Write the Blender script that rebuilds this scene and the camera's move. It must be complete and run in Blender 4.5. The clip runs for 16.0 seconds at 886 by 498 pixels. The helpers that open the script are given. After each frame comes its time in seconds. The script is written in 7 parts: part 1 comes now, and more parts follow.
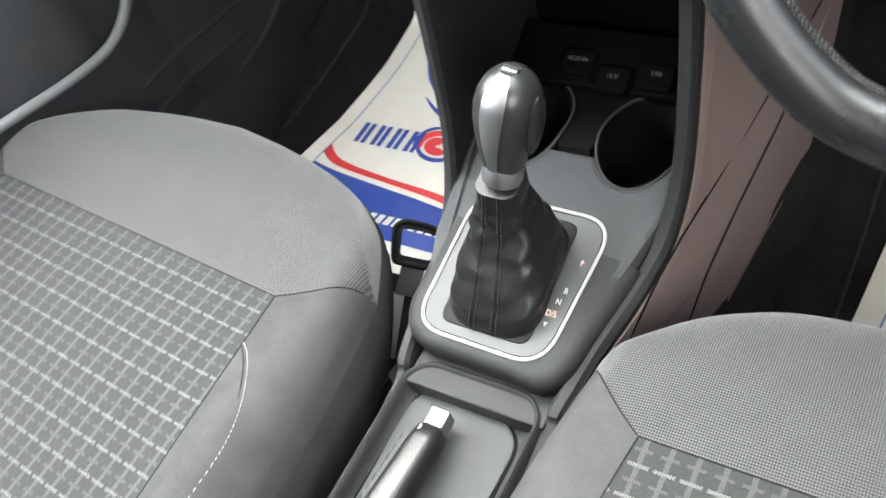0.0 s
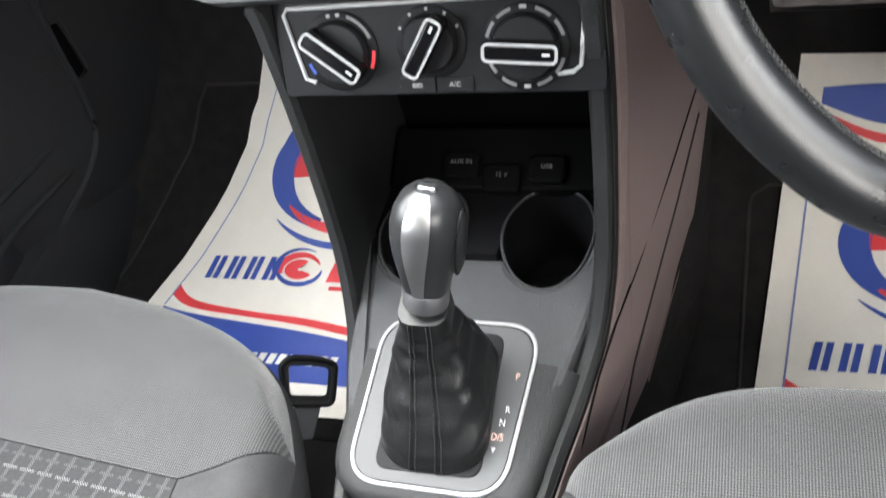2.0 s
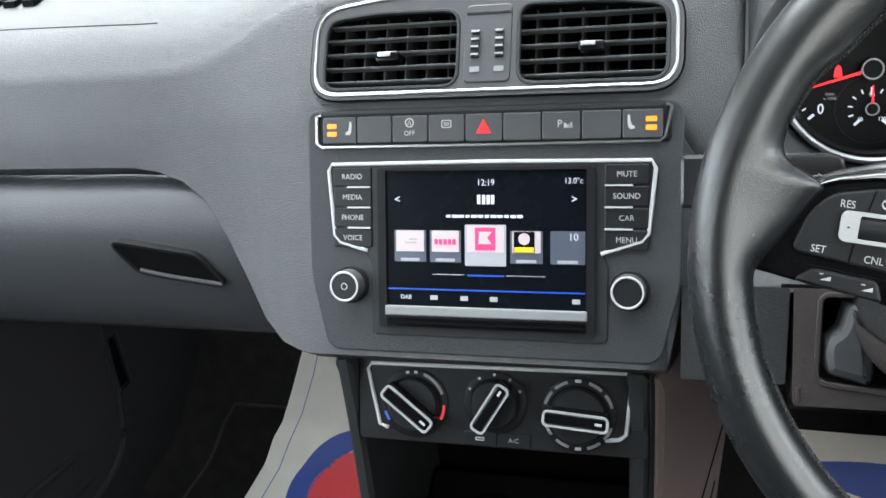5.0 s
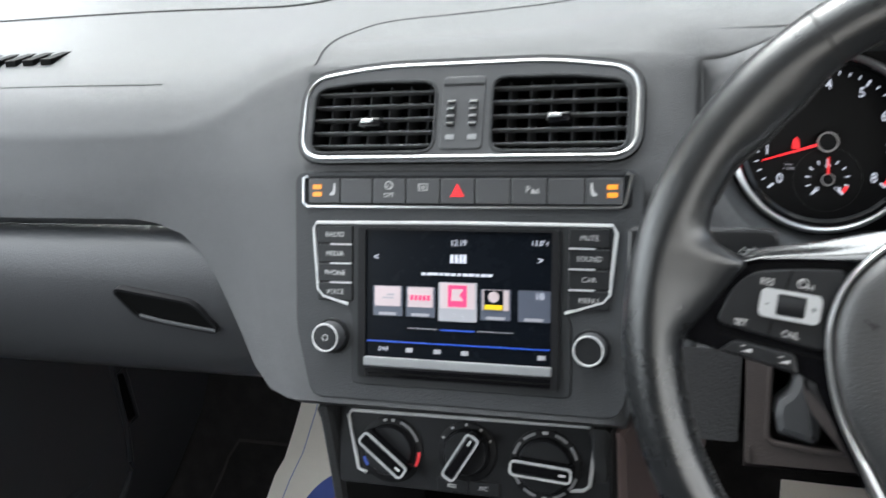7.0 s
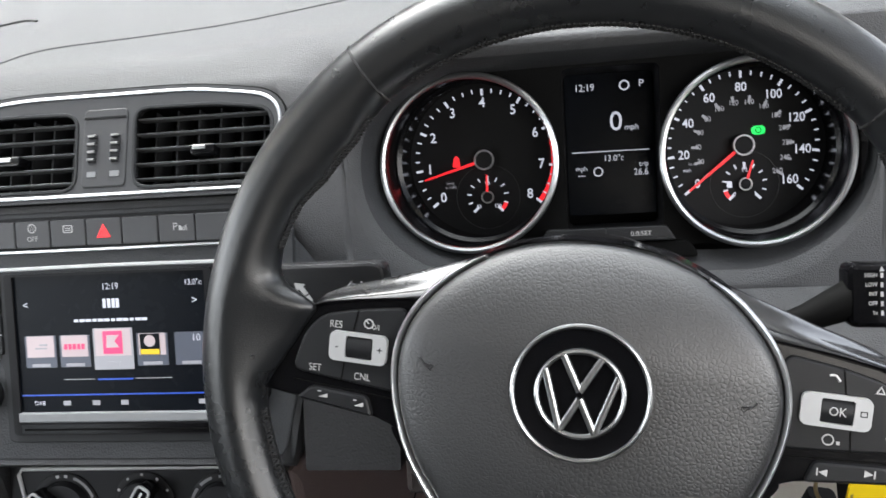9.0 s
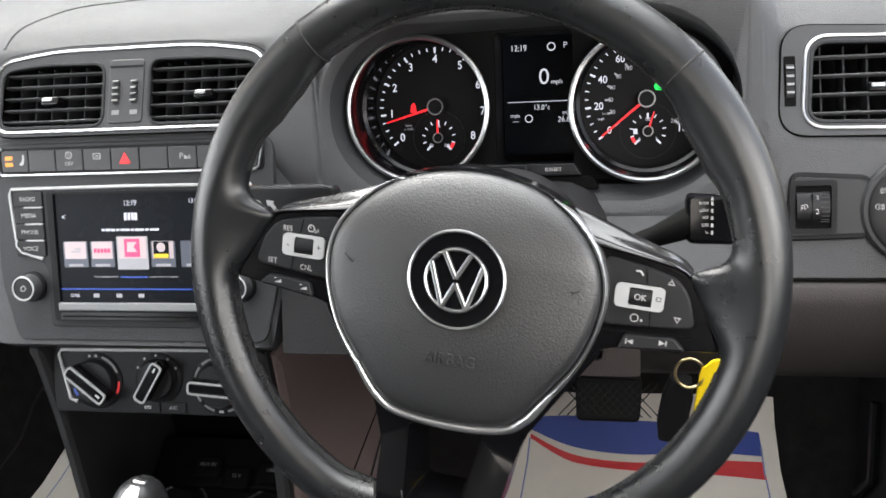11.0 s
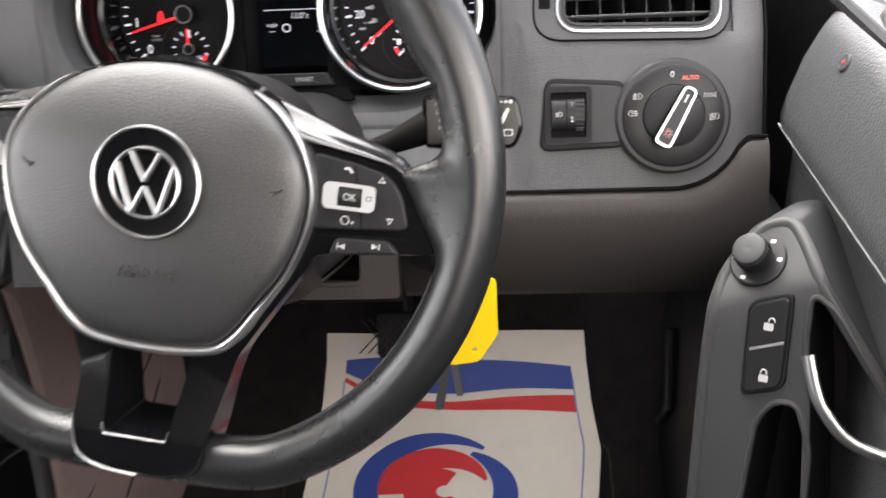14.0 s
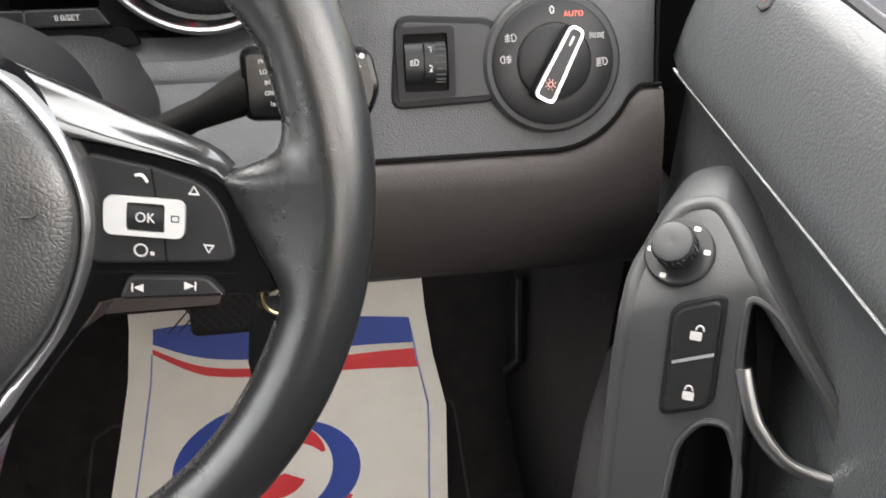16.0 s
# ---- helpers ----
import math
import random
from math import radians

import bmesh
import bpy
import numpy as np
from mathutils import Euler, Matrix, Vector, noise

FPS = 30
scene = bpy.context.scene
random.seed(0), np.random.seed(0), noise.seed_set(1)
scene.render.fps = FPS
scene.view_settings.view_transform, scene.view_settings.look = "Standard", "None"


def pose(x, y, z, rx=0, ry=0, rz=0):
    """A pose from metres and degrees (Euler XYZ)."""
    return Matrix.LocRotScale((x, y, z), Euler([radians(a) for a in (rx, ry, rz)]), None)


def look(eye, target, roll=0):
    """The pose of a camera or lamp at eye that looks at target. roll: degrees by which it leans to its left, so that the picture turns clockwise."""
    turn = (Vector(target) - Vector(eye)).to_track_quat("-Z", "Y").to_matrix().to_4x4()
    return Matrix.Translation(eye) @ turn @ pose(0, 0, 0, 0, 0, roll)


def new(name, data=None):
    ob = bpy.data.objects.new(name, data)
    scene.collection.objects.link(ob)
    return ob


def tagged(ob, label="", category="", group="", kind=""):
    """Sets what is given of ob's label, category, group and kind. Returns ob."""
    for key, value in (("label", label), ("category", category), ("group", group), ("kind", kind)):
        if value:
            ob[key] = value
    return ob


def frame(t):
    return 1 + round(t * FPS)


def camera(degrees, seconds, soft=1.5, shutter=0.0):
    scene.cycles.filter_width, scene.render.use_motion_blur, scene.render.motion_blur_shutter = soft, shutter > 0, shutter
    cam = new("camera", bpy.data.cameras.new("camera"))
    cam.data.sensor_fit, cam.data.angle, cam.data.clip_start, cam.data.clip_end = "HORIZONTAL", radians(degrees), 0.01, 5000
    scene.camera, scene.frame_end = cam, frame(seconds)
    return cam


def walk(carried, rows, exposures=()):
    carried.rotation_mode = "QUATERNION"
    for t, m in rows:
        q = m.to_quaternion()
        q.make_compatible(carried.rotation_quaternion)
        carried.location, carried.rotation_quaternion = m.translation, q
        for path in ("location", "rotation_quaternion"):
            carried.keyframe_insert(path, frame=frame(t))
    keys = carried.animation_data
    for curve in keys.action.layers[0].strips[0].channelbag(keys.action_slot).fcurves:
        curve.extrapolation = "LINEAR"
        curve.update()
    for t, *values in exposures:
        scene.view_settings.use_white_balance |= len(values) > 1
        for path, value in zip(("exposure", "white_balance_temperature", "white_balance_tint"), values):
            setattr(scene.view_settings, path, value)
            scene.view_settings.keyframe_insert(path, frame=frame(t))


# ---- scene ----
# Interior of a right-hand-drive hatchback: x to the car's right, y forward, z up; x = 0 is the middle of the centre stack.
cam = camera(52.49, 16.0, soft=1.5, shutter=0.4)
# seconds, place, then yaw to the left, pitch up, lean to the left
ROWS = [
    (0.0, 0.2921, -0.5540, 0.9378, 44.25, -47.50, -20.51),
    (0.5, 0.2132, -0.5322, 0.9078, 37.06, -49.95, -23.66),
    (1.0, 0.1887, -0.5337, 0.9070, 31.77, -50.27, -22.50),
    (1.5, 0.1935, -0.5258, 0.9092, 28.61, -48.63, -20.35),
    (2.0, 0.1912, -0.5257, 0.9257, 25.56, -45.56, -16.85),
    (2.5, 0.1960, -0.5421, 0.9555, 23.86, -41.53, -14.16),
    (3.0, 0.2241, -0.5666, 0.9868, 23.57, -36.94, -12.33),
    (3.5, 0.2431, -0.5813, 1.0067, 23.10, -33.29, -10.73),
    (4.0, 0.2498, -0.5901, 1.0200, 23.21, -30.07, -9.82),
    (4.5, 0.1741, -0.6019, 1.0101, 18.99, -27.44, -7.78),
    (4.7, 0.1518, -0.5976, 1.0058, 18.20, -26.79, -7.40),
    (6.8, 0.1739, -0.6132, 1.0133, 18.94, -22.66, -6.62),
    (7.0, 0.1997, -0.6136, 1.0343, 19.59, -23.57, -6.79),
    (7.5, 0.2835, -0.6263, 1.0495, 19.74, -22.79, -6.74),
    (8.0, 0.3409, -0.6253, 1.0562, 16.74, -22.78, -6.51),
    (8.5, 0.3523, -0.5939, 1.0344, 13.08, -22.83, -6.15),
    (9.0, 0.3399, -0.5534, 1.0318, 10.05, -24.67, -6.64),
    (9.5, 0.3436, -0.5490, 1.0300, 8.87, -25.36, -7.09),
    (10.0, 0.3589, -0.5798, 1.0433, 8.73, -26.50, -7.32),
    (10.2, 0.3687, -0.5996, 1.0507, 9.06, -26.90, -7.36),
    (12.3, 0.5619, -0.7704, 1.1124, 19.60, -28.93, -4.31),
    (12.5, 0.5702, -0.7728, 1.1167, 19.61, -29.00, -4.09),
    (13.0, 0.5704, -0.7673, 1.1109, 17.19, -29.41, -3.92),
    (13.5, 0.5348, -0.7243, 1.0702, 10.50, -30.41, -3.54),
    (14.0, 0.5273, -0.6459, 1.0133, 4.42, -30.97, -3.45),
    (14.5, 0.5153, -0.5663, 1.0113, -1.14, -33.15, -2.47),
    (15.0, 0.5039, -0.5238, 0.9985, -5.23, -33.59, -1.05),
    (15.5, 0.4993, -0.5033, 0.9908, -8.20, -35.40, 0.51),
    (16.0, 0.5048, -0.4981, 0.9815, -10.27, -37.20, 1.79),
]


def eye_pose(x, y, z, yaw, pitch, lean):
    return pose(x, y, z) @ pose(0, 0, 0, 0, 0, yaw) @ pose(0, 0, 0, 90 + pitch) @ pose(0, 0, 0, 0, 0, lean)


walk(cam, [(t, eye_pose(*row)) for t, *row in ROWS],
     [(0.0, 3.88, 6450, 6), (1.0, 3.82, 6550, 8), (1.5, 3.80, 6550, 8), (2.5, 3.75, 6250, 7), (3.5, 3.53, 6150, 6), (4.5, 3.22, 6050, 3), (7.0, 2.80, 6200, 6), (9.0, 2.70, 6350, 9), (12.5, 3.05, 6700, 11), (13.5, 3.10, 6800, 14), (15.0, 3.42, 6750, 10), (16.0, 3.38, 6750, 10)])

# ---- sky, sun and exposure ----
sky_world = bpy.data.worlds.new("sky")
scene.world = sky_world
sky_world.use_nodes = True
wn = sky_world.node_tree
sky = wn.nodes.new("ShaderNodeTexSky")
sky.sky_type = "NISHITA"
sky.sun_disc = False
sky.sun_elevation, sky.sun_rotation = radians(59), radians(-42)
sky.air_density, sky.dust_density, sky.ozone_density = 1.0, 4.0, 1.0
pale = wn.nodes.new("ShaderNodeHueSaturation")
pale.inputs["Saturation"].default_value = 0.3
wn.links.new(sky.outputs["Color"], pale.inputs["Color"])
wn.links.new(pale.outputs["Color"], wn.nodes["Background"].inputs["Color"])
wn.nodes["Background"].inputs["Strength"].default_value = 0.15
sun = new("sun", bpy.data.lights.new("sun", "SUN"))
sun.data.energy, sun.data.angle, sun.data.color = 1.3, radians(110), (1.0, 0.985, 0.96)
sun.matrix_world = look((0, 0, 0), (0.34, -0.38, -0.86))


def window_light(name, eye, target, w, h, watts, colour):
    """The sky's light in a window's opening."""
    ob = new(name, bpy.data.lights.new(name, "AREA"))
    ob.data.shape, ob.data.size, ob.data.size_y, ob.data.energy, ob.data.color = "RECTANGLE", w, h, watts, colour
    ob.matrix_world = look(eye, target)
    return ob


window_light("passenger_window_light", (-0.76, -0.62, 1.02), (0.1, -0.15, 0.35), 1.0, 0.34, 1.0, (0.97, 0.99, 1.0))
window_light("driver_window_light", (0.76, -0.68, 1.02), (0.10, -0.05, 0.22), 0.95, 0.34, 1.2, (1.0, 0.93, 0.86))


# ---- materials ----
def shader(name, colour, rough=0.5, metal=0.0, spec=0.5, coat=0.0):
    m = bpy.data.materials.new(name)
    m.use_nodes = True
    b = m.node_tree.nodes["Principled BSDF"]
    b.inputs["Base Color"].default_value = (*colour, 1)
    b.inputs["Roughness"].default_value = rough
    b.inputs["Metallic"].default_value = metal
    b.inputs["Specular IOR Level"].default_value = spec
    b.inputs["Coat Weight"].default_value = coat
    b.inputs["Coat Roughness"].default_value = 0.08
    return m, m.node_tree, b


def nd(tree, kind, **values):
    n = tree.nodes.new(kind)
    for key, value in values.items():
        n.inputs[key.replace("_", " ")].default_value = value
    return n


def maths(tree, op, a, b=0.0):
    n = tree.nodes.new("ShaderNodeMath")
    n.operation = op
    for k, v in enumerate((a, b)):
        if isinstance(v, (int, float)):
            n.inputs[k].default_value = v
        else:
            tree.links.new(v, n.inputs[k])
    return n.outputs[0]


def mottle(tree, b, colour, spread=0.12, scale=7.0, rough=None, vary=0.12):
    """Uneven colour and gloss at two sizes."""
    co = tree.nodes.new("ShaderNodeTexCoord").outputs["Object"]
    n1, n2 = nd(tree, "ShaderNodeTexNoise", Scale=scale, Detail=5.0), nd(tree, "ShaderNodeTexNoise", Scale=scale * 14, Detail=3.0)
    for n in (n1, n2):
        tree.links.new(co, n.inputs["Vector"])
    both = maths(tree, "ADD", maths(tree, "MULTIPLY", n1.outputs["Fac"], 0.6), maths(tree, "MULTIPLY", n2.outputs["Fac"], 0.4))
    ramp = tree.nodes.new("ShaderNodeMapRange")
    ramp.inputs["From Min"].default_value, ramp.inputs["From Max"].default_value = 0.3, 0.7
    tree.links.new(both, ramp.inputs["Value"])
    mix = tree.nodes.new("ShaderNodeMix")
    mix.data_type = "RGBA"
    mix.inputs["A"].default_value = (*[c * (1 - spread) for c in colour], 1)
    mix.inputs["B"].default_value = (*[c * (1 + spread) for c in colour], 1)
    tree.links.new(ramp.outputs["Result"], mix.inputs["Factor"])
    tree.links.new(mix.outputs["Result"], b.inputs["Base Color"])
    if rough is not None:
        r = maths(tree, "ADD", maths(tree, "MULTIPLY", ramp.outputs["Result"], vary), rough - vary / 2)
        tree.links.new(r, b.inputs["Roughness"])
    return co, mix


def bumped(tree, b, height, strength, distance):
    bump = nd(tree, "ShaderNodeBump", Strength=strength, Distance=distance)
    tree.links.new(height, bump.inputs["Height"])
    tree.links.new(bump.outputs["Normal"], b.inputs["Normal"])


def grained(name, colour, rough=0.5, cells=420.0, strength=0.35, spec=0.28, spread=0.1, pebbles=False):
    """Moulded plastic or leather with a pebbled grain; cells a metre; pebbles: flat cells parted by fine cracks."""
    m, tree, b = shader(name, colour, rough, spec=spec)
    co, _ = mottle(tree, b, colour, spread, rough=rough, vary=0.05 if pebbles else 0.12)
    warp = nd(tree, "ShaderNodeTexNoise", Scale=cells * (0.25 if pebbles else 0.5), Detail=2.0)
    tree.links.new(co, warp.inputs["Vector"])
    add = tree.nodes.new("ShaderNodeMixRGB")
    add.blend_type = "ADD"
    add.inputs["Fac"].default_value = 0.5 / cells
    tree.links.new(co, add.inputs["Color1"])
    tree.links.new(warp.outputs["Color"], add.inputs["Color2"])
    v = nd(tree, "ShaderNodeTexVoronoi", Scale=cells)
    v.feature = "DISTANCE_TO_EDGE" if pebbles else "SMOOTH_F1"
    tree.links.new(add.outputs["Color"], v.inputs["Vector"])
    height = maths(tree, "MINIMUM", maths(tree, "MULTIPLY", v.outputs["Distance"], 2.6), 0.62) if pebbles else maths(tree, "MULTIPLY", v.outputs["Distance"], -1.0)
    bumped(tree, b, height, strength, 0.6 / cells)
    return m


def smooth_plastic(name, colour, rough=0.4, spec=0.3, coat=0.0, spread=0.08):
    m, tree, b = shader(name, colour, rough, spec=spec, coat=coat)
    co, _ = mottle(tree, b, colour, spread, rough=rough)
    n = nd(tree, "ShaderNodeTexNoise", Scale=900.0, Detail=2.0)
    tree.links.new(co, n.inputs["Vector"])
    bumped(tree, b, n.outputs["Fac"], 0.08, 0.0004)
    return m


def metal(name, colour, rough):
    m, tree, b = shader(name, colour, rough, 1.0)
    mottle(tree, b, colour, 0.03, 20.0)
    return m


def glow(name, colour, power):
    m, tree, b = shader(name, tuple(c * 0.3 for c in colour), 0.4)
    b.inputs["Emission Color"].default_value = (*colour, 1)
    b.inputs["Emission Strength"].default_value = power
    return m


def printed(name, colour, rough=0.5):
    m, tree, b = shader(name, colour, rough)
    mottle(tree, b, colour, 0.04, 30.0)
    return m


def clear_glass(name, tint=(0.94, 0.96, 0.95)):
    """A thin pane: clear, with the mirror gloss of its surface."""
    m = bpy.data.materials.new(name)
    m.use_nodes = True
    tree = m.node_tree
    tree.nodes.remove(tree.nodes["Principled BSDF"])
    see, gloss, mix = tree.nodes.new("ShaderNodeBsdfTransparent"), nd(tree, "ShaderNodeBsdfGlossy", Roughness=0.0), tree.nodes.new("ShaderNodeMixShader")
    see.inputs["Color"].default_value = (*tint, 1)
    tree.links.new(nd(tree, "ShaderNodeFresnel", IOR=1.45).outputs[0], mix.inputs[0])
    tree.links.new(see.outputs[0], mix.inputs[1])
    tree.links.new(gloss.outputs[0], mix.inputs[2])
    tree.links.new(mix.outputs[0], tree.nodes["Material Output"].inputs["Surface"])
    return m


def woven(name, dark, light, pitch, rough=0.9):
    """Seat cloth: rows of small light knots on a darker ground, seen from above."""
    m, tree, b = shader(name, dark, rough, spec=0.2)
    b.inputs["Sheen Weight"].default_value = 0.25
    co = tree.nodes.new("ShaderNodeTexCoord").outputs["Object"]
    sep = tree.nodes.new("ShaderNodeSeparateXYZ")
    tree.links.new(co, sep.inputs[0])
    x, y, z = sep.outputs
    k = 2 * math.pi / pitch
    yz = maths(tree, "SUBTRACT", y, z)
    u = maths(tree, "SINE", maths(tree, "MULTIPLY", maths(tree, "ADD", x, yz), k * 0.7071))
    v = maths(tree, "SINE", maths(tree, "MULTIPLY", maths(tree, "SUBTRACT", x, yz), k * 0.7071))
    knots = maths(tree, "ADD", maths(tree, "MULTIPLY", maths(tree, "MULTIPLY", u, v), 0.5), 0.5)
    n = nd(tree, "ShaderNodeTexNoise", Scale=30.0, Detail=6.0)
    tree.links.new(co, n.inputs["Vector"])
    f = maths(tree, "MULTIPLY", maths(tree, "POWER", knots, 1.6), maths(tree, "ADD", maths(tree, "MULTIPLY", n.outputs["Fac"], 0.35), 0.68))
    mix = tree.nodes.new("ShaderNodeMix")
    mix.data_type = "RGBA"
    mix.inputs["A"].default_value, mix.inputs["B"].default_value = (*dark, 1), (*light, 1)
    tree.links.new(f, mix.inputs["Factor"])
    tree.links.new(mix.outputs["Result"], b.inputs["Base Color"])
    bumped(tree, b, knots, 0.5, 0.0006)
    return m


def chequered(name, dark, mid, light, across, along):
    """Seat insert: bright hatched dashes in rows, fainter rows between, and thin hatched uprights."""
    m, tree, b = shader(name, dark, 0.9, spec=0.2)
    b.inputs["Sheen Weight"].default_value = 0.2
    co = tree.nodes.new("ShaderNodeTexCoord").outputs["Object"]
    sep = tree.nodes.new("ShaderNodeSeparateXYZ")
    tree.links.new(co, sep.inputs[0])
    x, y, _ = sep.outputs

    def both(a, b):
        return maths(tree, "MULTIPLY", a, b)

    def near(f, c, w):
        return maths(tree, "LESS_THAN", maths(tree, "ABSOLUTE", maths(tree, "SUBTRACT", f, c)), w)

    fx = maths(tree, "FRACT", both(x, 1 / across))
    fy = maths(tree, "FRACT", both(y, 1 / along))
    hatch = maths(tree, "GREATER_THAN", maths(tree, "FRACT", both(maths(tree, "ADD", both(x, 0.8), y), 1 / 0.0021)), 0.45)
    gap = near(fx, 0.5, 0.41)
    row = both(near(fy, 0.2, 0.060), gap)
    faint = both(both(near(fy, 0.7, 0.055), near(fx, 0.5, 0.36)), 0.36)
    upright = both(near(fx, 0.5, 0.10), 0.42)
    marks = both(maths(tree, "MAXIMUM", row, maths(tree, "MAXIMUM", faint, upright)), hatch)
    n = nd(tree, "ShaderNodeTexNoise", Scale=420.0, Detail=3.0)
    tree.links.new(co, n.inputs["Vector"])
    base = tree.nodes.new("ShaderNodeMix")
    base.data_type = "RGBA"
    base.inputs["A"].default_value, base.inputs["B"].default_value = (*dark, 1), (*mid, 1)
    tree.links.new(n.outputs["Fac"], base.inputs["Factor"])
    mix = tree.nodes.new("ShaderNodeMix")
    mix.data_type = "RGBA"
    tree.links.new(base.outputs["Result"], mix.inputs["A"])
    mix.inputs["B"].default_value = (*light, 1)
    tree.links.new(both(marks, 0.9), mix.inputs["Factor"])
    tree.links.new(mix.outputs["Result"], b.inputs["Base Color"])
    bumped(tree, b, maths(tree, "ADD", marks, n.outputs["Fac"]), 0.3, 0.0006)
    return m


def piled(name, colour, spread=0.35, strength=0.7, scale=700.0):
    m, tree, b = shader(name, colour, 1.0, spec=0.1)
    co, _ = mottle(tree, b, colour, spread, 40.0)
    n = nd(tree, "ShaderNodeTexNoise", Scale=scale, Detail=4.0)
    tree.links.new(co, n.inputs["Vector"])
    bumped(tree, b, n.outputs["Fac"], strength, 0.002)
    return m


DASH = grained("dash_soft_plastic", (0.058, 0.0592, 0.062), 0.55, 640, 0.45, pebbles=True)
STACK = smooth_plastic("stack_plastic", (0.020, 0.021, 0.0225), 0.48, spec=0.2)
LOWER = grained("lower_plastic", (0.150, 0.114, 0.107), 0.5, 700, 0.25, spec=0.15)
CONSOLE = grained("console_plastic", (0.050, 0.0515, 0.054), 0.5, 700, 0.6, pebbles=True)
BORDER = grained("border_plastic", (0.020, 0.0205, 0.0215), 0.48, 700, 0.5, pebbles=True)
BLACK = smooth_plastic("black_plastic", (0.006, 0.006, 0.0068), 0.55, spec=0.15)
BUTTON = smooth_plastic("button_plastic", (0.0095, 0.0098, 0.0108), 0.42, spec=0.2)
GREY = smooth_plastic("grey_plastic", (0.16, 0.165, 0.17), 0.45)
GLOSS = smooth_plastic("gloss_black", (0.003, 0.003, 0.0035), 0.15, spec=0.2)
GLOSS_TOP = smooth_plastic("gloss_black_top", (0.004, 0.004, 0.0045), 0.24, spec=0.5, coat=0.45)
# near-black base that puts the shade inside wells, boxes and bin into colour
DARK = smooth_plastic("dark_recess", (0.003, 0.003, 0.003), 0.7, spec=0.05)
CHROME = metal("chrome", (0.40, 0.41, 0.42), 0.28)
SATIN = metal("satin_silver", (0.35, 0.355, 0.36), 0.3)
SILVER = smooth_plastic("silver_paint", (0.27, 0.273, 0.277), 0.32, spec=0.5)
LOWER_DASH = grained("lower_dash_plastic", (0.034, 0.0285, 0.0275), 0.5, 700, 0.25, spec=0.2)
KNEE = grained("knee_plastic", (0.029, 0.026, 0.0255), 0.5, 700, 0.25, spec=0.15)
SLAT = smooth_plastic("slat_plastic", (0.075, 0.077, 0.080), 0.4, spec=0.4)
VENT = smooth_plastic("vent_plastic", (0.042, 0.043, 0.0455), 0.45, spec=0.25)
FASCIA = grained("fascia_plastic", (0.031, 0.0323, 0.0345), 0.5, 760, 0.35, spec=0.2)
DOOR = grained("door_plastic", (0.036, 0.0385, 0.0415), 0.44, 620, 0.4, spec=0.45)
SHROUD = grained("shroud_plastic", (0.018, 0.018, 0.019), 0.5, 620, 0.35, spec=0.2)
GLOVE = grained("glovebox_plastic", (0.032, 0.033, 0.0355), 0.5, 700, 0.25)
TRIM_SILVER = metal("trim_silver", (0.62, 0.63, 0.64), 0.36)
# pale diffuse paint in place of chrome, its bright reflections put into the colour
RING = smooth_plastic("chrome_gleam_paint", (0.36, 0.365, 0.37), 0.35, spec=0.5)
STEEL = metal("dull_steel", (0.35, 0.35, 0.36), 0.4)
LEATHER = grained("wheel_leather", (0.0078, 0.0084, 0.0092), 0.28, 900, 0.12, spec=0.55, spread=0.05, pebbles=True)
PAD = grained("pad_leather", (0.0125, 0.013, 0.0138), 0.42, 480, 0.14, spec=0.8, spread=0.06, pebbles=True)
BOOT = grained("boot_leather", (0.0095, 0.0097, 0.0102), 0.34, 800, 0.22)
THREAD = printed("thread", (0.007, 0.007, 0.0075), 0.8)
PALE_THREAD = printed("pale_thread", (0.26, 0.26, 0.26), 0.8)
CLOTH = woven("seat_cloth", (0.0085, 0.0085, 0.009), (0.108, 0.109, 0.112), 0.0028)
CLOTH_PLAIN = piled("bolster_cloth", (0.044, 0.044, 0.046), 0.2, 0.5, 1200.0)
CHECK = chequered("seat_check", (0.0105, 0.011, 0.0116), (0.023, 0.024, 0.0255), (0.120, 0.120, 0.123), 0.0186, 0.0240)
CARPET = piled("carpet", (0.018, 0.017, 0.017))
MAT_PILE = piled("mat_pile", (0.015, 0.0142, 0.0142))
BINDING = piled("mat_binding", (0.035, 0.033, 0.032), 0.2, 0.4)
PAPER = printed("mat_paper", (0.86, 0.82, 0.74), 0.6)
INK_BLUE = printed("ink_blue", (0.035, 0.075, 0.36), 0.55)
INK_RED = printed("ink_red", (0.75, 0.045, 0.055), 0.55)
INK_LINE = printed("ink_line", (0.22, 0.27, 0.5), 0.55)
WHITE = printed("white_print", (0.32, 0.32, 0.32), 0.5)
POD_GREY = grained("pod_plastic", (0.024, 0.025, 0.0265), 0.5, 1300, 0.2)
TRIM = grained("trim_plastic", (0.020, 0.0215, 0.024), 0.5, 700, 0.25)
GEAR_WHITE = printed("gear_print", (0.6, 0.6, 0.6), 0.5)
KNOB_SILVER = metal("knob_silver", (0.47, 0.475, 0.48), 0.36)
KNOB_GREY = grained("knob_grey", (0.018, 0.0185, 0.0195), 0.34, 1600, 0.08, spec=0.45)
GREY_PRINT = printed("grey_print", (0.15, 0.15, 0.155), 0.5)
TAG_YELLOW = printed("yellow_tag", (0.80, 0.58, 0.01), 0.4)
LINING = piled("headlining", (0.45, 0.44, 0.42))
GLASS = clear_glass("window_glass")
GRAVEL = piled("gravel", (0.32, 0.29, 0.23))
SCREEN = smooth_plastic("screen_glass", (0.003, 0.004, 0.006), 0.25, spec=0.05)
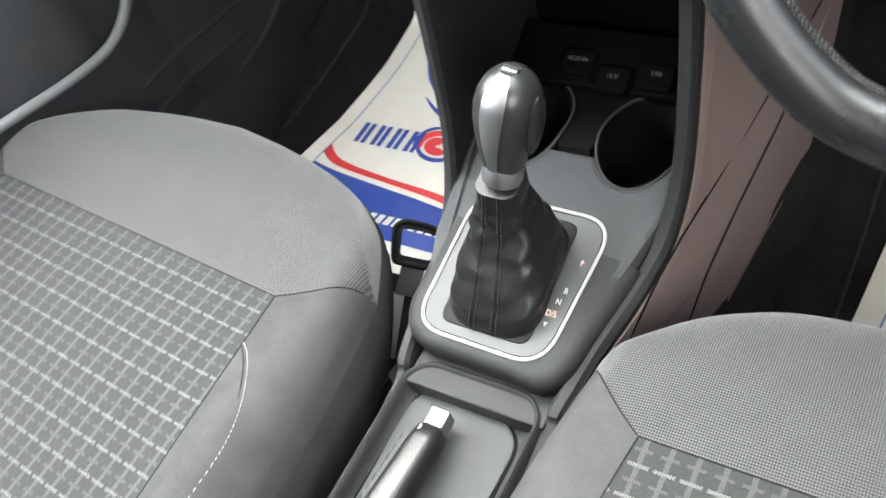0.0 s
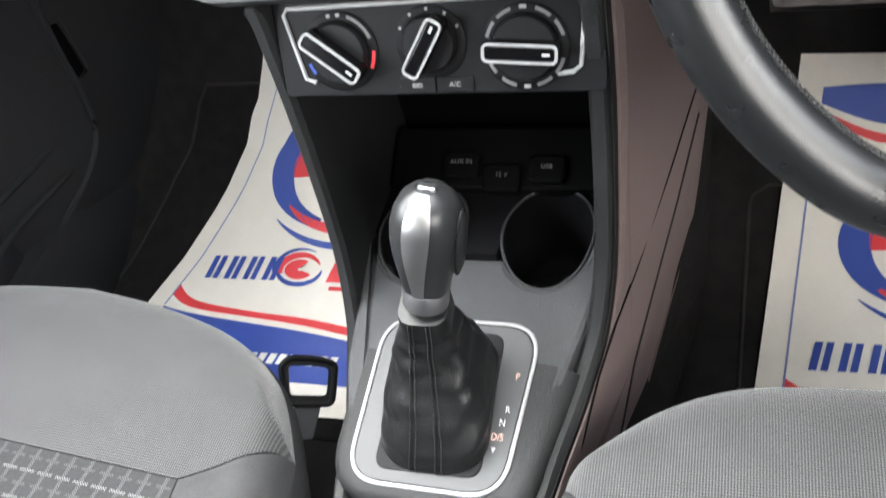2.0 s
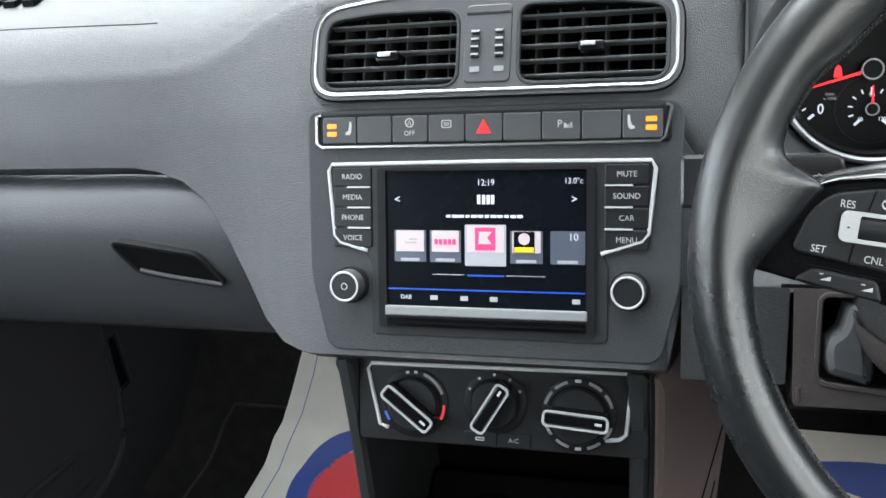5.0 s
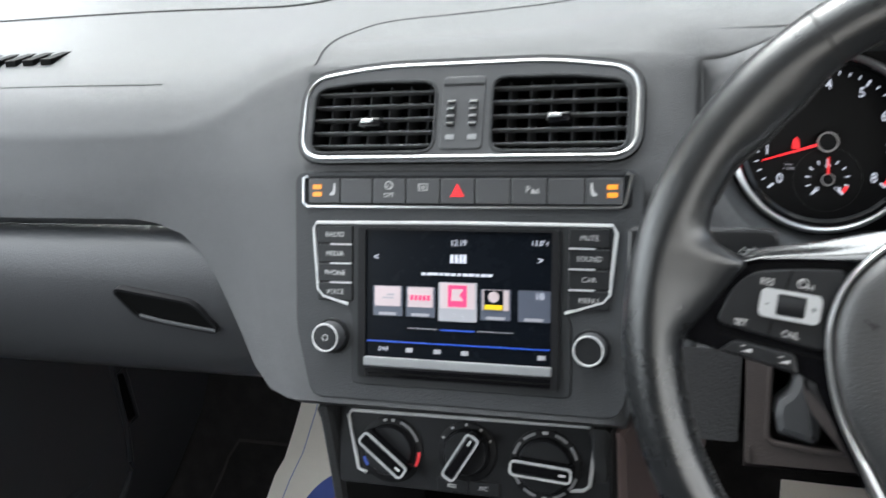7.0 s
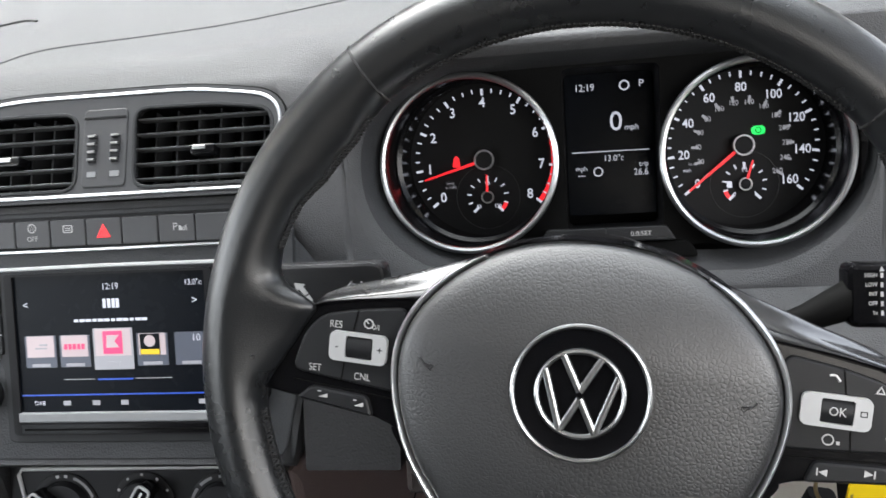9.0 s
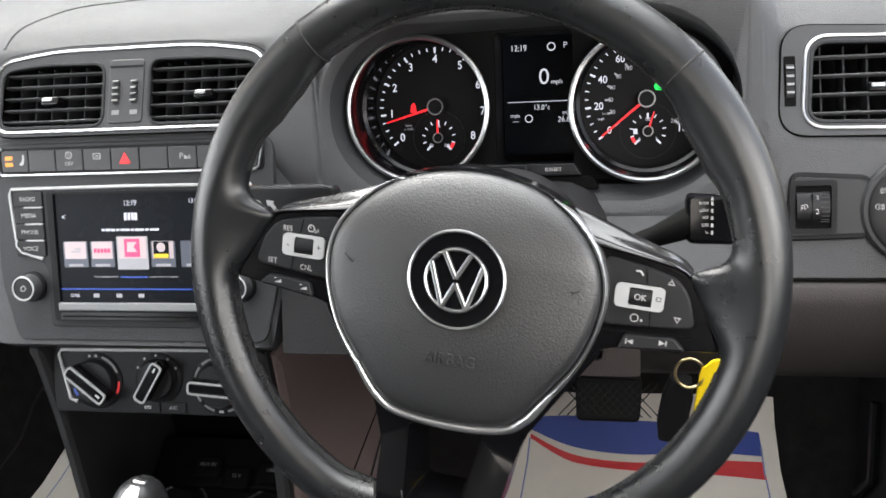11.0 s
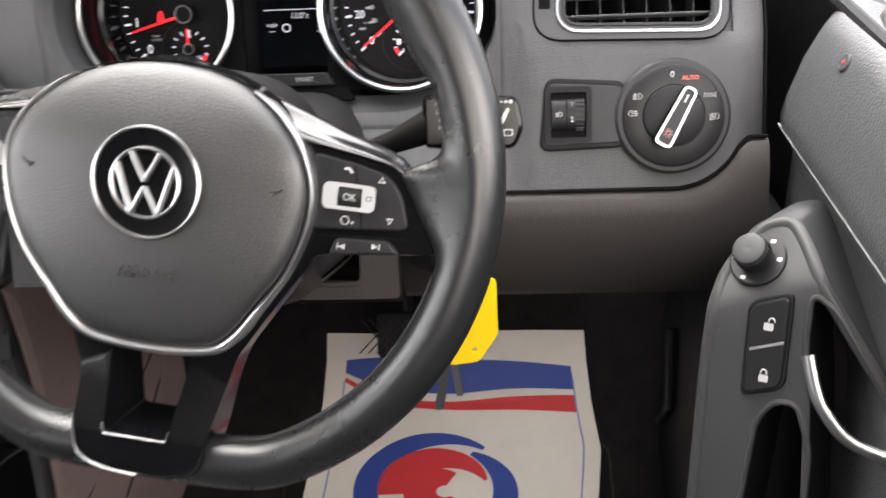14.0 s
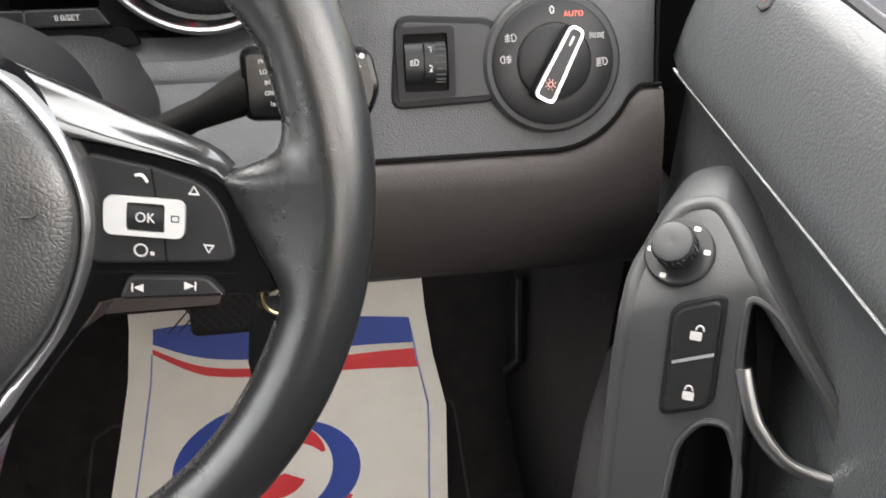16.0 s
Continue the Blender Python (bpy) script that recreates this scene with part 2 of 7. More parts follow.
LIT_WHITE = glow("lit_white", (0.85, 0.87, 1.0), 0.0975)
LIT_GREY = glow("lit_grey", (0.5, 0.5, 0.55), 0.07)
LIT_RED = glow("lit_red", (1.0, 0.02, 0.03), 0.15)
LIT_ORANGE = glow("lit_orange", (1.0, 0.32, 0.02), 0.15)
LIT_GREEN = glow("lit_green", (0.0, 1.0, 0.12), 0.165)
LIT_BLUE = glow("lit_blue", (0.02, 0.09, 0.6), 0.105)
LIT_PINK = glow("lit_pink", (1.0, 0.05, 0.22), 0.0975)
LIT_PALE = glow("lit_pale", (0.9, 0.74, 0.77), 0.044)
LIT_YELLOW = glow("lit_yellow", (1.0, 0.7, 0.0), 0.09)
LIT_TILE = glow("lit_tile", (0.12, 0.14, 0.2), 0.02625)
LIT_AUTO = glow("lit_auto", (1.0, 0.11, 0.04), 0.14)
WARM_PRINT = printed("warm_print", (0.45, 0.20, 0.17), 0.5)
LIT_GEAR = glow("lit_gear", (1.0, 0.66, 0.55), 0.1125)


# ---- shape helpers ----
def axes_at(c, tilt, yaw=0.0):
    """A panel's own axes: x to the right, y up along it, z out of it to the viewer; tilt leans its top forward."""
    return pose(*c) @ pose(0, 0, 0, 0, 0, yaw) @ pose(0, 0, 0, 90 - tilt)


def thing(name, at=None, label="", category="", group="", kind=""):
    ob = new(name)
    ob.empty_display_size = 0.05
    if at is not None:
        ob.matrix_world = at
    return tagged(ob, label, category, group, kind)


def part(name, bm, material, parent, label="", at=None, sharp=38):
    me = bpy.data.meshes.new(name)
    bmesh.ops.recalc_face_normals(bm, faces=bm.faces)
    limit = radians(sharp)
    for f in bm.faces:
        f.smooth = True
    for e in bm.edges:
        if len(e.link_faces) == 2:
            turn = e.calc_face_angle(0.0)
            e.smooth = not (turn > limit or (turn > 0.12 and max(len(f.verts) for f in e.link_faces) > 6))
    bm.to_mesh(me)
    bm.free()
    me.materials.append(material)
    ob = new(name, me)
    ob.parent = parent
    if at is not None:
        ob.matrix_local = at
    return tagged(ob, label)


def whole(name, bm, material, label, category, at=None, kind="", group="", sharp=38):
    """A thing that is one mesh."""
    ob = part(name, bm, material, None, sharp=sharp)
    if at is not None:
        ob.matrix_world = at
    return tagged(ob, label, category, group, kind)


def rrect(w, h, r, cx=0.0, cy=0.0, n=5):
    r = min(r, w / 2 - 1e-5, h / 2 - 1e-5)
    out = []
    for k, (sx, sy) in enumerate(((1, -1), (1, 1), (-1, 1), (-1, -1))):
        for i in range(n + 1):
            a = radians(-90 + 90 * k + 90 * i / n)
            out.append((cx + sx * (w / 2 - r) + r * math.cos(a), cy + sy * (h / 2 - r) + r * math.sin(a)))
    return out


def circle(r, cx=0.0, cy=0.0, n=48, ry=None):
    return [(cx + r * math.cos(2 * math.pi * i / n), cy + (ry or r) * math.sin(2 * math.pi * i / n)) for i in range(n)]


def rounded(corners, r, n=5):
    """A polygon, counter-clockwise, with its corners rounded."""
    out = []
    m = len(corners)
    for i in range(m):
        p, a, b = Vector(corners[i]), Vector(corners[i - 1]), Vector(corners[(i + 1) % m])
        da, db = (a - p), (b - p)
        q = min(r, da.length * 0.48, db.length * 0.48)
        pa, pb = p + da.normalized() * q, p + db.normalized() * q
        for k in range(n + 1):
            s = k / n
            out.append(tuple(pa * (1 - s) ** 2 + p * 2 * s * (1 - s) + pb * s**2))
    return out


def inset(pts, d):
    m, out = len(pts), []
    for i in range(m):
        a, p, b = Vector(pts[i - 1]), Vector(pts[i]), Vector(pts[(i + 1) % m])
        t = (b - a).normalized() if (b - a).length > 1e-9 else Vector((1, 0))
        out.append((p.x - t.y * d, p.y + t.x * d))
    return out


def prism(pts, z0, z1, bev=0.0, bm=None):
    """A counter-clockwise outline raised from z0 to z1, its upper edge rounded by bev."""
    bm = bm or bmesh.new()
    levels = [(pts, z0)]
    if bev:
        levels += [(pts, z1 - bev), (inset(pts, bev * 0.3), z1 - bev * 0.3), (inset(pts, bev), z1)]
    else:
        levels += [(pts, z1)]
    rings = [[bm.verts.new((x, y, z)) for x, y in ps] for ps, z in levels]
    m = len(pts)
    for lo, hi in zip(rings, rings[1:]):
        for i in range(m):
            bm.faces.new((lo[i], lo[(i + 1) % m], hi[(i + 1) % m], hi[i]))
    bm.faces.new(rings[-1])
    bm.faces.new(rings[0][::-1])
    return bm


def plate(outer, holes, z0, z1, bm=None):
    """A flat plate with holes through it."""
    bm = bm or bmesh.new()
    loops = [outer, *holes]
    tops = []
    for z in (z1, z0):
        edges, rings = [], []
        for ps in loops:
            vs = [bm.verts.new((x, y, z)) for x, y in ps]
            rings.append(vs)
            edges += [bm.edges.new((vs[i], vs[(i + 1) % len(vs)])) for i in range(len(vs))]
        bmesh.ops.triangle_fill(bm, use_beauty=True, use_dissolve=False, edges=edges)
        tops.append(rings)
    for a, b in zip(*tops):
        for i in range(len(a)):
            j = (i + 1) % len(a)
            bm.faces.new((a[i], a[j], b[j], b[i]))
    return bm


def skin(sections, closed=True, caps=True, bm=None):
    """Faces between sections of like point count; closed: each section is a ring."""
    bm = bm or bmesh.new()
    rows = [[bm.verts.new(p) for p in sec] for sec in sections]
    m = len(rows[0])
    for a, b in zip(rows, rows[1:]):
        for i in range(m if closed else m - 1):
            j = (i + 1) % m
            bm.faces.new((a[i], a[j], b[j], b[i]))
    if closed and caps:
        bm.faces.new(rows[0][::-1])
        bm.faces.new(rows[-1])
    return bm


def lathe(profile, n=40, bm=None, cx=0.0, cy=0.0, caps=True):
    """A profile of (radius, z) turned about z."""
    return skin([[(cx + r * math.cos(2 * math.pi * i / n), cy + r * math.sin(2 * math.pi * i / n), z) for i in range(n)] for r, z in profile], True, caps, bm)


def tube(path, r, n=8, loop=False, bm=None, flat=1.0, up=(0, 0, 1)):
    """A round bar along a path; flat squeezes it along up."""
    pts = [Vector(p) for p in path]
    m, secs = len(pts), []
    for i, p in enumerate(pts):
        if loop:
            t = pts[(i + 1) % m] - pts[i - 1]
        else:
            t = pts[min(i + 1, m - 1)] - pts[max(i - 1, 0)]
        t = t.normalized() if t.length > 1e-9 else Vector((1, 0, 0))
        u = Vector(up)
        if abs(u.dot(t)) > 0.95:
            u = Vector((0, 1, 0))
        side = t.cross(u).normalized()
        u = side.cross(t)
        secs.append([p + side * r * math.cos(2 * math.pi * k / n) + u * r * flat * math.sin(2 * math.pi * k / n) for k in range(n)])
    if loop:
        secs.append(secs[0])
        bm = skin(secs, True, False, bm)
        bmesh.ops.remove_doubles(bm, verts=bm.verts, dist=1e-6)
        return bm
    return skin(secs, True, True, bm)


def box(x0, x1, y0, y1, z0, z1, bev=0.0, bm=None):
    return prism([(x0, y0), (x1, y0), (x1, y1), (x0, y1)] if not bev else rrect(x1 - x0, y1 - y0, bev, (x0 + x1) / 2, (y0 + y1) / 2, 3), z0, z1, bev, bm)


def smooth(points, n=8, loop=False):
    """A soft curve through points."""
    ps = [Vector(p) for p in points]
    m, out = len(ps), []
    for i in range(m if loop else m - 1):
        p0, p1 = (ps[i - 1] if loop or i else ps[0]), ps[i]
        p2 = ps[(i + 1) % m]
        p3 = ps[(i + 2) % m] if loop else ps[min(i + 2, m - 1)]
        for k in range(n):
            s = k / n
            out.append(0.5 * (2 * p1 + (p2 - p0) * s + (2 * p0 - 5 * p1 + 4 * p2 - p3) * s**2 + (3 * p1 - p0 - 3 * p2 + p3) * s**3))
    if not loop:
        out.append(ps[-1])
    return [tuple(p) for p in out]


def lift(pts, z):
    return [(x, y, z) for x, y in pts]


WORDS = []


def words(body, size, material, parent, x, y, z, turn=0.0, align="CENTER", name="lettering", squeeze=1.0, label="", raised=0.0, bold=0.0):
    """Lettering in the built-in font on a panel's own plane; made into meshes at the end."""
    cu = bpy.data.curves.new(name, "FONT")
    cu.body, cu.size, cu.align_x, cu.align_y = body, size, align, "CENTER"
    cu.resolution_u, cu.extrude, cu.offset = 3, raised, bold * size
    ob = new(name, cu)
    ob.parent = parent
    ob.matrix_local = pose(x, y, z, 0, 0, turn) @ Matrix.Diagonal((squeeze, 1, 1, 1))
    WORDS.append((ob, material, label))


def bars(parent, material, rows, z, name="printed_bar"):
    """Small flat marks: (x, y, width, height) each."""
    for x, y, w, h in rows:
        part(name, prism([(x - w / 2, y - h / 2), (x + w / 2, y - h / 2), (x + w / 2, y + h / 2), (x - w / 2, y + h / 2)], z, z + 0.0003), material, parent)


def flat(parent, material, pts, z, name="printed_mark", t=0.0003):
    return part(name, prism(pts, z, z + t), material, parent)


# ---- the car's shell ----
def floor_z(y):
    return float(np.interp(y, (-2.0, 0.10, 0.20, 0.30, 0.36, 0.40, 0.42, 0.46, 0.60), (0.035, 0.035, 0.06, 0.10, 0.135, 0.185, 0.23, 0.33, 0.62)))


ys = [-1.5, -0.8, -0.3, 0.0, 0.08, 0.12, 0.16, 0.20, 0.25, 0.30, 0.33, 0.36, 0.38, 0.40, 0.41, 0.42, 0.44, 0.46, 0.53, 0.60, 0.9]
floor = whole("floor", skin([[(-0.80, y, floor_z(y)), (0.80, y, floor_z(y)), (0.80, y + 0.01, floor_z(y) - 0.05), (-0.80, y + 0.01, floor_z(y) - 0.05)] for y in ys]), CARPET, "black pile carpet floor and toe board of a car", "floor", kind="structure")
bulkhead = whole("wall_front", box(-0.80, 0.80, 0.88, 0.92, 0.50, 0.935), DARK, "black bulkhead behind the dashboard", "wall", kind="structure")
wall_back = whole("wall_back", box(-0.80, 0.80, -1.54, -1.50, -0.02, 1.20), CARPET, "plain dark rear partition", "wall", kind="structure")
for side, nm in ((-1, "wall_left"), (1, "wall_right")):
    bm = skin([[(side * 0.80, y, -0.02), (side * 0.80, y, 0.80), (side * 0.83, y, 0.80), (side * 0.83, y, -0.02)] for y in (-1.54, 0.92)])
    whole(nm, bm, BLACK, "dark outer door skin of a car", "wall", kind="structure")
def roof_z(x, y):
    return float(np.interp(y, (-1.45, -1.2, -0.8, -0.5, -0.36), (1.14, 1.185, 1.215, 1.222, 1.215))) + 0.03 * (1 - (x / 0.62) ** 2)


bm = skin([[(x, y, roof_z(x, y)) for x in np.linspace(-0.62, 0.62, 9)] + [(x, y, roof_z(x, y) + 0.05) for x in np.linspace(0.62, -0.62, 9)] for y in np.linspace(-1.45, -0.36, 10)])
whole("ceiling", bm, LINING, "pale grey cloth headlining of the car roof", "ceiling", kind="structure")
for side, nm in ((-1, "trim_left"), (1, "trim_right")):
    bm = tube([(side * 0.775, 0.90, 0.93), (side * 0.72, 0.34, 1.07), (side * 0.63, -0.34, 1.225)], 0.035, 10)
    tube([(side * 0.76, -0.62, 0.84), (side * 0.63, -0.70, 1.22)], 0.05, 10, bm=bm)
    tube([(side * 0.76, -1.5, 0.84), (side * 0.60, -1.42, 1.16)], 0.05, 10, bm=bm)
    tube([(side * 0.63, -0.34, 1.225), (side * 0.63, -0.7, 1.235), (side * 0.61, -1.42, 1.17)], 0.03, 10, bm=bm)
    whole(nm, bm, LINING, "pale grey pillar and roof rail trims", "trim", kind="structure")
screen_pane = whole("window_front", skin([[(x * 0.76, 0.90, 0.94), (x * 0.70, 0.34, 1.085 + 0.02 * (1 - x * x)), (x * 0.61, -0.36, 1.245 + 0.02 * (1 - x * x))] for x in np.linspace(-1, 1, 9)], closed=False), GLASS, "clear windscreen", "window", kind="structure")
screen_pane.visible_shadow = False
ground = whole("ground", box(-60, 60, -60, 60, -0.42, -0.32), GRAVEL, "pale gravel ground round the car", "ground", kind="structure")


# ---- dashboard ----
dash = thing("dashboard", label="dark grey soft-grain plastic dashboard of a car", category="dashboard")
PASS = [(.88, .925), (.50, .915), (.28, .903), (.18, .893), (.11, .880), (.07, .862), (.045, .835), (.032, .80), (.026, .778), (.024, .762), (.034, .752), (.06, .750)]
MIDD = [(.88, .935), (.50, .925), (.28, .915), (.18, .908), (.11, .9035), (.078, .8985), (.0550, .8860), (.008, .820), (.0, .80), (-.064, .641), (-.055, .632), (-.03, .630)]
DRIV = [(.88, .933), (.50, .923), (.28, .919), (.18, .919), (.11, .918), (.06, .914), (.036, .905), (.018, .820), (.0, .735), (-.036, .690), (-.03, .684), (.0, .684)]
OUTR = [(.88, .930), (.50, .917), (.28, .908), (.18, .902), (.11, .892), (.08, .88), (.062, .868), (.010, .800), (-.002, .772), (-.036, .692), (-.03, .686), (.0, .686)]


def blend(a, b, s):
    return [(p[0] * (1 - s) + q[0] * s, p[1] * (1 - s) + q[1] * s) for p, q in zip(a, b)]


def flank(s, y9, z9):
    """Between the stack's face and the passenger's panel: the lower edge climbs."""
    prof = blend(MIDD, PASS, s)
    prof[9] = (y9, z9)
    prof[10] = (y9 + 0.012, z9 - 0.008)
    prof[11] = (y9 + 0.04, z9 - 0.008)
    prof[8] = ((prof[7][0] * 0.75 + y9 * 0.25), prof[7][1] * 0.75 + z9 * 0.25)
    return prof


def ease(s):
    return s * s * (3 - 2 * s)


stations = [(-0.775, PASS), (-0.60, PASS), (-0.40, PASS), (-0.32, PASS), (-0.295, flank(0.98, .022, .759)), (-0.268, flank(0.95, .016, .752)), (-0.246, flank(0.86, .008, .738)), (-0.226, flank(0.73, -.004, .710)),
            (-0.207, flank(0.55, -.018, .676)), (-0.190, flank(0.36, -.034, .652)), (-0.168, flank(0.17, -.052, .642)), (-0.148, flank(0.05, -.061, .640)), (-0.138, MIDD), (-0.128, MIDD), (0, MIDD), (0.128, MIDD), (0.138, MIDD)]


HOOD_CORNER = DRIV[:5] + [(.070, .902), (.048, .881)] + DRIV[7:]


def rise(x):
    """The hood's brow climbs from its rounded corner to its full height."""
    return ease(min(1.0, max(0.0, (x - 0.1817) / 0.0765)))


def shoulder(x):
    """From the stack to the dials' hood: the top rises slowly, the face turns at once, the lower edge soonest."""
    slow, fast, low = (ease(min(1.0, max(0.0, (x - x0) / w))) for x0, w in ((0.02, 0.24), (0.124, 0.052), (0.127, 0.013)))
    hood = blend(HOOD_CORNER, DRIV, rise(x))
    return blend(MIDD, hood, slow)[:5] + blend(MIDD, hood, fast)[5:9] + blend(MIDD, hood, low)[9:]


stations = [(x, prof) for x, prof in stations if x < 0.01]
stations += [(x, shoulder(x)) for x in (0.04, 0.08, 0.110, 0.127, 0.130, 0.1335, 0.137, 0.140, 0.145, 0.150, 0.155, 0.160, 0.165, 0.170, 0.176, 0.1817, 0.188, 0.196, 0.205, 0.214, 0.223, 0.232, 0.241, 0.250, 0.2582)]
stations += [(0.28, DRIV), (0.42, DRIV), (0.528, DRIV)] + [(0.528 + 0.030 * k / 6, blend(DRIV, OUTR, ease(k / 6))) for k in range(1, 6)]
stations += [(0.558, OUTR), (0.575, OUTR), (0.64, OUTR), (0.70, OUTR), (0.722, [(y + 0.004, z - 0.002) for y, z in OUTR]), (0.728, [(y + 0.014, z - 0.006) for y, z in OUTR])]


def refined(prof):
    """Rounds the brow and the nose of a profile."""
    top = smooth([(y, z, 0) for y, z in prof[:7]], 4)
    low = smooth([(y, z, 0) for y, z in prof[7:9]], 2)[:-1]
    under = blend(prof[6:7], prof[7:8], 0.13)
    return [(p[0], p[1]) for p in top] + under + [(p[0], p[1]) for p in low] + prof[8:]


bm, shade_bm = bmesh.new(), bmesh.new()
NTOP = 25
rows = [[bm.verts.new((x, y, z)) for y, z in refined(prof)] for x, prof in stations]
for (x0, _), (x1, _), a, b in zip(stations, stations[1:], rows, rows[1:]):
    for i in range(len(a) - 1):
        hole = (i == NTOP and ((x0 > -0.13 and x1 < 0.128) or (x0 > 0.56 and x1 < 0.705))) or (NTOP - 1 <= i <= NTOP + 2 and x0 > 0.1735 and x1 < 0.5285)
        if not hole:
            # shade at the stack's lower corner is put in as darker plastic
            corner = 0.125 < x0 and x1 < 0.178 and i > NTOP + 2
            if corner:
                shade_bm.faces.new([shade_bm.verts.new(v.co) for v in (a[i], b[i], b[i + 1], a[i + 1])])
            else:
                bm.faces.new((a[i], b[i], b[i + 1], a[i + 1]))
bmesh.ops.remove_doubles(shade_bm, verts=shade_bm.verts, dist=1e-6)
for name, form, material in (("upper_panel", bm, DASH), ("shaded_flank", shade_bm, FASCIA)):
    shell = part(name, form, material, dash, sharp=50)
    mod = shell.modifiers.new("thick", "SOLIDIFY")
    mod.thickness, mod.offset = 0.004, -1

# crease of the raised brow that sweeps over the top, and the airbag flap's seam
def top_z(x, y):
    """Height of the dashboard's top at a place."""
    k = max(i for i in range(len(stations) - 1) if stations[i][0] <= x)
    (xa, pa), (xb, pb) = stations[k], stations[k + 1]
    za, zb = (float(np.interp(y, [q[0] for q in refined(p)[NTOP - 1::-1]], [q[1] for q in refined(p)[NTOP - 1::-1]])) for p in (pa, pb))
    return za + (zb - za) * (x - xa) / (xb - xa)


def on_top(points, n, up):
    return [(x, y, top_z(x, y) + up) for x, y, _ in smooth([(x, y, 0) for x, y in points], n)]


brow = on_top([(-0.131, 0.058), (-0.128, 0.075), (-0.116, 0.105), (-0.090, 0.137), (-0.020, 0.152), (0.070, 0.172), (0.150, 0.196), (0.25, 0.225), (0.34, 0.26)], 8, 0.0)
part("brow_seam", tube(brow, 0.0012, 6), DASH, dash, "fine crease over the vents")
part("airbag_seam", tube(on_top([(-0.70, 0.306), (-0.45, 0.300), (-0.25, 0.275), (-0.190, 0.268), (-0.165, 0.250)], 6, 0.0003), 0.0016, 6), SHROUD, dash, "joint of the airbag flap")
part("crease_line", tube(on_top([(-0.72, 0.090), (-0.45, 0.088), (-0.30, 0.084)], 6, -0.0004), 0.0010, 6), SHROUD, dash)
for k in range(7):
    part("demister_slot", box(-0.60 + 0.022 * k, -0.587 + 0.022 * k, 0.128, 0.165, 0.880, 0.8905), DARK, dash)

# glovebox lid with its handle recess
lid = bmesh.new()
secs = []
for x in (-0.735, -0.72, -0.60, -0.45, -0.30, -0.20, -0.16):
    e = 0.0 if -0.73 < x else 0.012
    secs.append([(x, y + e, z) for y, z in ((.07, .748), (.03, .746), (.016, .742), (.006, .732), (-.002, .71), (-.004, .68), (0.002, .64), (.012, .612), (.022, .602), (.05, .598), (.30, .60))])
glove = part("glovebox_lid", skin(secs, closed=False, bm=lid), GLOVE, dash, "dark grey glovebox lid")
mod = glove.modifiers.new("thick", "SOLIDIFY")
mod.thickness = 0.004
at = axes_at((-0.288, -0.004, 0.684), -3)
rim = rounded([(-0.050, 0.022), (-0.030, -0.006), (0.050, -0.018), (0.030, 0.010)], 0.008)
part("handle_recess", plate(inset(rim, -0.0025), [rim], -0.004, 0.0045), BLACK, dash, at=at)
part("handle_well", prism(rim, -0.003, 0.0022), DARK, dash, at=at)
part("handle_bar", tube(smooth([(-0.028, -0.004, 0.004), (0.0, -0.009, 0.005), (0.048, -0.0165, 0.004)], 6), 0.0018, 8), VENT, dash, at=at)

# driver's lower panel
at = axes_at((0.652, -0.008, 0.755), 24)
low = rounded([(-0.442, -0.146), (-0.205, -0.146), (-0.205, -0.067), (-0.442, -0.067)], 0.004)
opening = rounded([(-0.4265, -0.1290), (-0.3900, -0.1330), (-0.235, -0.1330), (-0.235, -0.0720), (-0.4245, -0.0720)], 0.006)
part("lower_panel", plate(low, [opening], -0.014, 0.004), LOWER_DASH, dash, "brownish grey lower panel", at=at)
def panel_top(x):
    """The joint runs level, round under the light switch and level again."""
    if x < 0.0033:
        return -0.067
    if x < 0.0528:
        return -0.012 - math.sqrt(0.055**2 - (x - 0.0033) ** 2)
    return -0.036 + 0.006 * ease(min(1.0, (x - 0.0528) / 0.008) * 0.5 + 0.5) * min(1.0, (x - 0.0528) / 0.006)


secs = []
for x in (-0.2048, -0.10, -0.02, 0.0033, 0.012, 0.020, 0.027, 0.033, 0.038, 0.0425, 0.0465, 0.050, 0.0528, 0.0550, 0.058, 0.062, 0.074):
    top = panel_top(x)
    secs.append([(x, y, z) for y, z in ((top, -0.02), (top, 0.000), (top - 0.003, 0.004), (top * 0.6 - 0.034, 0.0065), (top * 0.4 - 0.060, 0.0050), (-0.105, -0.0005), (-0.120, -0.0080), (-0.135, -0.0190), (-0.146, -0.0300), (-0.152, -0.0400), (-0.150, -0.06))])
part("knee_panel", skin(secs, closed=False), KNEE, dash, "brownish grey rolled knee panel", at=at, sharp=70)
part("panel_end", prism(rounded([(-0.5145, -0.132), (-0.4465, -0.132), (-0.4445, -0.067), (-0.5145, -0.067)], 0.002), -0.02, 0.003), SHROUD, dash, at=at, sharp=20)
part("opening_edge", tube(lift(inset(opening, -0.0012), 0.0032), 0.0022, 6, True), LOWER_DASH, dash, at=at)
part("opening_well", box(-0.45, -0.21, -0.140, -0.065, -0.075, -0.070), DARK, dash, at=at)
part("panel_ridge", box(-0.4395, -0.4380, -0.1440, -0.1335, 0.002, 0.0062), LOWER_DASH, dash, at=at)
part("lower_return", skin([[(x, -0.066, 0.617), (x, -0.055, 0.612), (x, 0.02, 0.606), (x, 0.22, 0.64)] for x in (0.2095, 0.40, 0.447)], closed=False), LOWER_DASH, dash)
part("panel_seam", tube([(x, panel_top(x) + 0.0012, .002) for x in [-0.45, -0.02] + [0.0033 + 0.0035 * k for k in range(21)]], 0.0014, 6), DARK, dash, at=at)
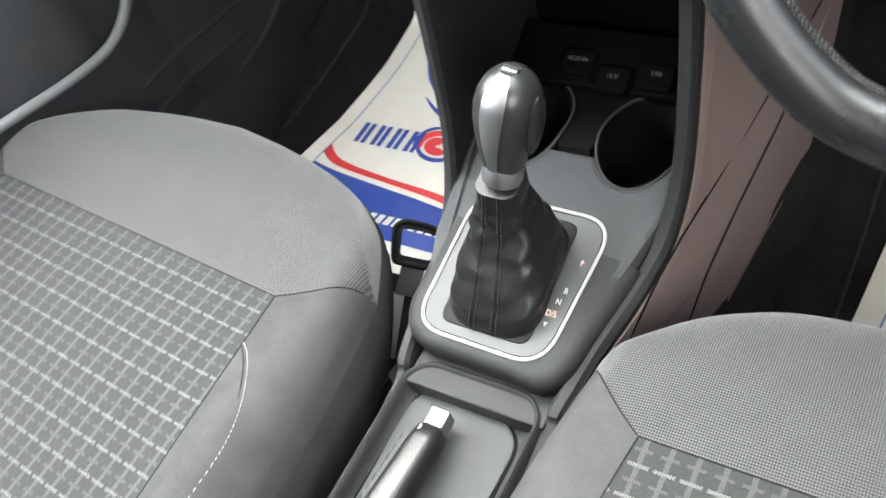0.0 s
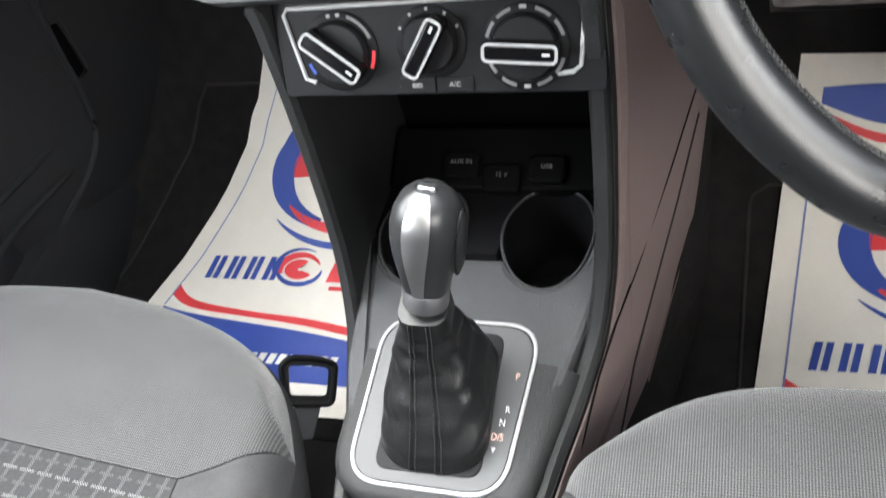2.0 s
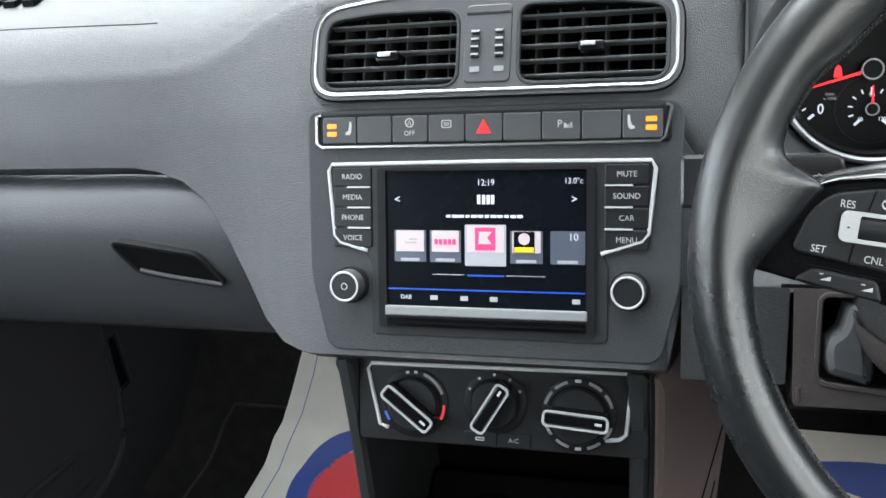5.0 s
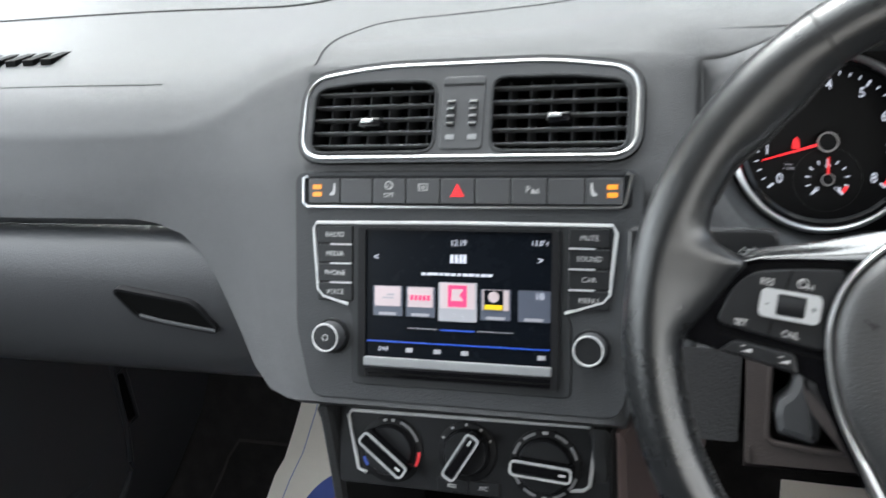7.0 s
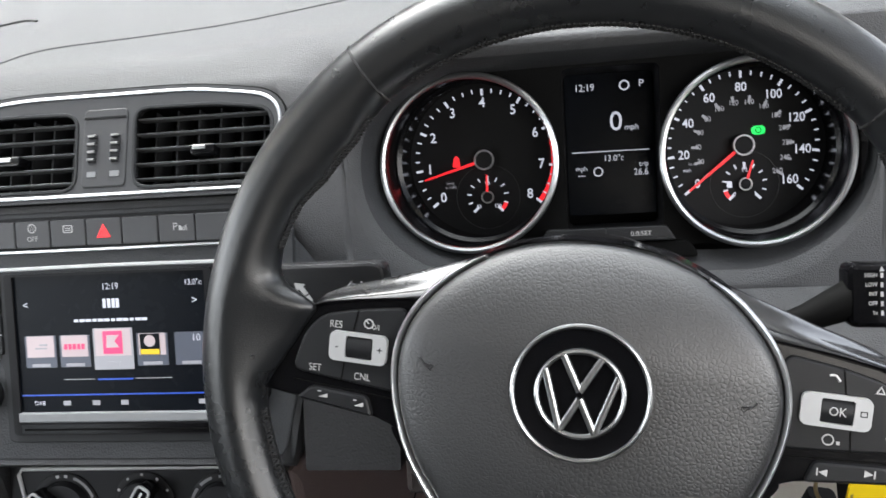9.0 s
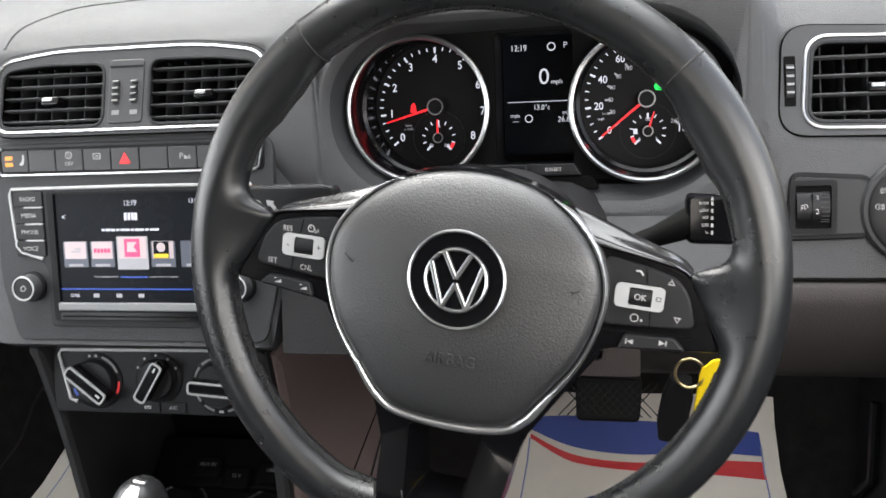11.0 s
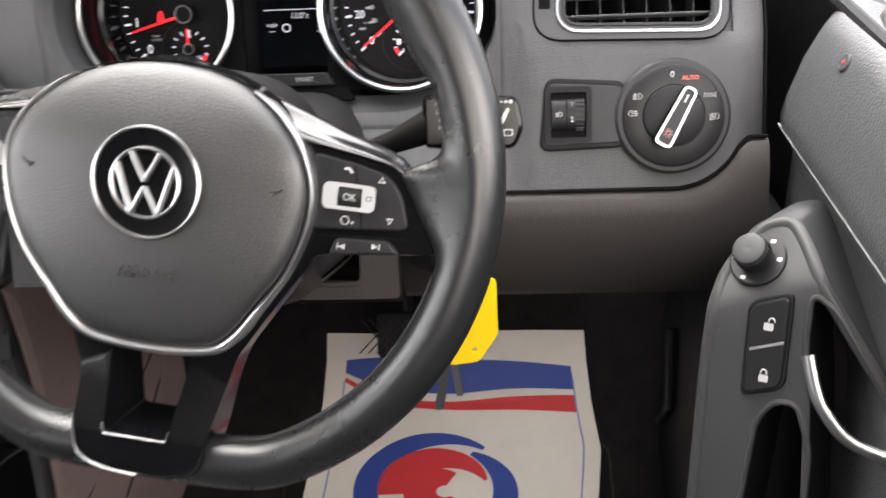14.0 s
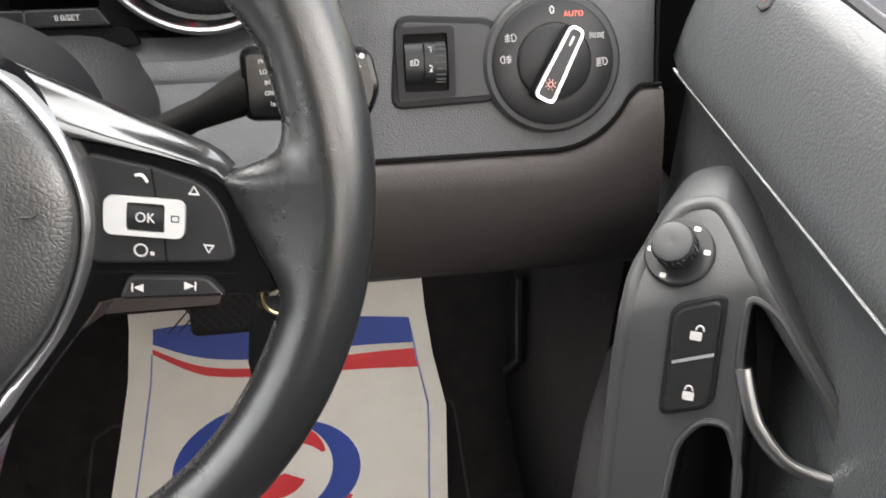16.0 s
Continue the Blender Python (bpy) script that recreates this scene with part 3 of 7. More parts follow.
part("end_panel", skin([[(0.724, y, z) for y, z in refined(OUTR)] , [(0.7245, 0.3, 0.72) for _ in refined(OUTR)]], closed=False), BLACK, dash)


# ---- air vents ----
def vent(name, at, outline, bays, slats, uprights, knobs, label):
    """A vent: dark housing plate with chrome rim, and behind each opening a deep box with slats."""
    v = thing(name, at, label, "air vent")
    part("surround", plate(outline, bays, -0.004, 0.0045), VENT, v)
    part("surround_gap", tube(lift(inset(outline, -0.0004), 0.0030), 0.0009, 6, True), DARK, v)
    part("chrome_rim", tube(lift(inset(outline, 0.004), 0.0046), 0.0014, 8, True), CHROME, v, "bright chrome rim")
    for bay, m, (kx, ky) in zip(bays, uprights, knobs):
        xs, vs = [p[0] for p in bay], [p[1] for p in bay]
        x0, x1, y0, y1 = min(xs), max(xs), min(vs), max(vs)
        well = skin([[(x, y, 0.002) for x, y in bay], [(x, y, -0.045) for x, y in bay]], caps=False)
        well.faces.new([well.verts.new((x, y, -0.045)) for x, y in bay])
        part("vent_box", well, DARK, v)
        part("inner_rim", tube(lift(inset(bay, 0.001), 0.0042), 0.0016, 6, True), STACK, v)

        def span(y):
            """Where a level line crosses the opening."""
            hits = []
            for (ax, ay), (bx, by) in zip(bay, bay[1:] + bay[:1]):
                if (ay - y) * (by - y) < 0:
                    hits.append(ax + (bx - ax) * (y - ay) / (by - ay))
            return (min(hits), max(hits)) if hits else (x0, x1)

        for i in range(slats):
            y = y0 + (y1 - y0) * (i + 0.75) / (slats + 0.5)
            a, b = span(y)
            prof = [(-0.0004, -0.0075), (0.0006, -0.0075), (0.0008, 0.0005), (0.0001, 0.0014), (-0.0008, 0.0005)]
            part("slat", skin([[(x, y + p, q - 0.001) for p, q in prof] for x in (a + 0.0008, b - 0.0008)]), SLAT, v)
        for i in range(m):
            x = x0 + (x1 - x0) * (i + 0.7) / (m + 0.4)
            part("upright_fin", box(x - 0.0006, x + 0.0006, y0 + 0.001, y1 - 0.001, -0.034, -0.0085), STACK, v)
        part("slider", prism(rrect(0.018, 0.0075, 0.002, kx, ky), -0.008, 0.004, 0.0015), GLOSS, v, "small glossy slider")
        part("slider_chrome", prism(rrect(0.010, 0.0032, 0.001, kx - 0.002, ky + 0.0008), 0.0035, 0.005, 0.0006), CHROME, v)
    return v


def thumbwheel(v, x, y, h):
    part("wheel_slot", prism(rrect(0.0085, h + 0.010, 0.001, x, y), 0.0, 0.0052), DARK, v)
    w = part("thumbwheel", skin([[(x + s, y + h / 2 * math.cos(a), 0.0035 + 0.004 * math.sin(a)) for a in np.linspace(0, math.pi, 9)] for s in (-0.003, 0.003)], closed=False), BUTTON, v)
    for k in range(4):
        part("ridge", box(x - 0.0028, x + 0.0028, y - h * 0.36 + k * h * 0.22, y - h * 0.30 + k * h * 0.22, 0.0055, 0.0086), SATIN, v)


part("vent_frame", plate(rrect(0.255, 0.0735, 0.001, 0.0, 0.02375), [rrect(0.2524, 0.0660, 0.004, 0.001, 0.0250)], -0.0065, -0.0025), DASH, dash, at=axes_at((0, .012, .83), 35))
stack_out = rounded([(-0.134, -0.0125), (0.137, -0.0125), (0.137, 0.060), (0.07, 0.0695), (-0.07, 0.0695), (-0.134, 0.060)], 0.024, 7)
bay_l = rounded([(-0.1245, -0.0055), (-0.0185, -0.0055), (-0.0195, 0.0535), (-0.085, 0.0545), (-0.1245, 0.050)], 0.013)
bay_r = rounded([(0.0235, -0.0055), (0.128, -0.0055), (0.128, 0.049), (0.088, 0.0545), (0.0225, 0.0555)], 0.013)
mid_vent = vent("air_vent", axes_at((0, .012, .83), 35), stack_out, [bay_l, bay_r], 5, (6, 6), ((-0.0745, 0.0206), (0.075, 0.0216)), "twin centre air vents with black slats and chrome rim")
part("rocker_panel", prism(rrect(0.034, 0.058, 0.004, 0.002, 0.026), 0.004, 0.0056, 0.001), VENT, mid_vent)
for x in (-0.0068, 0.0108):
    thumbwheel(mid_vent, x, 0.0255, 0.026)
    part("indicator", prism(rrect(0.007, 0.004, 0.0006, x, 0.0065), 0.0054, 0.0062), GREY, mid_vent)
part("indicator", box(-0.014, 0.018, 0.0475, 0.0490, 0.005, 0.0062), BLACK, mid_vent)

side_out = rounded([(-0.0765, -0.033), (0.066, -0.036), (0.068, 0.036), (0.03, 0.050), (-0.0725, 0.056)], 0.022, 7)
bay_d = rounded([(-0.056, -0.0235), (0.056, -0.0265), (0.056, 0.028), (0.030, 0.039), (-0.0515, 0.042)], 0.014, 6)
part("vent_frame", plate(rrect(0.1285, 0.0735, 0.001, 0.00575, 0.00675), [rrect(0.1130, 0.0680, 0.004, 0.0, 0.0075)], -0.0065, -0.0010), DASH, dash, at=axes_at((.63, .03, .824), 35))
side_vent = thing("air_vent", axes_at((.63, .03, .824), 35), "driver's side air vent with chrome rim and black slats", "air vent")
inner = vent("vent_parts", None, side_out, [bay_d], 4, (6,), ((-0.0017, 0.0041),), "")
for ch in list(inner.children):
    if ch.name.startswith("chrome_rim"):
        bpy.data.objects.remove(ch)
        continue
    ch.parent = side_vent
bpy.data.objects.remove(inner)
part("chrome_rim", tube(lift(inset(bay_d, -0.004), 0.005), 0.0014, 8, True), CHROME, side_vent, "bright chrome rim")
thumbwheel(side_vent, -0.0680, 0.0100, 0.030)


# ---- switch strip, radio and heater panel on the centre stack ----
FACE = axes_at((0, 0, .80), 22)
panel = rounded([(-0.124, -0.1675), (0.124, -0.1675), (0.1375, -0.110), (0.1385, 0.0150), (-0.1385, 0.0150), (-0.1375, -0.110)], 0.012, 6)
part("stack_panel", prism(panel, -0.004, 0.0012, 0.0015), FASCIA, dash, "darker centre stack panel", at=FACE)
strip = thing("switch_strip", FACE, "row of dark switches with chrome edging", "switches")
part("base", prism(rrect(0.258, 0.0245, 0.004, 0.001, -0.001), -0.002, 0.0025, 0.001), BLACK, strip)
edge = [(-0.1255, 0.0105, .003), (-0.1295, 0.0095, .003), (-0.1295, -0.010, .003), (-0.126, -0.0132, .003), (0.0, -0.0132, .003), (0.122, -0.0125, .003), (0.1255, -0.010, .003), (0.130, 0.0105, .003), (0.126, 0.012, .003)]
part("chrome_edge", tube(edge, 0.0015, 6), CHROME, strip, "chrome edging")
xs = np.linspace(-0.1245, 0.1245, 10)
for k in range(9):
    c = (xs[k] + xs[k + 1]) / 2
    part("switch", prism(rrect(0.0268, 0.0195, 0.0015, c, -0.001), 0.002, 0.0052, 0.0008), VENT, strip)
for s in (-1, 1):
    for dy in (0.0022, -0.0036):
        part("seat_heat_lamp", prism(rrect(0.0075, 0.0036, 0.0008, s * 0.1165, dy), 0.005, 0.0056), LIT_ORANGE, strip, "lit orange bar")
    seat_icon = [(-0.0022, 0.0052), (-0.0008, 0.0052), (-0.0002, 0.0002), (0.0008, -0.0018), (0.0024, -0.0026), (0.0026, -0.0042), (-0.0004, -0.0046), (-0.0018, -0.0030), (-0.0024, 0.0010)]
    icon = [(s * 0.1030 + s * x, y) for x, y in seat_icon]
    flat(strip, WHITE, icon if s < 0 else icon[::-1], 0.0053, "seat_icon")
part("warning_triangle", plate([(-0.0055, -0.0052), (0.0055, -0.0052), (0.0, 0.0048)], [[(-0.003, -0.0036), (0.003, -0.0036), (0.0, 0.0018)]], 0.0052, 0.0056), LIT_RED, strip, "lit red hazard triangle")
part("warning_triangle", prism([(-0.0024, -0.0032), (0.0024, -0.0032), (0.0, 0.0010)], 0.0052, 0.0055), LIT_RED, strip)
part("stop_icon", tube([(-0.0555 + 0.0012 * x, 0.0035 + 0.0012 * y, 0.0055) for x, y in ((-1.1, -1.3), (0, 1.4), (1.1, -1.3))], 0.0003, 4), WHITE, strip)
part("stop_icon", plate(circle(0.0034, -0.0555, 0.0035, 20), [circle(0.0026, -0.0555, 0.0035, 20)], 0.0052, 0.0055), WHITE, strip)
words("OFF", 0.0050, WHITE, strip, -0.0555, -0.0042, 0.0055)
part("screen_icon", plate(rrect(0.0075, 0.0056, 0.001, -0.0275, 0.0020), [rrect(0.0062, 0.0043, 0.001, -0.0275, 0.0020)], 0.0052, 0.0055), WHITE, strip)
bars(strip, WHITE, [(-0.0275, 0.0026, 0.004, 0.0006), (-0.0275, 0.0012, 0.004, 0.0006)], 0.0052)
words("P", 0.0075, WHITE, strip, 0.0545, 0.0, 0.0055)
flat(strip, WHITE, [(0.0572, 0.0010), (0.0588, 0.0006), (0.0600, -0.0016), (0.0600, -0.0026), (0.0572, -0.0026)][::-1], 0.0052)
for k in range(3):
    part("distance_mark", tube([(0.0608 + 0.0011 * k, -0.0028, 0.0054), (0.0604 + 0.0011 * k, -0.0002 + 0.0008 * k, 0.0054)], 0.0003, 4), WHITE, strip)

radio = thing("radio", FACE, "touch-screen car radio showing station tiles, switched on", "car radio")
face_out = rounded([(-0.1215, -0.0255), (-0.1165, -0.082), (-0.094, -0.0905), (-0.088, -0.098), (-0.088, -0.154), (0.088, -0.154), (0.088, -0.098), (0.084, -0.0905), (0.1155, -0.079), (0.1205, -0.0255)], 0.006)
part("fascia", prism(face_out, -0.002, 0.0025, 0.001), STACK, radio)
part("chrome_edge", tube([(-0.0905, -0.0905, .003), (-0.112, -0.0845, .003), (-0.1165, -0.079, .003), (-0.1205, -0.031, .003), (-0.118, -0.0262, .003), (0.0, -0.0252, .003), (0.117, -0.0258, .003), (0.1198, -0.031, .003), (0.1155, -0.076, .003), (0.111, -0.0815, .003), (0.083, -0.0905, .003)], 0.0015, 6), RING, radio, "silver edging")
part("bezel", plate(rrect(0.160, 0.1185, 0.003, -0.0010, -0.0885), [rrect(0.148, 0.1005, 0.001, -0.0008, -0.0815)], 0.001, 0.0058), BLACK, radio)
part("display", prism(rrect(0.150, 0.102, 0.001, -0.0008, -0.0815), 0.0, 0.0036), SCREEN, radio, "glossy black display")
part("display_sill", prism(rrect(0.150, 0.0072, 0.001, -0.0008, -0.1345), 0.004, 0.0075, 0.001), GREY, radio, "grey silver strip under the display")
part("disc_slot", prism(rrect(0.148, 0.0068, 0.001, -0.0008, -0.1432), 0.003, 0.0062), GLOSS, radio)
part("disc_slot_lip", box(-0.072, 0.072, -0.1440, -0.1428, 0.006, 0.0068), DARK, radio)
for s, names in ((-1, ("RADIO", "MEDIA", "PHONE", "VOICE")), (1, ("MUTE", "SOUND", "CAR", "MENU"))):
    for k, body in enumerate(names):
        y = -0.0355 - 0.0152 * k + (0.0 if s < 0 else 0.0005)
        x = s * 0.1015 + (0.0 if s < 0 else -0.001)
        part("key", prism(rrect(0.030, 0.0140, 0.0015, x, y), 0.002, 0.0042, 0.0008), BUTTON, radio)
        words(body, 0.0056, WHITE, radio, x, y, 0.0044, squeeze=0.95)
        if k < 3:
            part("key_divider", box(x - 0.004 if s < 0 else x - 0.015, x + 0.014 if s < 0 else x + 0.004, y - 0.0082, y - 0.0070, 0.003, 0.0050), RING, radio)
for x, y in ((-0.1045, -0.1165), (0.1025, -0.1155)):
    k = part("knob", lathe([(0.0135, 0.001), (0.0135, 0.003), (0.0125, 0.004), (0.0118, 0.006), (0.0118, 0.015), (0.0108, 0.0165), (0.0100, 0.0165), (0.0098, 0.0152)], 40, cx=x, cy=y), VENT, radio, "round dark grey knob with a silver rim and a black cap")
    part("knob_rim", tube([(px, py, 0.0163) for px, py in circle(0.0106, x, y, 40)], 0.0008, 6, True), RING, k)
    part("knob_cap", lathe([(0.0098, 0.0135), (0.0098, 0.0158), (0.0, 0.0160)], 32, cx=x, cy=y), BUTTON, k)
    part("knob_collar", lathe([(0.0142, 0.001), (0.0142, 0.0042), (0.0135, 0.005), (0.012, 0.005)], 40, cx=x, cy=y), BLACK, k)
part("power_icon", plate(circle(0.0026, -0.1045, -0.1165, 20), [circle(0.002, -0.1045, -0.1165, 20)], 0.0160, 0.0163), WHITE, radio)
Z = 0.0037
words("12:19", 0.0066, LIT_WHITE, radio, 0.001, -0.0405, Z + 0.0003, squeeze=0.9)
words("13.0\u00b0c", 0.0058, LIT_WHITE, radio, 0.064, -0.0395, Z + 0.0003, squeeze=0.9)
words("10", 0.0072, LIT_WHITE, radio, 0.0640, -0.079, Z + 0.0003)
words("<", 0.0080, LIT_WHITE, radio, -0.066, -0.0525, Z + 0.0003)
words(">", 0.0080, LIT_WHITE, radio, 0.0645, -0.0525, Z + 0.0003)
words("DAB", 0.0044, LIT_WHITE, radio, -0.060, -0.1245, Z + 0.0003)
bars(radio, LIT_WHITE, [(0.001 + dx, -0.0525, 0.0024, 0.0066) for dx in (-0.0052, -0.0016, 0.0018, 0.0050)], Z, "station_title")
bars(radio, LIT_WHITE, [(-0.027 + 0.0048 * k, -0.0645, 0.0042 if k % 3 else 0.0030, 0.0020) for k in range(12)], Z, "station_caption")
bars(radio, LIT_BLUE, [(-0.001, -0.1185, 0.146, 0.0010), (0.0005, -0.1075, 0.0270, 0.0011)], Z, "blue_line")
bars(radio, LIT_GREY, [(-0.0275, -0.1072, 0.024, 0.0005), (0.030, -0.1072, 0.028, 0.0005)], Z, "grey_line")
for k, (x, w) in enumerate(((-0.0565, 0.0245), (-0.0295, 0.0235), (0.0005, 0.0305), (0.0305, 0.0235), (0.0600, 0.0245))):
    big = k == 2
    part("station_tile", prism(rrect(w, 0.030 if big else 0.0235, 0.0008, x, -0.0855 if big else -0.0865), Z - 0.0002, Z + 0.0002), LIT_GREY if big else LIT_TILE, radio)
    if k < 4:
        part("station_picture", prism(rrect(w - 0.003, 0.0195 if big else 0.0155, 0.0006, x, -0.0808 if big else -0.0828), Z, Z + 0.0004), LIT_PALE, radio)
    bars(radio, LIT_GREY, [(x, -0.0965, 0.009 if big else 0.0145, 0.0030 if big else 0.0022)], Z + 0.0004, "station_name")
part("red_square", prism(rrect(0.0150, 0.0165, 0.0004, 0.0005, -0.0808), Z + 0.0003, Z + 0.0007), LIT_PINK, radio)
flat(radio, LIT_PALE, [(-0.0045, -0.0845), (0.0005, -0.0845), (0.0055, -0.0845), (0.0020, -0.0800), (0.0055, -0.0755), (-0.0040, -0.0755), (-0.0040, -0.0800)], Z + 0.0006)
part("dark_square", prism(rrect(0.0150, 0.0150, 0.0004, 0.0290, -0.0828), Z + 0.0003, Z + 0.0007), SCREEN, radio)
flat(radio, LIT_PALE, circle(0.0042, 0.0290, -0.0805, 24), Z + 0.0006)
bars(radio, LIT_YELLOW, [(0.0290, -0.0882, 0.0140, 0.0036)], Z + 0.0007)
bars(radio, LIT_PINK, [(-0.0295 + 0.0034 * (k - 2), -0.0832, 0.0024, 0.004) for k in range(5)], Z + 0.0005, "tile_mark")
bars(radio, LIT_GREY, [(-0.0560, -0.084, 0.009, 0.0012), (-0.0540, -0.0815, 0.006, 0.0014)], Z + 0.0005, "tile_mark")
for x in (-0.0385, -0.0155, 0.0065, 0.0660):
    bars(radio, LIT_GREY, [(x, -0.1245, 0.0056, 0.0034)], Z, "menu_icon")

HEAT = axes_at((0, -.052, .60), 22)
heater = thing("heater_panel", HEAT, "heater panel with three rotary knobs and silver edging", "heater controls")
part("fascia", prism(rrect(0.226, 0.082, 0.004, 0.002, 0.002), -0.006, 0.0, 0.001), BUTTON, heater)
part("chrome_edge", tube([(-0.086, -0.0285, .001), (-0.093, -0.026, .001), (-0.1025, 0.018, .001), (-0.0995, 0.0225, .001), (0.0, 0.0235, .001), (0.1005, 0.0245, .001), (0.1035, 0.021, .001), (0.099, -0.0215, .001), (0.094, -0.0255, .001), (0.084, -0.0265, .001)], 0.0016, 6), RING, heater, "silver edging")


def rotary(x, y, r, turn, marks):
    part("dial", lathe([(r, -0.002), (r, 0.0012), (r - 0.0015, 0.0022), (r * 0.78, 0.0022), (r * 0.76, 0.0016)], 44, cx=x, cy=y), BLACK, heater)
    k = part("knob", lathe([(r * 0.76, 0.0), (r * 0.74, 0.006), (r * 0.70, 0.008), (0.0, 0.0082)], 44, cx=x, cy=y), BUTTON, heater, "round black knob")
    at = pose(x, y, 0.0, 0, 0, turn)
    part("grip", prism(rrect(r * 1.72, 0.0125, 0.004), 0.006, 0.021, 0.003), GLOSS, k, at=at)
    part("grip_edge", plate(rrect(r * 1.70, 0.0122, 0.004), [rrect(r * 1.57, 0.0094, 0.0025)], 0.0195, 0.0215), SILVER, k, "silver rim of the grip", at=at)
    part("grip_cap", prism(rrect(r * 1.57, 0.0096, 0.0025), 0.019, 0.0208, 0.0006), STACK, k, at=at)
    part("pointer", box(r * 0.50, r * 0.68, -0.0009, 0.0009, 0.0205, 0.0213), WHITE, k, at=at)
    for a0, a1, m in marks:
        pts = [(x + rr * math.cos(radians(a)), y + rr * math.sin(radians(a))) for rr, seq in ((r * 0.94, np.linspace(a0, a1, 8)), (r * 0.86, np.linspace(a1, a0, 8))) for a in seq]
        flat(heater, m, pts, 0.0021)


rotary(-0.0645, -0.0075, 0.0275, -38, [(20, 70, GREY_PRINT), (-28, 0, INK_RED), (198, 216, INK_BLUE), (82, 88, WHITE), (98, 104, WHITE)])
rotary(0.0005, -0.0035, 0.0245, 58, [(a, a + 5, WHITE) for a in (25, 55, 88, 120, 150)])
rotary(0.0640, -0.0085, 0.0285, -4, [(a, a + 24, GREY_PRINT) for a in (15, 48, 108, 140, 195, 230, 285, 318)] + [(85, 95, WHITE), (265, 275, WHITE)])
for x, body in ((-0.0115, ""), (0.0150, "A/C")):
    part("key", prism(rrect(0.0255, 0.0105, 0.0015, x, -0.0320), -0.001, 0.0018, 0.0006), BUTTON, heater)
    if body:
        words(body, 0.0050, WHITE, heater, x, -0.0320, 0.0021)
    else:
        bars(heater, WHITE, [(x, -0.0312, 0.007, 0.0008), (x, -0.0330, 0.007, 0.0008), (x - 0.003, -0.0322, 0.0008, 0.0024)], 0.0018)


# ---- instrument cluster ----
KLU = axes_at((.361, .075, .807), 20)
cluster = thing("instrument_cluster", KLU, "lit instrument cluster with two round dials and a dark display", "instrument cluster")
DX = (-0.093, 0.091)
stadium = rounded([(-0.160, -0.066), (-0.03, -0.062), (0.03, -0.062), (0.158, -0.066), (0.162, 0.0), (0.158, 0.066), (0.0, 0.076), (-0.158, 0.066), (-0.164, 0.0)], 0.05, 7)
disp = rrect(0.058, 0.100, 0.002, -0.001, 0.010)
RINGS = ((-0.1010, 0.0005, 0.0380), (0.0920, -0.0025, 0.0450))
window = rrect(0.066, 0.112, 0.004, -0.001, 0.006)
part("binnacle", plate(stadium, [circle(0.0606, x, y, 56) for x, y, _ in RINGS] + [window], 0.026, 0.032), DARK, cluster)
part("back_plate", prism(stadium, -0.034, -0.028), DARK, cluster)
part("window_wall", skin([[(x, y, 0.027) for x, y in window], [(x, y, -0.026) for x, y in window]], caps=False), BLACK, cluster)
square = rrect(0.3525, 0.1721, 0.0005, -0.0088, -0.0072, 14)
outer = rrect(0.3480, 0.1680, 0.080, -0.0088, -0.0072, 14)


def brow_depth(y):
    """How far the dashboard's skin stands before the dials' plane."""
    return 0.0459 + 0.0243 * (y + 0.0933) / 0.1721


def circle3(r, cx, cy, z, n=56):
    return [(x, y, z) for x, y in circle(r, cx, cy, n)]


def bowl_ring(s):
    """From the dashboard's edge (below 0) over the rounded lip to the dials' plate (1)."""
    out = []
    for (x, y), (sx, sy) in zip(outer, square):
        a = math.atan2(y / 0.093, x / 0.181)
        if s < 0:
            fall = 1 - rise(0.361 + x) if x < -0.1028 and y > 0 else 0.0
            out.append((x - 0.0023 if fall and y > 0.03 else sx, sy - 0.0185 * fall, brow_depth(sy) - 0.0195 * fall))
            continue
        ix, iy = 0.166 * math.copysign(abs(math.cos(a)) ** 0.8, math.cos(a)), 0.074 * math.copysign(abs(math.sin(a)) ** 0.85, math.sin(a))
        e = s**1.6 * (1.0 - 0.15 * math.sin(math.pi * s))
        out.append((x * (1 - s) + ix * s, y * (1 - s) + iy * s, (brow_depth(y) + 0.0003) * (1 - e) + 0.031 * e))
    return out


part("hood_lip", skin([bowl_ring(s) for s in (-1, 0.0, 0.06, 0.14, 0.25, 0.36, 0.45)], caps=False), DASH, cluster, "grained lip round the dials", sharp=75)
# darker than the lip: the hood's shade is put into the bowl's colour
part("hood_bowl", skin([[(x, y, z - 0.0016) for x, y, z in bowl_ring(s)] for s in (0.43, 0.45, 0.55, 0.7, 0.85, 1.0)], caps=False), FASCIA, cluster, "inner bowl round the dials, coloured dark for shade", sharp=75)
FACES = ((-0.0950, 0.0035), (0.0935, 0.0025))
for (x, y, z), (fx, fy) in zip(RINGS, FACES):
    part("dial_wall", skin([circle3(0.0606, x, y, z), circle3(0.0594, x * 0.9 + fx * 0.1, y, z - 0.006), circle3(0.0588, x * 0.55 + fx * 0.45, (y + fy) / 2, z - 0.024), circle3(0.0560, x * 0.5 + fx * 0.5, (y + fy) / 2, z - 0.026), circle3(0.0578, fx, fy, -0.0185)], caps=False), GLOSS, cluster, "black tube of the dial")
    part("chrome_ring", tube(circle3(0.0612, x, y, z + 0.001, 72), 0.0024, 8, True), CHROME, cluster, "chrome ring")
before = set(cluster.children)
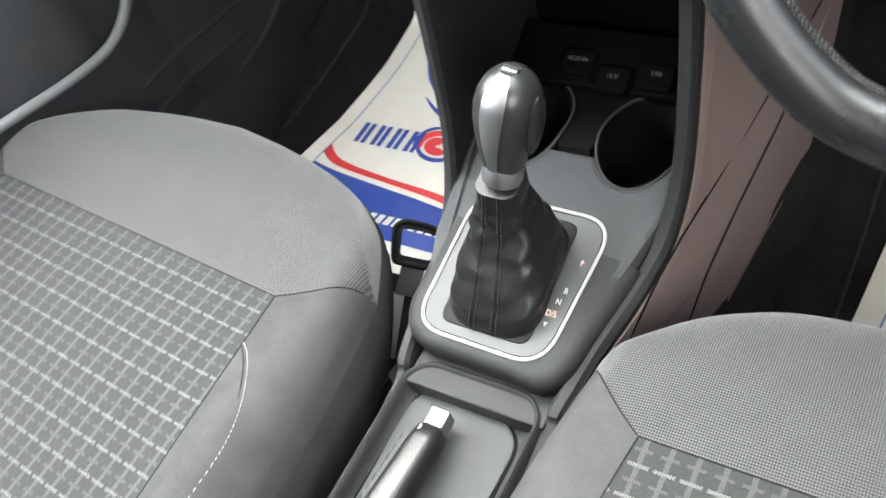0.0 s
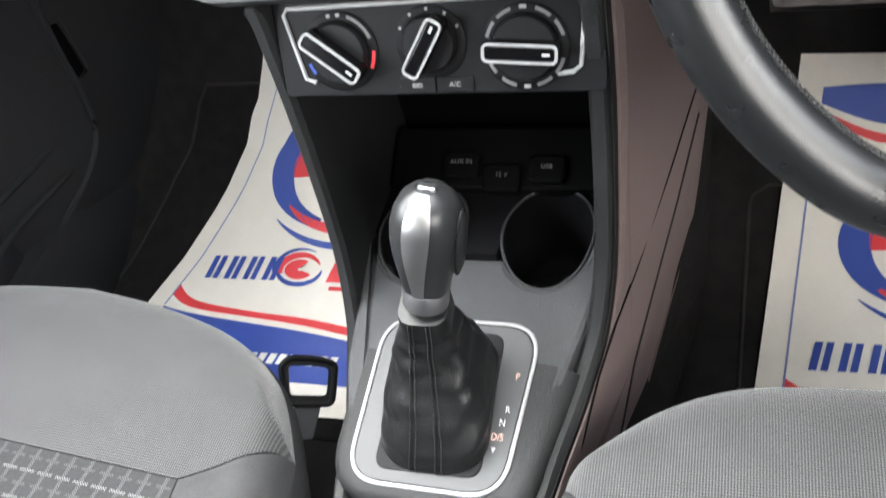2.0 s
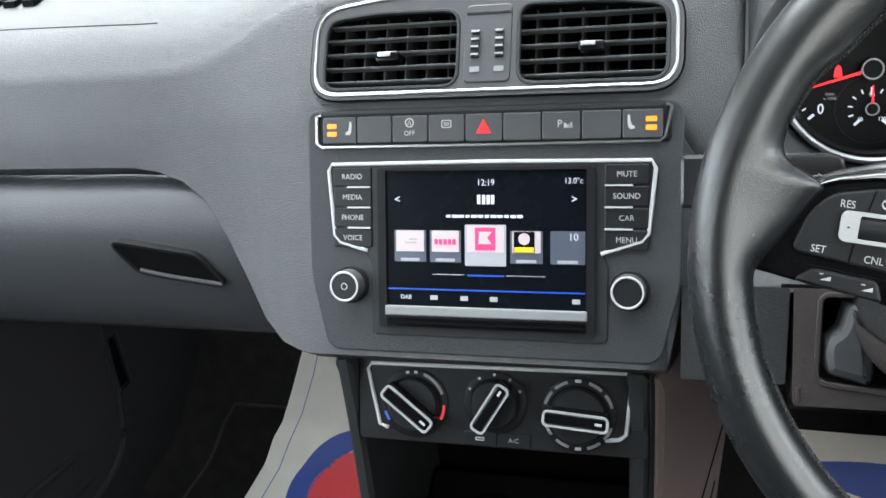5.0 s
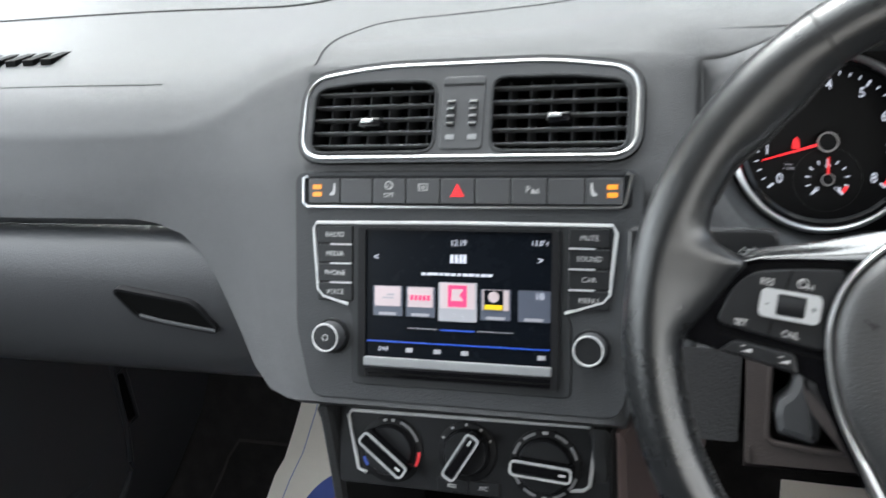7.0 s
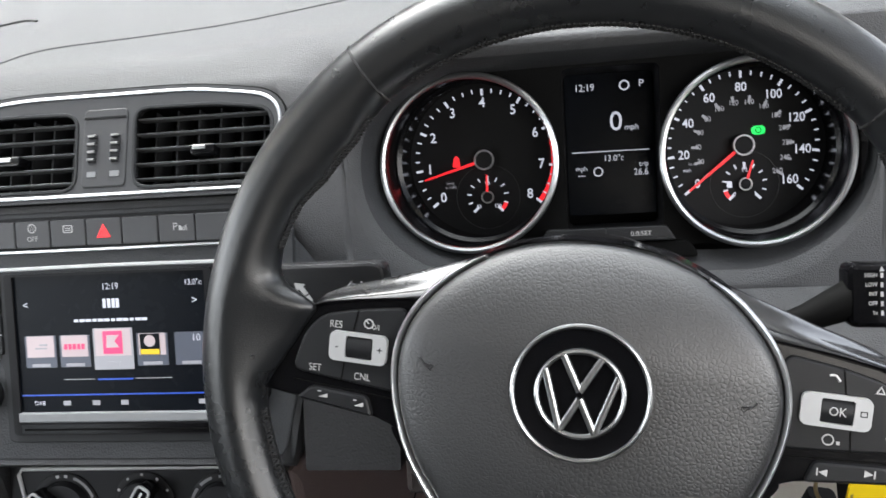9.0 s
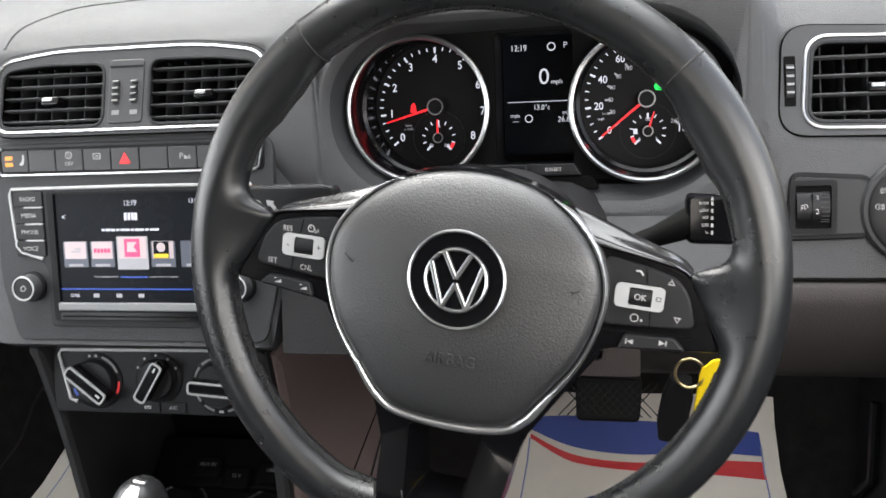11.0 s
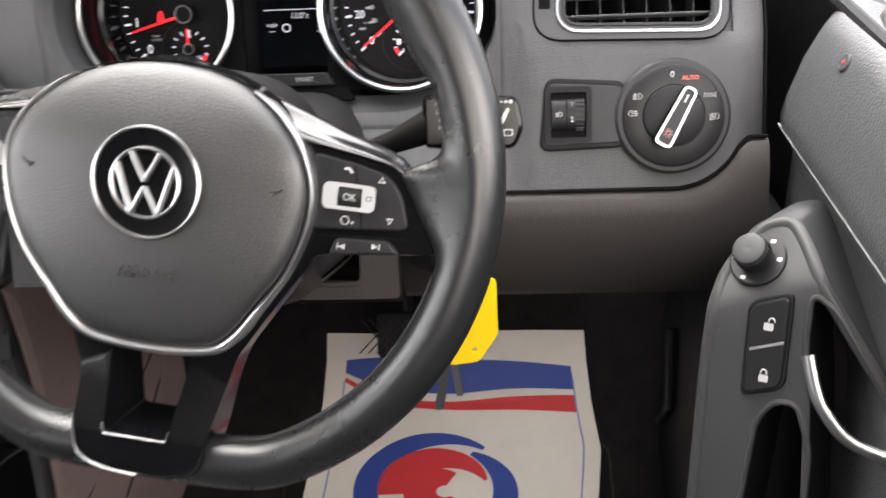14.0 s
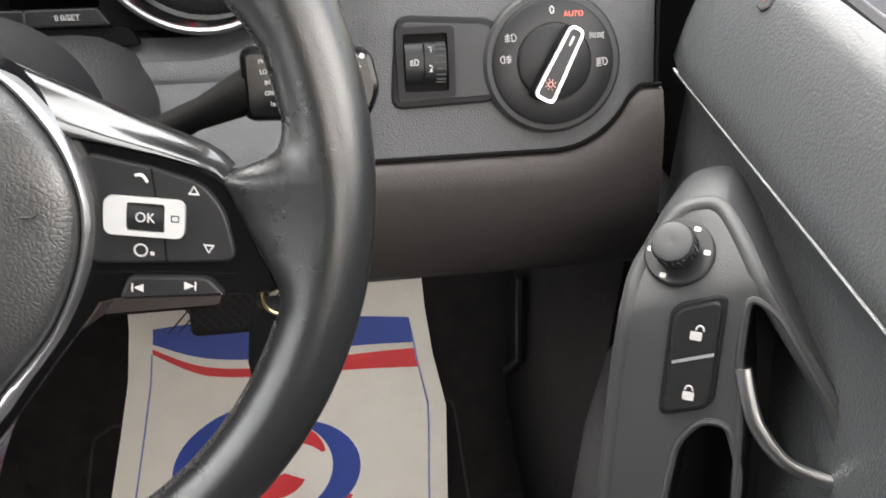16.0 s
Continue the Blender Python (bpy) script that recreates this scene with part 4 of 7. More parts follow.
for x in DX:
    part("dial_face", lathe([(0.0572, -0.003), (0.0572, 0.0), (0.0, 0.0)], 56, cx=x, cy=0.001), BLACK, cluster)
    hub = part("needle_hub", lathe([(0.0072, 0.0), (0.0072, 0.007), (0.0064, 0.008), (0.0, 0.008)], 32, cx=x, cy=0.001), BLACK, cluster)
    part("hub_ring", tube([(px, py, 0.0078) for px, py in circle(0.0068, x, 0.001, 32)], 0.0008, 6, True), STEEL, hub)


def dial_marks(x, count, minor, r0, labels, size, rl, first=219.5, last=-39.5, cy=0.001, mat=LIT_WHITE):
    total = count * minor
    for i in range(total + 1):
        a = radians(first + (last - first) * i / total)
        big = i % minor == 0
        ln, wd = (0.0050, 0.0009) if big else (0.0032, 0.0005)
        c, s = math.cos(a), math.sin(a)
        quad = [(r0, -wd), (r0, wd), (r0 - ln, wd), (r0 - ln, -wd)]
        part("tick", prism([(x + p * c - q * s, cy + p * s + q * c) for p, q in quad][::-1], 0.0004, 0.0008), mat, cluster)
    for i, body in enumerate(labels):
        if body:
            a = radians(first + (last - first) * i / (len(labels) - 1))
            words(body, size, mat, cluster, x + rl * math.cos(a), cy + rl * math.sin(a), 0.0009, name="numeral", squeeze=0.9, bold=0.012)


def needle(x, cy, ang, ln, w, base=0.0064):
    c, s = math.cos(radians(ang)), math.sin(radians(ang))
    pts = [(base, -w), (ln, -w * 0.55), (ln, w * 0.55), (base, w)]
    part("needle", prism([(x + p * c - q * s, cy + p * s + q * c) for p, q in pts], 0.0050, 0.0062), LIT_RED, cluster, "red pointer")


dial_marks(DX[0], 8, 4, 0.0525, [str(k) for k in range(9)], 0.0102, 0.0420)
dial_marks(DX[1], 8, 4, 0.0525, [str(k * 20) for k in range(9)], 0.0090, 0.0408)
dial_marks(DX[1], 13, 1, 0.0352, ["", "20", "40", "60", "80", "100", "120", "140", "160", "180", "200", "220", "240", "260"], 0.0052, 0.0305, mat=LIT_GREY)
for x, labs in ((DX[0], ("50", "90", "130")), (DX[1], ("0", "1/2", "1"))):
    dial_marks(x + 0.001, 2, 5, 0.0155, labs, 0.0040, 0.0100, 225, -45, cy=-0.0265)
    part("small_hub", lathe([(0.0044, 0.0), (0.0044, 0.0050), (0.0, 0.0054)], 24, cx=x + 0.001, cy=-0.0265), BLACK, cluster)
    part("hub_ring", tube([(px, py, 0.0052) for px, py in circle(0.0042, x + 0.001, -0.0265, 24)], 0.0006, 6, True), STEEL, cluster)
    part("small_dial_edge", plate(circle(0.0240, x + 0.001, -0.0265, 40), [circle(0.0236, x + 0.001, -0.0265, 40)], 0.0, 0.0006), STACK, cluster)
needle(DX[0], 0.001, 196, 0.0470, 0.0011)
needle(DX[1], 0.001, 219, 0.0490, 0.0011)
needle(DX[0] + 0.001, -0.0265, 90, 0.0165, 0.0008, 0.004)
needle(DX[1] + 0.001, -0.0265, 72, 0.0175, 0.0008, 0.004)
redline = [(DX[0] + r * math.cos(radians(a)), 0.001 + r * math.sin(radians(a))) for r, seq in ((0.0525, np.linspace(-39, 13, 14)), (0.0492, np.linspace(13, -39, 14))) for a in seq]
flat(cluster, LIT_RED, redline, 0.0004, "red_zone")
for x, a0, a1 in ((DX[0] + 0.001, -45, -20), (DX[1] + 0.001, 200, 225)):
    flat(cluster, LIT_RED, [(x + r * math.cos(radians(a)), -0.0265 + r * math.sin(radians(a))) for r, seq in ((0.0155, np.linspace(a0, a1, 5)), (0.0128, np.linspace(a1, a0, 5))) for a in seq], 0.0004, "red_zone")
words("l/min", 0.0030, LIT_GREY, cluster, DX[0] - 0.0265, -0.0150, 0.0009)
words("x 1000", 0.0030, LIT_GREY, cluster, DX[0] - 0.0265, -0.0182, 0.0009)
words("mph", 0.0032, LIT_WHITE, cluster, DX[1] - 0.0385, -0.0150, 0.0009)
words("km/h", 0.0030, LIT_GREY, cluster, DX[1] - 0.0345, -0.0105, 0.0009)
part("belt_lamp", prism(rounded([(DX[0] - 0.0245, -0.0035), (DX[0] - 0.0185, -0.0035), (DX[0] - 0.0195, 0.0035), (DX[0] - 0.0215, 0.0055), (DX[0] - 0.0235, 0.0030)], 0.001), 0.0004, 0.0009), LIT_RED, cluster, "lit red warning lamp")
part("brake_lamp", prism(rrect(0.0095, 0.0062, 0.0028, DX[1] + 0.0112, 0.0110), 0.0004, 0.0009), LIT_GREEN, cluster, "lit green lamp")
part("lamp_mark", plate(circle(0.0022, DX[1] + 0.0112, 0.0110, 16), [circle(0.0016, DX[1] + 0.0112, 0.0110, 16)], 0.0009, 0.0012), DARK, cluster)
part("fuel_icon", prism(rrect(0.0036, 0.0046, 0.0005, DX[1] - 0.0095, -0.0265), 0.0004, 0.0008), LIT_WHITE, cluster)
for ob in set(cluster.children) - before:
    ob.matrix_basis = pose(0, 0.002, -0.018) @ Matrix.Diagonal((1.025, 1.025, 1, 1)) @ ob.matrix_basis
before = set(cluster.children)
part("display", prism(rrect(0.0600, 0.1010, 0.002, -0.001, 0.010), 0.020, 0.0260), SCREEN, cluster, "dark display with white figures")
ZD = 0.0262
words("12:19", 0.0072, LIT_WHITE, cluster, -0.0175, 0.0480, ZD, squeeze=0.88)
words("P", 0.0070, LIT_WHITE, cluster, 0.0215, 0.0490, ZD)
words("0", 0.0190, LIT_WHITE, cluster, 0.0035, 0.0235, ZD)
words("mph", 0.0056, LIT_WHITE, cluster, 0.0140, 0.0195, ZD)
words("13.0\u00b0c", 0.0062, LIT_WHITE, cluster, 0.0010, -0.0015, ZD, squeeze=0.9)
words("trip", 0.0046, LIT_WHITE, cluster, 0.0215, -0.0065, ZD)
words("26.6", 0.0066, LIT_WHITE, cluster, 0.0195, -0.0120, ZD, squeeze=0.9)
words("mph", 0.0046, LIT_WHITE, cluster, -0.0215, -0.0080, ZD)
words("---", 0.0056, LIT_WHITE, cluster, -0.0215, -0.0125, ZD)
bars(cluster, LIT_WHITE, [(-0.001, 0.0035, 0.0530, 0.0006)], ZD, "display_line")
part("stop_icon", plate(circle(0.0036, 0.0100, 0.0485, 20), [circle(0.0026, 0.0100, 0.0485, 20)], ZD, ZD + 0.0003), LIT_WHITE, cluster)
part("cruise_icon", plate(circle(0.0034, -0.0100, -0.0105, 20), [circle(0.0026, -0.0100, -0.0105, 20)], ZD, ZD + 0.0003), LIT_WHITE, cluster)
for ob in set(cluster.children) - before:
    ob.matrix_basis = pose(0, 0.0005, -0.0442) @ Matrix.Diagonal((1.066, 1.066, 1, 1)) @ ob.matrix_basis
for x in (-0.0310, 0.0155):
    part("trip_button", prism(rounded([(x - 0.0235, -0.0585), (x + 0.0235, -0.0585), (x + (0.0235 if x < 0 else 0.017), -0.0485), (x - (0.017 if x < 0 else 0.0235), -0.0485)], 0.002), 0.038, 0.0435, 0.001), BUTTON, cluster)
    if x > 0:
        words("0.0/SET", 0.0046, WHITE, cluster, x, -0.0535, 0.0438)
    else:
        for dx, dy in ((-0.0052, 0.0006), (-0.0036, -0.0006)):
            part("page_icon", plate(rrect(0.0034, 0.0026, 0.0004, x + dx, -0.0535 + dy), [rrect(0.0027, 0.0019, 0.0003, x + dx, -0.0535 + dy)], 0.0436, 0.0438), WHITE, cluster)
        words("/", 0.0046, WHITE, cluster, x, -0.0535, 0.0438)
        part("clock_icon", plate(circle(0.0019, x + 0.0038, -0.0535, 18), [circle(0.0015, x + 0.0038, -0.0535, 18)], 0.0436, 0.0438), WHITE, cluster)
        part("clock_icon", tube([(x + 0.0038, -0.0523, 0.0437), (x + 0.0038, -0.0535, 0.0437), (x + 0.0047, -0.0535, 0.0437)], 0.0002, 4), WHITE, cluster)
        words("/", 0.0046, WHITE, cluster, x + 0.0005, -0.0535, 0.0438)
part("button_sill", prism(rounded([(-0.070, -0.071), (0.054, -0.071), (0.048, -0.0595), (-0.062, -0.0595)], 0.004), 0.034, 0.0405, 0.001), DARK, cluster)


# ---- light switch ----
lamps = thing("light_switch", axes_at((.652, -.008, .755), 24), "rotary headlamp switch with a silver-edged grip and beam-height wheel", "light switch")
base = rounded([(-0.0955, -0.036), (-0.030, -0.034), (-0.030, 0.015), (-0.0905, 0.019)], 0.009, 6)
part("base", prism(base, -0.004, 0.003, 0.0015), BLACK, lamps)
part("base_inner", prism(inset(base, 0.004), 0.0, 0.0036, 0.0006), STACK, lamps)
KC = (0.0033, -0.0120)
part("dial_bezel", lathe([(0.0425, -0.004), (0.0425, 0.004), (0.0405, 0.006), (0.0375, 0.0060)], 56, cx=KC[0], cy=KC[1]), STACK, lamps)
part("dial", lathe([(0.0378, 0.002), (0.0372, 0.0072), (0.0355, 0.0082), (0.0232, 0.0082), (0.0228, 0.0074)], 56, cx=KC[0], cy=KC[1]), BUTTON, lamps)
kn = part("knob", lathe([(0.0226, 0.004), (0.0220, 0.0096), (0.0205, 0.0104), (0.0, 0.0106)], 48, cx=KC[0], cy=KC[1]), BUTTON, lamps)
at = pose(KC[0], KC[1], 0, 0, 0, 62)
part("grip", prism(rounded([(-0.0245, -0.0070), (0.0225, -0.0052), (0.0225, 0.0052), (-0.0245, 0.0070)], 0.0045), 0.008, 0.0235, 0.002), GLOSS, kn, at=at)
part("grip_edge", plate(rounded([(-0.0242, -0.0068), (0.0222, -0.0050), (0.0222, 0.0050), (-0.0242, 0.0068)], 0.0045), [rounded([(-0.0222, -0.0048), (0.0204, -0.0034), (0.0204, 0.0034), (-0.0222, 0.0048)], 0.0025)], 0.0220, 0.0244), SATIN, kn, "chrome rim of the grip", at=at)
part("grip_face", prism(rounded([(-0.0222, -0.0048), (0.0204, -0.0034), (0.0204, 0.0034), (-0.0222, 0.0048)], 0.0025), 0.021, 0.0236), STACK, kn, at=at)
part("lamp_icon", plate(circle(0.0017, -0.0140, 0, 16), [circle(0.0012, -0.0140, 0, 16)], 0.0236, 0.0239), WARM_PRINT, kn, at=at)
for k in range(8):
    c, d = math.cos(k * math.pi / 4), math.sin(k * math.pi / 4)
    part("lamp_ray", tube([(-0.0140 + 0.0023 * c, 0.0023 * d, 0.0238), (-0.0140 + 0.0034 * c, 0.0034 * d, 0.0238)], 0.00026, 4), WARM_PRINT, kn, at=at)
part("pointer", box(0.0105, 0.0165, -0.0007, 0.0007, 0.0236, 0.0240), WHITE, kn, at=at)
for ang, body, mat in ((92, "0", WHITE), (66, "AUTO", LIT_AUTO)):
    words(body, 0.0066 if body == "0" else 0.0044, mat, lamps, KC[0] + 0.0300 * math.cos(radians(ang)), KC[1] + 0.0300 * math.sin(radians(ang)), 0.0085)


def lamp_outline(x, y, face, size=1.0):
    """The D-shaped lens of a lamp symbol; face: 1 bulges to the right."""
    path = [(x + face * 0.0026 * size * max(0.0, math.sin(a)), y + 0.0022 * size * math.cos(a), 0.0085) for a in np.linspace(0, math.pi, 12)]
    part("lamp_icon", tube(path, 0.00026, 4, True), WHITE, lamps)


def stroke(points):
    part("lamp_ray", tube([(x, y, 0.0085) for x, y in points], 0.00024, 4), WHITE, lamps)


for ang, kind in ((150, "fog"), (175, "rear_fog"), (29, "side"), (-2, "dipped")):
    x, y = KC[0] + 0.0300 * math.cos(radians(ang)), KC[1] + 0.0300 * math.sin(radians(ang))
    if kind == "side":
        for f in (-1, 1):
            lamp_outline(x - f * 0.0007 + f * 0.0014, y, f, 0.62)
            for d in (-1, 0, 1):
                stroke([(x + f * 0.0030, y + d * 0.0009), (x + f * 0.0046, y + d * 0.0017)])
        continue
    f = -1 if kind == "rear_fog" else 1
    lamp_outline(x + f * 0.0004, y, f)
    for k in range(3 if kind != "dipped" else 5):
        dy = 0.0014 * (1 - k) if kind != "dipped" else 0.0021 * (1 - k / 2)
        stroke([(x - f * 0.0006, y + dy), (x - f * 0.0038, y + dy - (0.0006 if kind != "rear_fog" else 0.0))])
    if kind != "dipped":
        stroke([(x - f * 0.0024, y + 0.0026), (x - f * 0.0018, y + 0.0008), (x - f * 0.0026, y - 0.0008), (x - f * 0.0020, y - 0.0026)])
part("level_surround", plate(rrect(0.0345, 0.0415, 0.003, -0.0735, -0.0090), [rrect(0.0265, 0.0335, 0.0015, -0.0735, -0.0090)], 0.003, 0.0058), BLACK, lamps)
part("level_well", prism(rrect(0.0270, 0.0340, 0.0015, -0.0735, -0.0090), 0.0025, 0.0040), DARK, lamps)
part("level_wheel", skin([[(x, -0.0090 + 0.0120 * math.cos(a), 0.003 + 0.0058 * math.sin(a)) for a in np.linspace(0, math.pi, 11)] for x in (-0.0860, -0.0618)], closed=False), BUTTON, lamps, "ribbed thumbwheel")
for k in range(9):
    a = radians(20 + 140 * k / 8)
    part("ridge", box(-0.0680, -0.0622, -0.0090 + 0.0122 * math.cos(a) - 0.0004, -0.0090 + 0.0122 * math.cos(a) + 0.0004, 0.003, 0.0036 + 0.0058 * math.sin(a)), STACK, lamps)
lamp_x, lamp_y = -0.0810, -0.0085
part("level_icon", tube([(lamp_x + 0.0004 + 0.0022 * max(0.0, math.sin(a)), lamp_y + 0.0018 * math.cos(a), 0.0091) for a in np.linspace(0, math.pi, 12)], 0.00026, 4, True), WHITE, lamps)
for k in range(3):
    part("level_icon", tube([(lamp_x - 0.0003, lamp_y + 0.0012 * (1 - k), 0.0091), (lamp_x - 0.0024, lamp_y + 0.0012 * (1 - k) - 0.0006, 0.0091)], 0.00024, 4), WHITE, lamps)
part("level_split", box(-0.0752, -0.0746, -0.0195, 0.0015, 0.0040, 0.0089), DARK, lamps)
words("2", 0.0056, WHITE, lamps, -0.0712, -0.0125, 0.0094)
words("3", 0.0056, GREY_PRINT, lamps, -0.0712, -0.0020, 0.0080)


# ---- steering wheel ----
TURN_CW = 8.0
WHEEL = axes_at((.334, -.215, .80), 26) @ pose(0, 0, 0, 0, 0, -TURN_CW) @ pose(0, 0, 0, 5.25) @ pose(0, 0, 0, 0, -3.35)
wheel = thing("steering_wheel", WHEEL, "black leather three-spoke steering wheel with gloss black spokes, turned slightly", "steering wheel")
RIM_Z, RC, OFF = -0.0190, 0.1780, (0.0014, 0.0023)


def rim_point(a):
    x, y = RC * math.cos(a), RC * math.sin(a)
    if y < -0.155:
        y = -0.155 - 0.012 * math.tanh((-0.155 - y) / 0.012)
    return Vector((x + OFF[0], y + OFF[1], RIM_Z))


# how far the rim reaches inwards by the degrees from three o'clock: thumb rests, leather webs at the spokes, the foot
REACH = ((0, 0.0175), (4, 0.0225), (7.5, 0.0270), (8.6, 0.0240), (9.6, 0.0125), (10.6, 0.0062), (12.5, 0.0025), (16, 0.0006), (25, 0.0010), (31, 0.0052), (40, 0.0052), (45, 0.0020), (50, 0.0))


def reach(deg):
    d = (deg + 180) % 360 - 180
    if d < -90:
        d = -180 - d
    elif d > 90:
        d = 180 - d
    if d < 0:
        return float(np.interp(-d, (0, 4, 8, 10.5), (0.0175, 0.0112, 0.0030, 0.0)))
    return float(np.interp(d, [r[0] for r in REACH], [r[1] for r in REACH]))


def rim_section(a, n=20, grow=0.0):
    """The rim's cross-section: a round tube that runs out inwards as a thin web at the spokes."""
    p, q = rim_point(a), rim_point(a + 0.01)
    t = (q - p).normalized()
    out = Vector((t.y, -t.x, 0))
    web = reach(math.degrees(a))
    ring = []
    for k in range(n):
        b = 2 * math.pi * k / n
        c, s = math.cos(b), math.sin(b)
        far = (0.0156 + grow) * c - (web * abs(c) ** 2.6 if c < 0 else 0.0)
        ring.append(p + out * far + Vector((0, 0, (0.0152 + grow) * s * (1 - 0.18 * (c < 0) * min(1, web / 0.02) * abs(c)))))
    return ring


secs = [rim_section(2 * math.pi * i / 360, 28) for i in range(360)]
bm = skin(secs + [secs[0]], True, False)
bmesh.ops.remove_doubles(bm, verts=bm.verts, dist=1e-6)
part("rim", bm, LEATHER, wheel, "black leather rim", sharp=80)
for deg in (131, 50, 268):
    ring = rim_section(radians(deg), 24, 0.0002)
    part("leather_seam", tube(ring, 0.0007, 6, True, up=(0, 0.3, 1)), THREAD, wheel)
# cross stitching along the inside of the rim
bm = bmesh.new()
for lo, hi in ((54, 127), (135, 164), (193, 254), (286, 347), (16, 46)):
    for i in range(int((hi - lo) * 1.15)):
        a0 = radians(lo + i / 1.15)
        s0, s1 = rim_section(a0, 20, 0.0003), rim_section(a0 + 0.011, 20, 0.0003)
        tube([s0[9], s1[10]], 0.0006, 4, bm=bm)
        tube([s0[10], s1[9]], 0.0006, 4, bm=bm)
tagged(part("stitching", bm, THREAD, wheel, "grey cross stitching"), kind="stuff")

half = [(0.0, 0.0665), (-0.030, 0.0630), (-0.054, 0.0535), (-0.0715, 0.0395), (-0.0835, 0.0235), (-0.0890, 0.0050), (-0.0875, -0.0170), (-0.0785, -0.0425), (-0.0625, -0.0660), (-0.0485, -0.0845), (-0.0340, -0.0935), (0.0, -0.0965)]
trim_ring = [(p[0], p[1]) for p in smooth([(x, y, 0) for x, y in half + [(-x, y) for x, y in half[-2:0:-1]]], 8, True)]


def pad_z(x, y):
    """The airbag cover's bulge: its upper third rolls away to the front."""
    return -0.0005 - 0.0165 * max(0.0, (y - 0.012) / 0.054) ** 1.8 - 0.0050 * (x / 0.086) ** 2 - 0.0075 * max(0.0, (-y - 0.02) / 0.075) ** 2


rows = []
for s, roll in ((0.985, -0.024), (0.985, -0.012), (0.982, -0.0065), (0.970, -0.0032), (0.950, -0.0014), (0.915, -0.0004), (0.85, 0.0), (0.74, 0.0), (0.62, 0.0), (0.50, 0.0), (0.38, 0.0)):
    rows.append([(x * s, y * s, pad_z(x * s, y * s) + roll) for x, y in trim_ring])
part("airbag_pad", skin(rows), PAD, wheel, "grained black airbag cover", sharp=75)
words("AIRBAG", 0.0104, PAD, wheel, 0.0005, -0.0512, pad_z(0, -0.0512) - 0.0002, label="embossed word", raised=0.0011, squeeze=0.92)
for s in (-1, 1):
    part("horn_mark", tube([(s * 0.0755, 0.0055, pad_z(0.0755, 0.0055) + 0.0002), (s * 0.0735, 0.0035, pad_z(0.0735, 0.0035) + 0.0003), (s * 0.0690, 0.0030, pad_z(0.069, 0.003) + 0.0003), (s * 0.0700, 0.0010, pad_z(0.07, 0.001) + 0.0003), (s * 0.0735, 0.0035, pad_z(0.0735, 0.0035) + 0.0003)], 0.0005, 5), SHROUD, wheel, "embossed horn mark")
# the silver trim: a thin line at the sides that widens into a band under the cover
k0 = next(i for i in range(len(trim_ring)) if trim_ring[i][1] < 0.056)
run = [p for p in trim_ring[k0:] if p[1] < 0.056]
secs = []
for i, (x, y) in enumerate(run):
    a, b = Vector(run[max(i - 1, 0)]), Vector(run[min(i + 1, len(run) - 1)])
    t = (b - a).normalized()
    n = Vector((t.y, -t.x))
    end = min(1.0, min(i, len(run) - 1 - i) / 6)
    w = (0.0020 + 0.0030 * min(1.0, max(0.0, (-y - 0.035) / 0.045)) ** 1.5) * (0.25 + 0.75 * end)
    z = pad_z(x, y) - 0.0046
    secs.append([(x - n.x * 0.0016, y - n.y * 0.0016, z - 0.006), (x - n.x * 0.0010, y - n.y * 0.0010, z), (x + n.x * w * 0.30, y + n.y * w * 0.30, z + 0.0012), (x + n.x * w * 0.75, y + n.y * w * 0.75, z + 0.0002), (x + n.x * w, y + n.y * w, z - 0.0024), (x + n.x * w, y + n.y * w, z - 0.009)])
part("silver_trim", skin(secs), TRIM_SILVER, wheel, "silver trim round the airbag cover", sharp=60)
part("trim_skirt", skin([[(x * 1.012, y * 1.012, pad_z(x, y) - 0.0075) for x, y in trim_ring], [(x * 1.03, y * 1.03, -0.034) for x, y in trim_ring]], caps=False), GLOSS, wheel)
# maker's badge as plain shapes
part("badge_disc", lathe([(0.0312, -0.004), (0.0312, 0.0002), (0.0300, 0.0009), (0.0288, 0.0006), (0.0, 0.0009)], 64), GLOSS, wheel)
part("badge_ring", tube([(x, y, 0.0008) for x, y in circle(0.0305, n=72)], 0.0012, 8, True), CHROME, wheel, "chrome ring of the badge")
part("badge_ring", tube([(x, y, 0.0016) for x, y in circle(0.0193, n=64)], 0.0013, 8, True), CHROME, wheel, "chrome ring of the badge")
for path in ([(-0.0088, 0.0170), (-0.0002, 0.0012), (0.0084, 0.0172)], [(-0.0165, 0.0098), (-0.0076, -0.0172), (0.0, -0.0020), (0.0080, -0.0170), (0.0163, 0.0100)]):
    for (ax, ay), (bx, by) in zip(path, path[1:]):
        t = Vector((bx - ax, by - ay)).normalized() * 0.00165
        bm = prism([(ax + t.y, ay - t.x), (bx + t.y, by - t.x), (bx - t.y, by + t.x), (ax - t.y, ay + t.x)], 0.0010, 0.0030, 0.0009)
        part("badge_stroke", bm, CHROME, wheel, "chrome stroke of the badge")

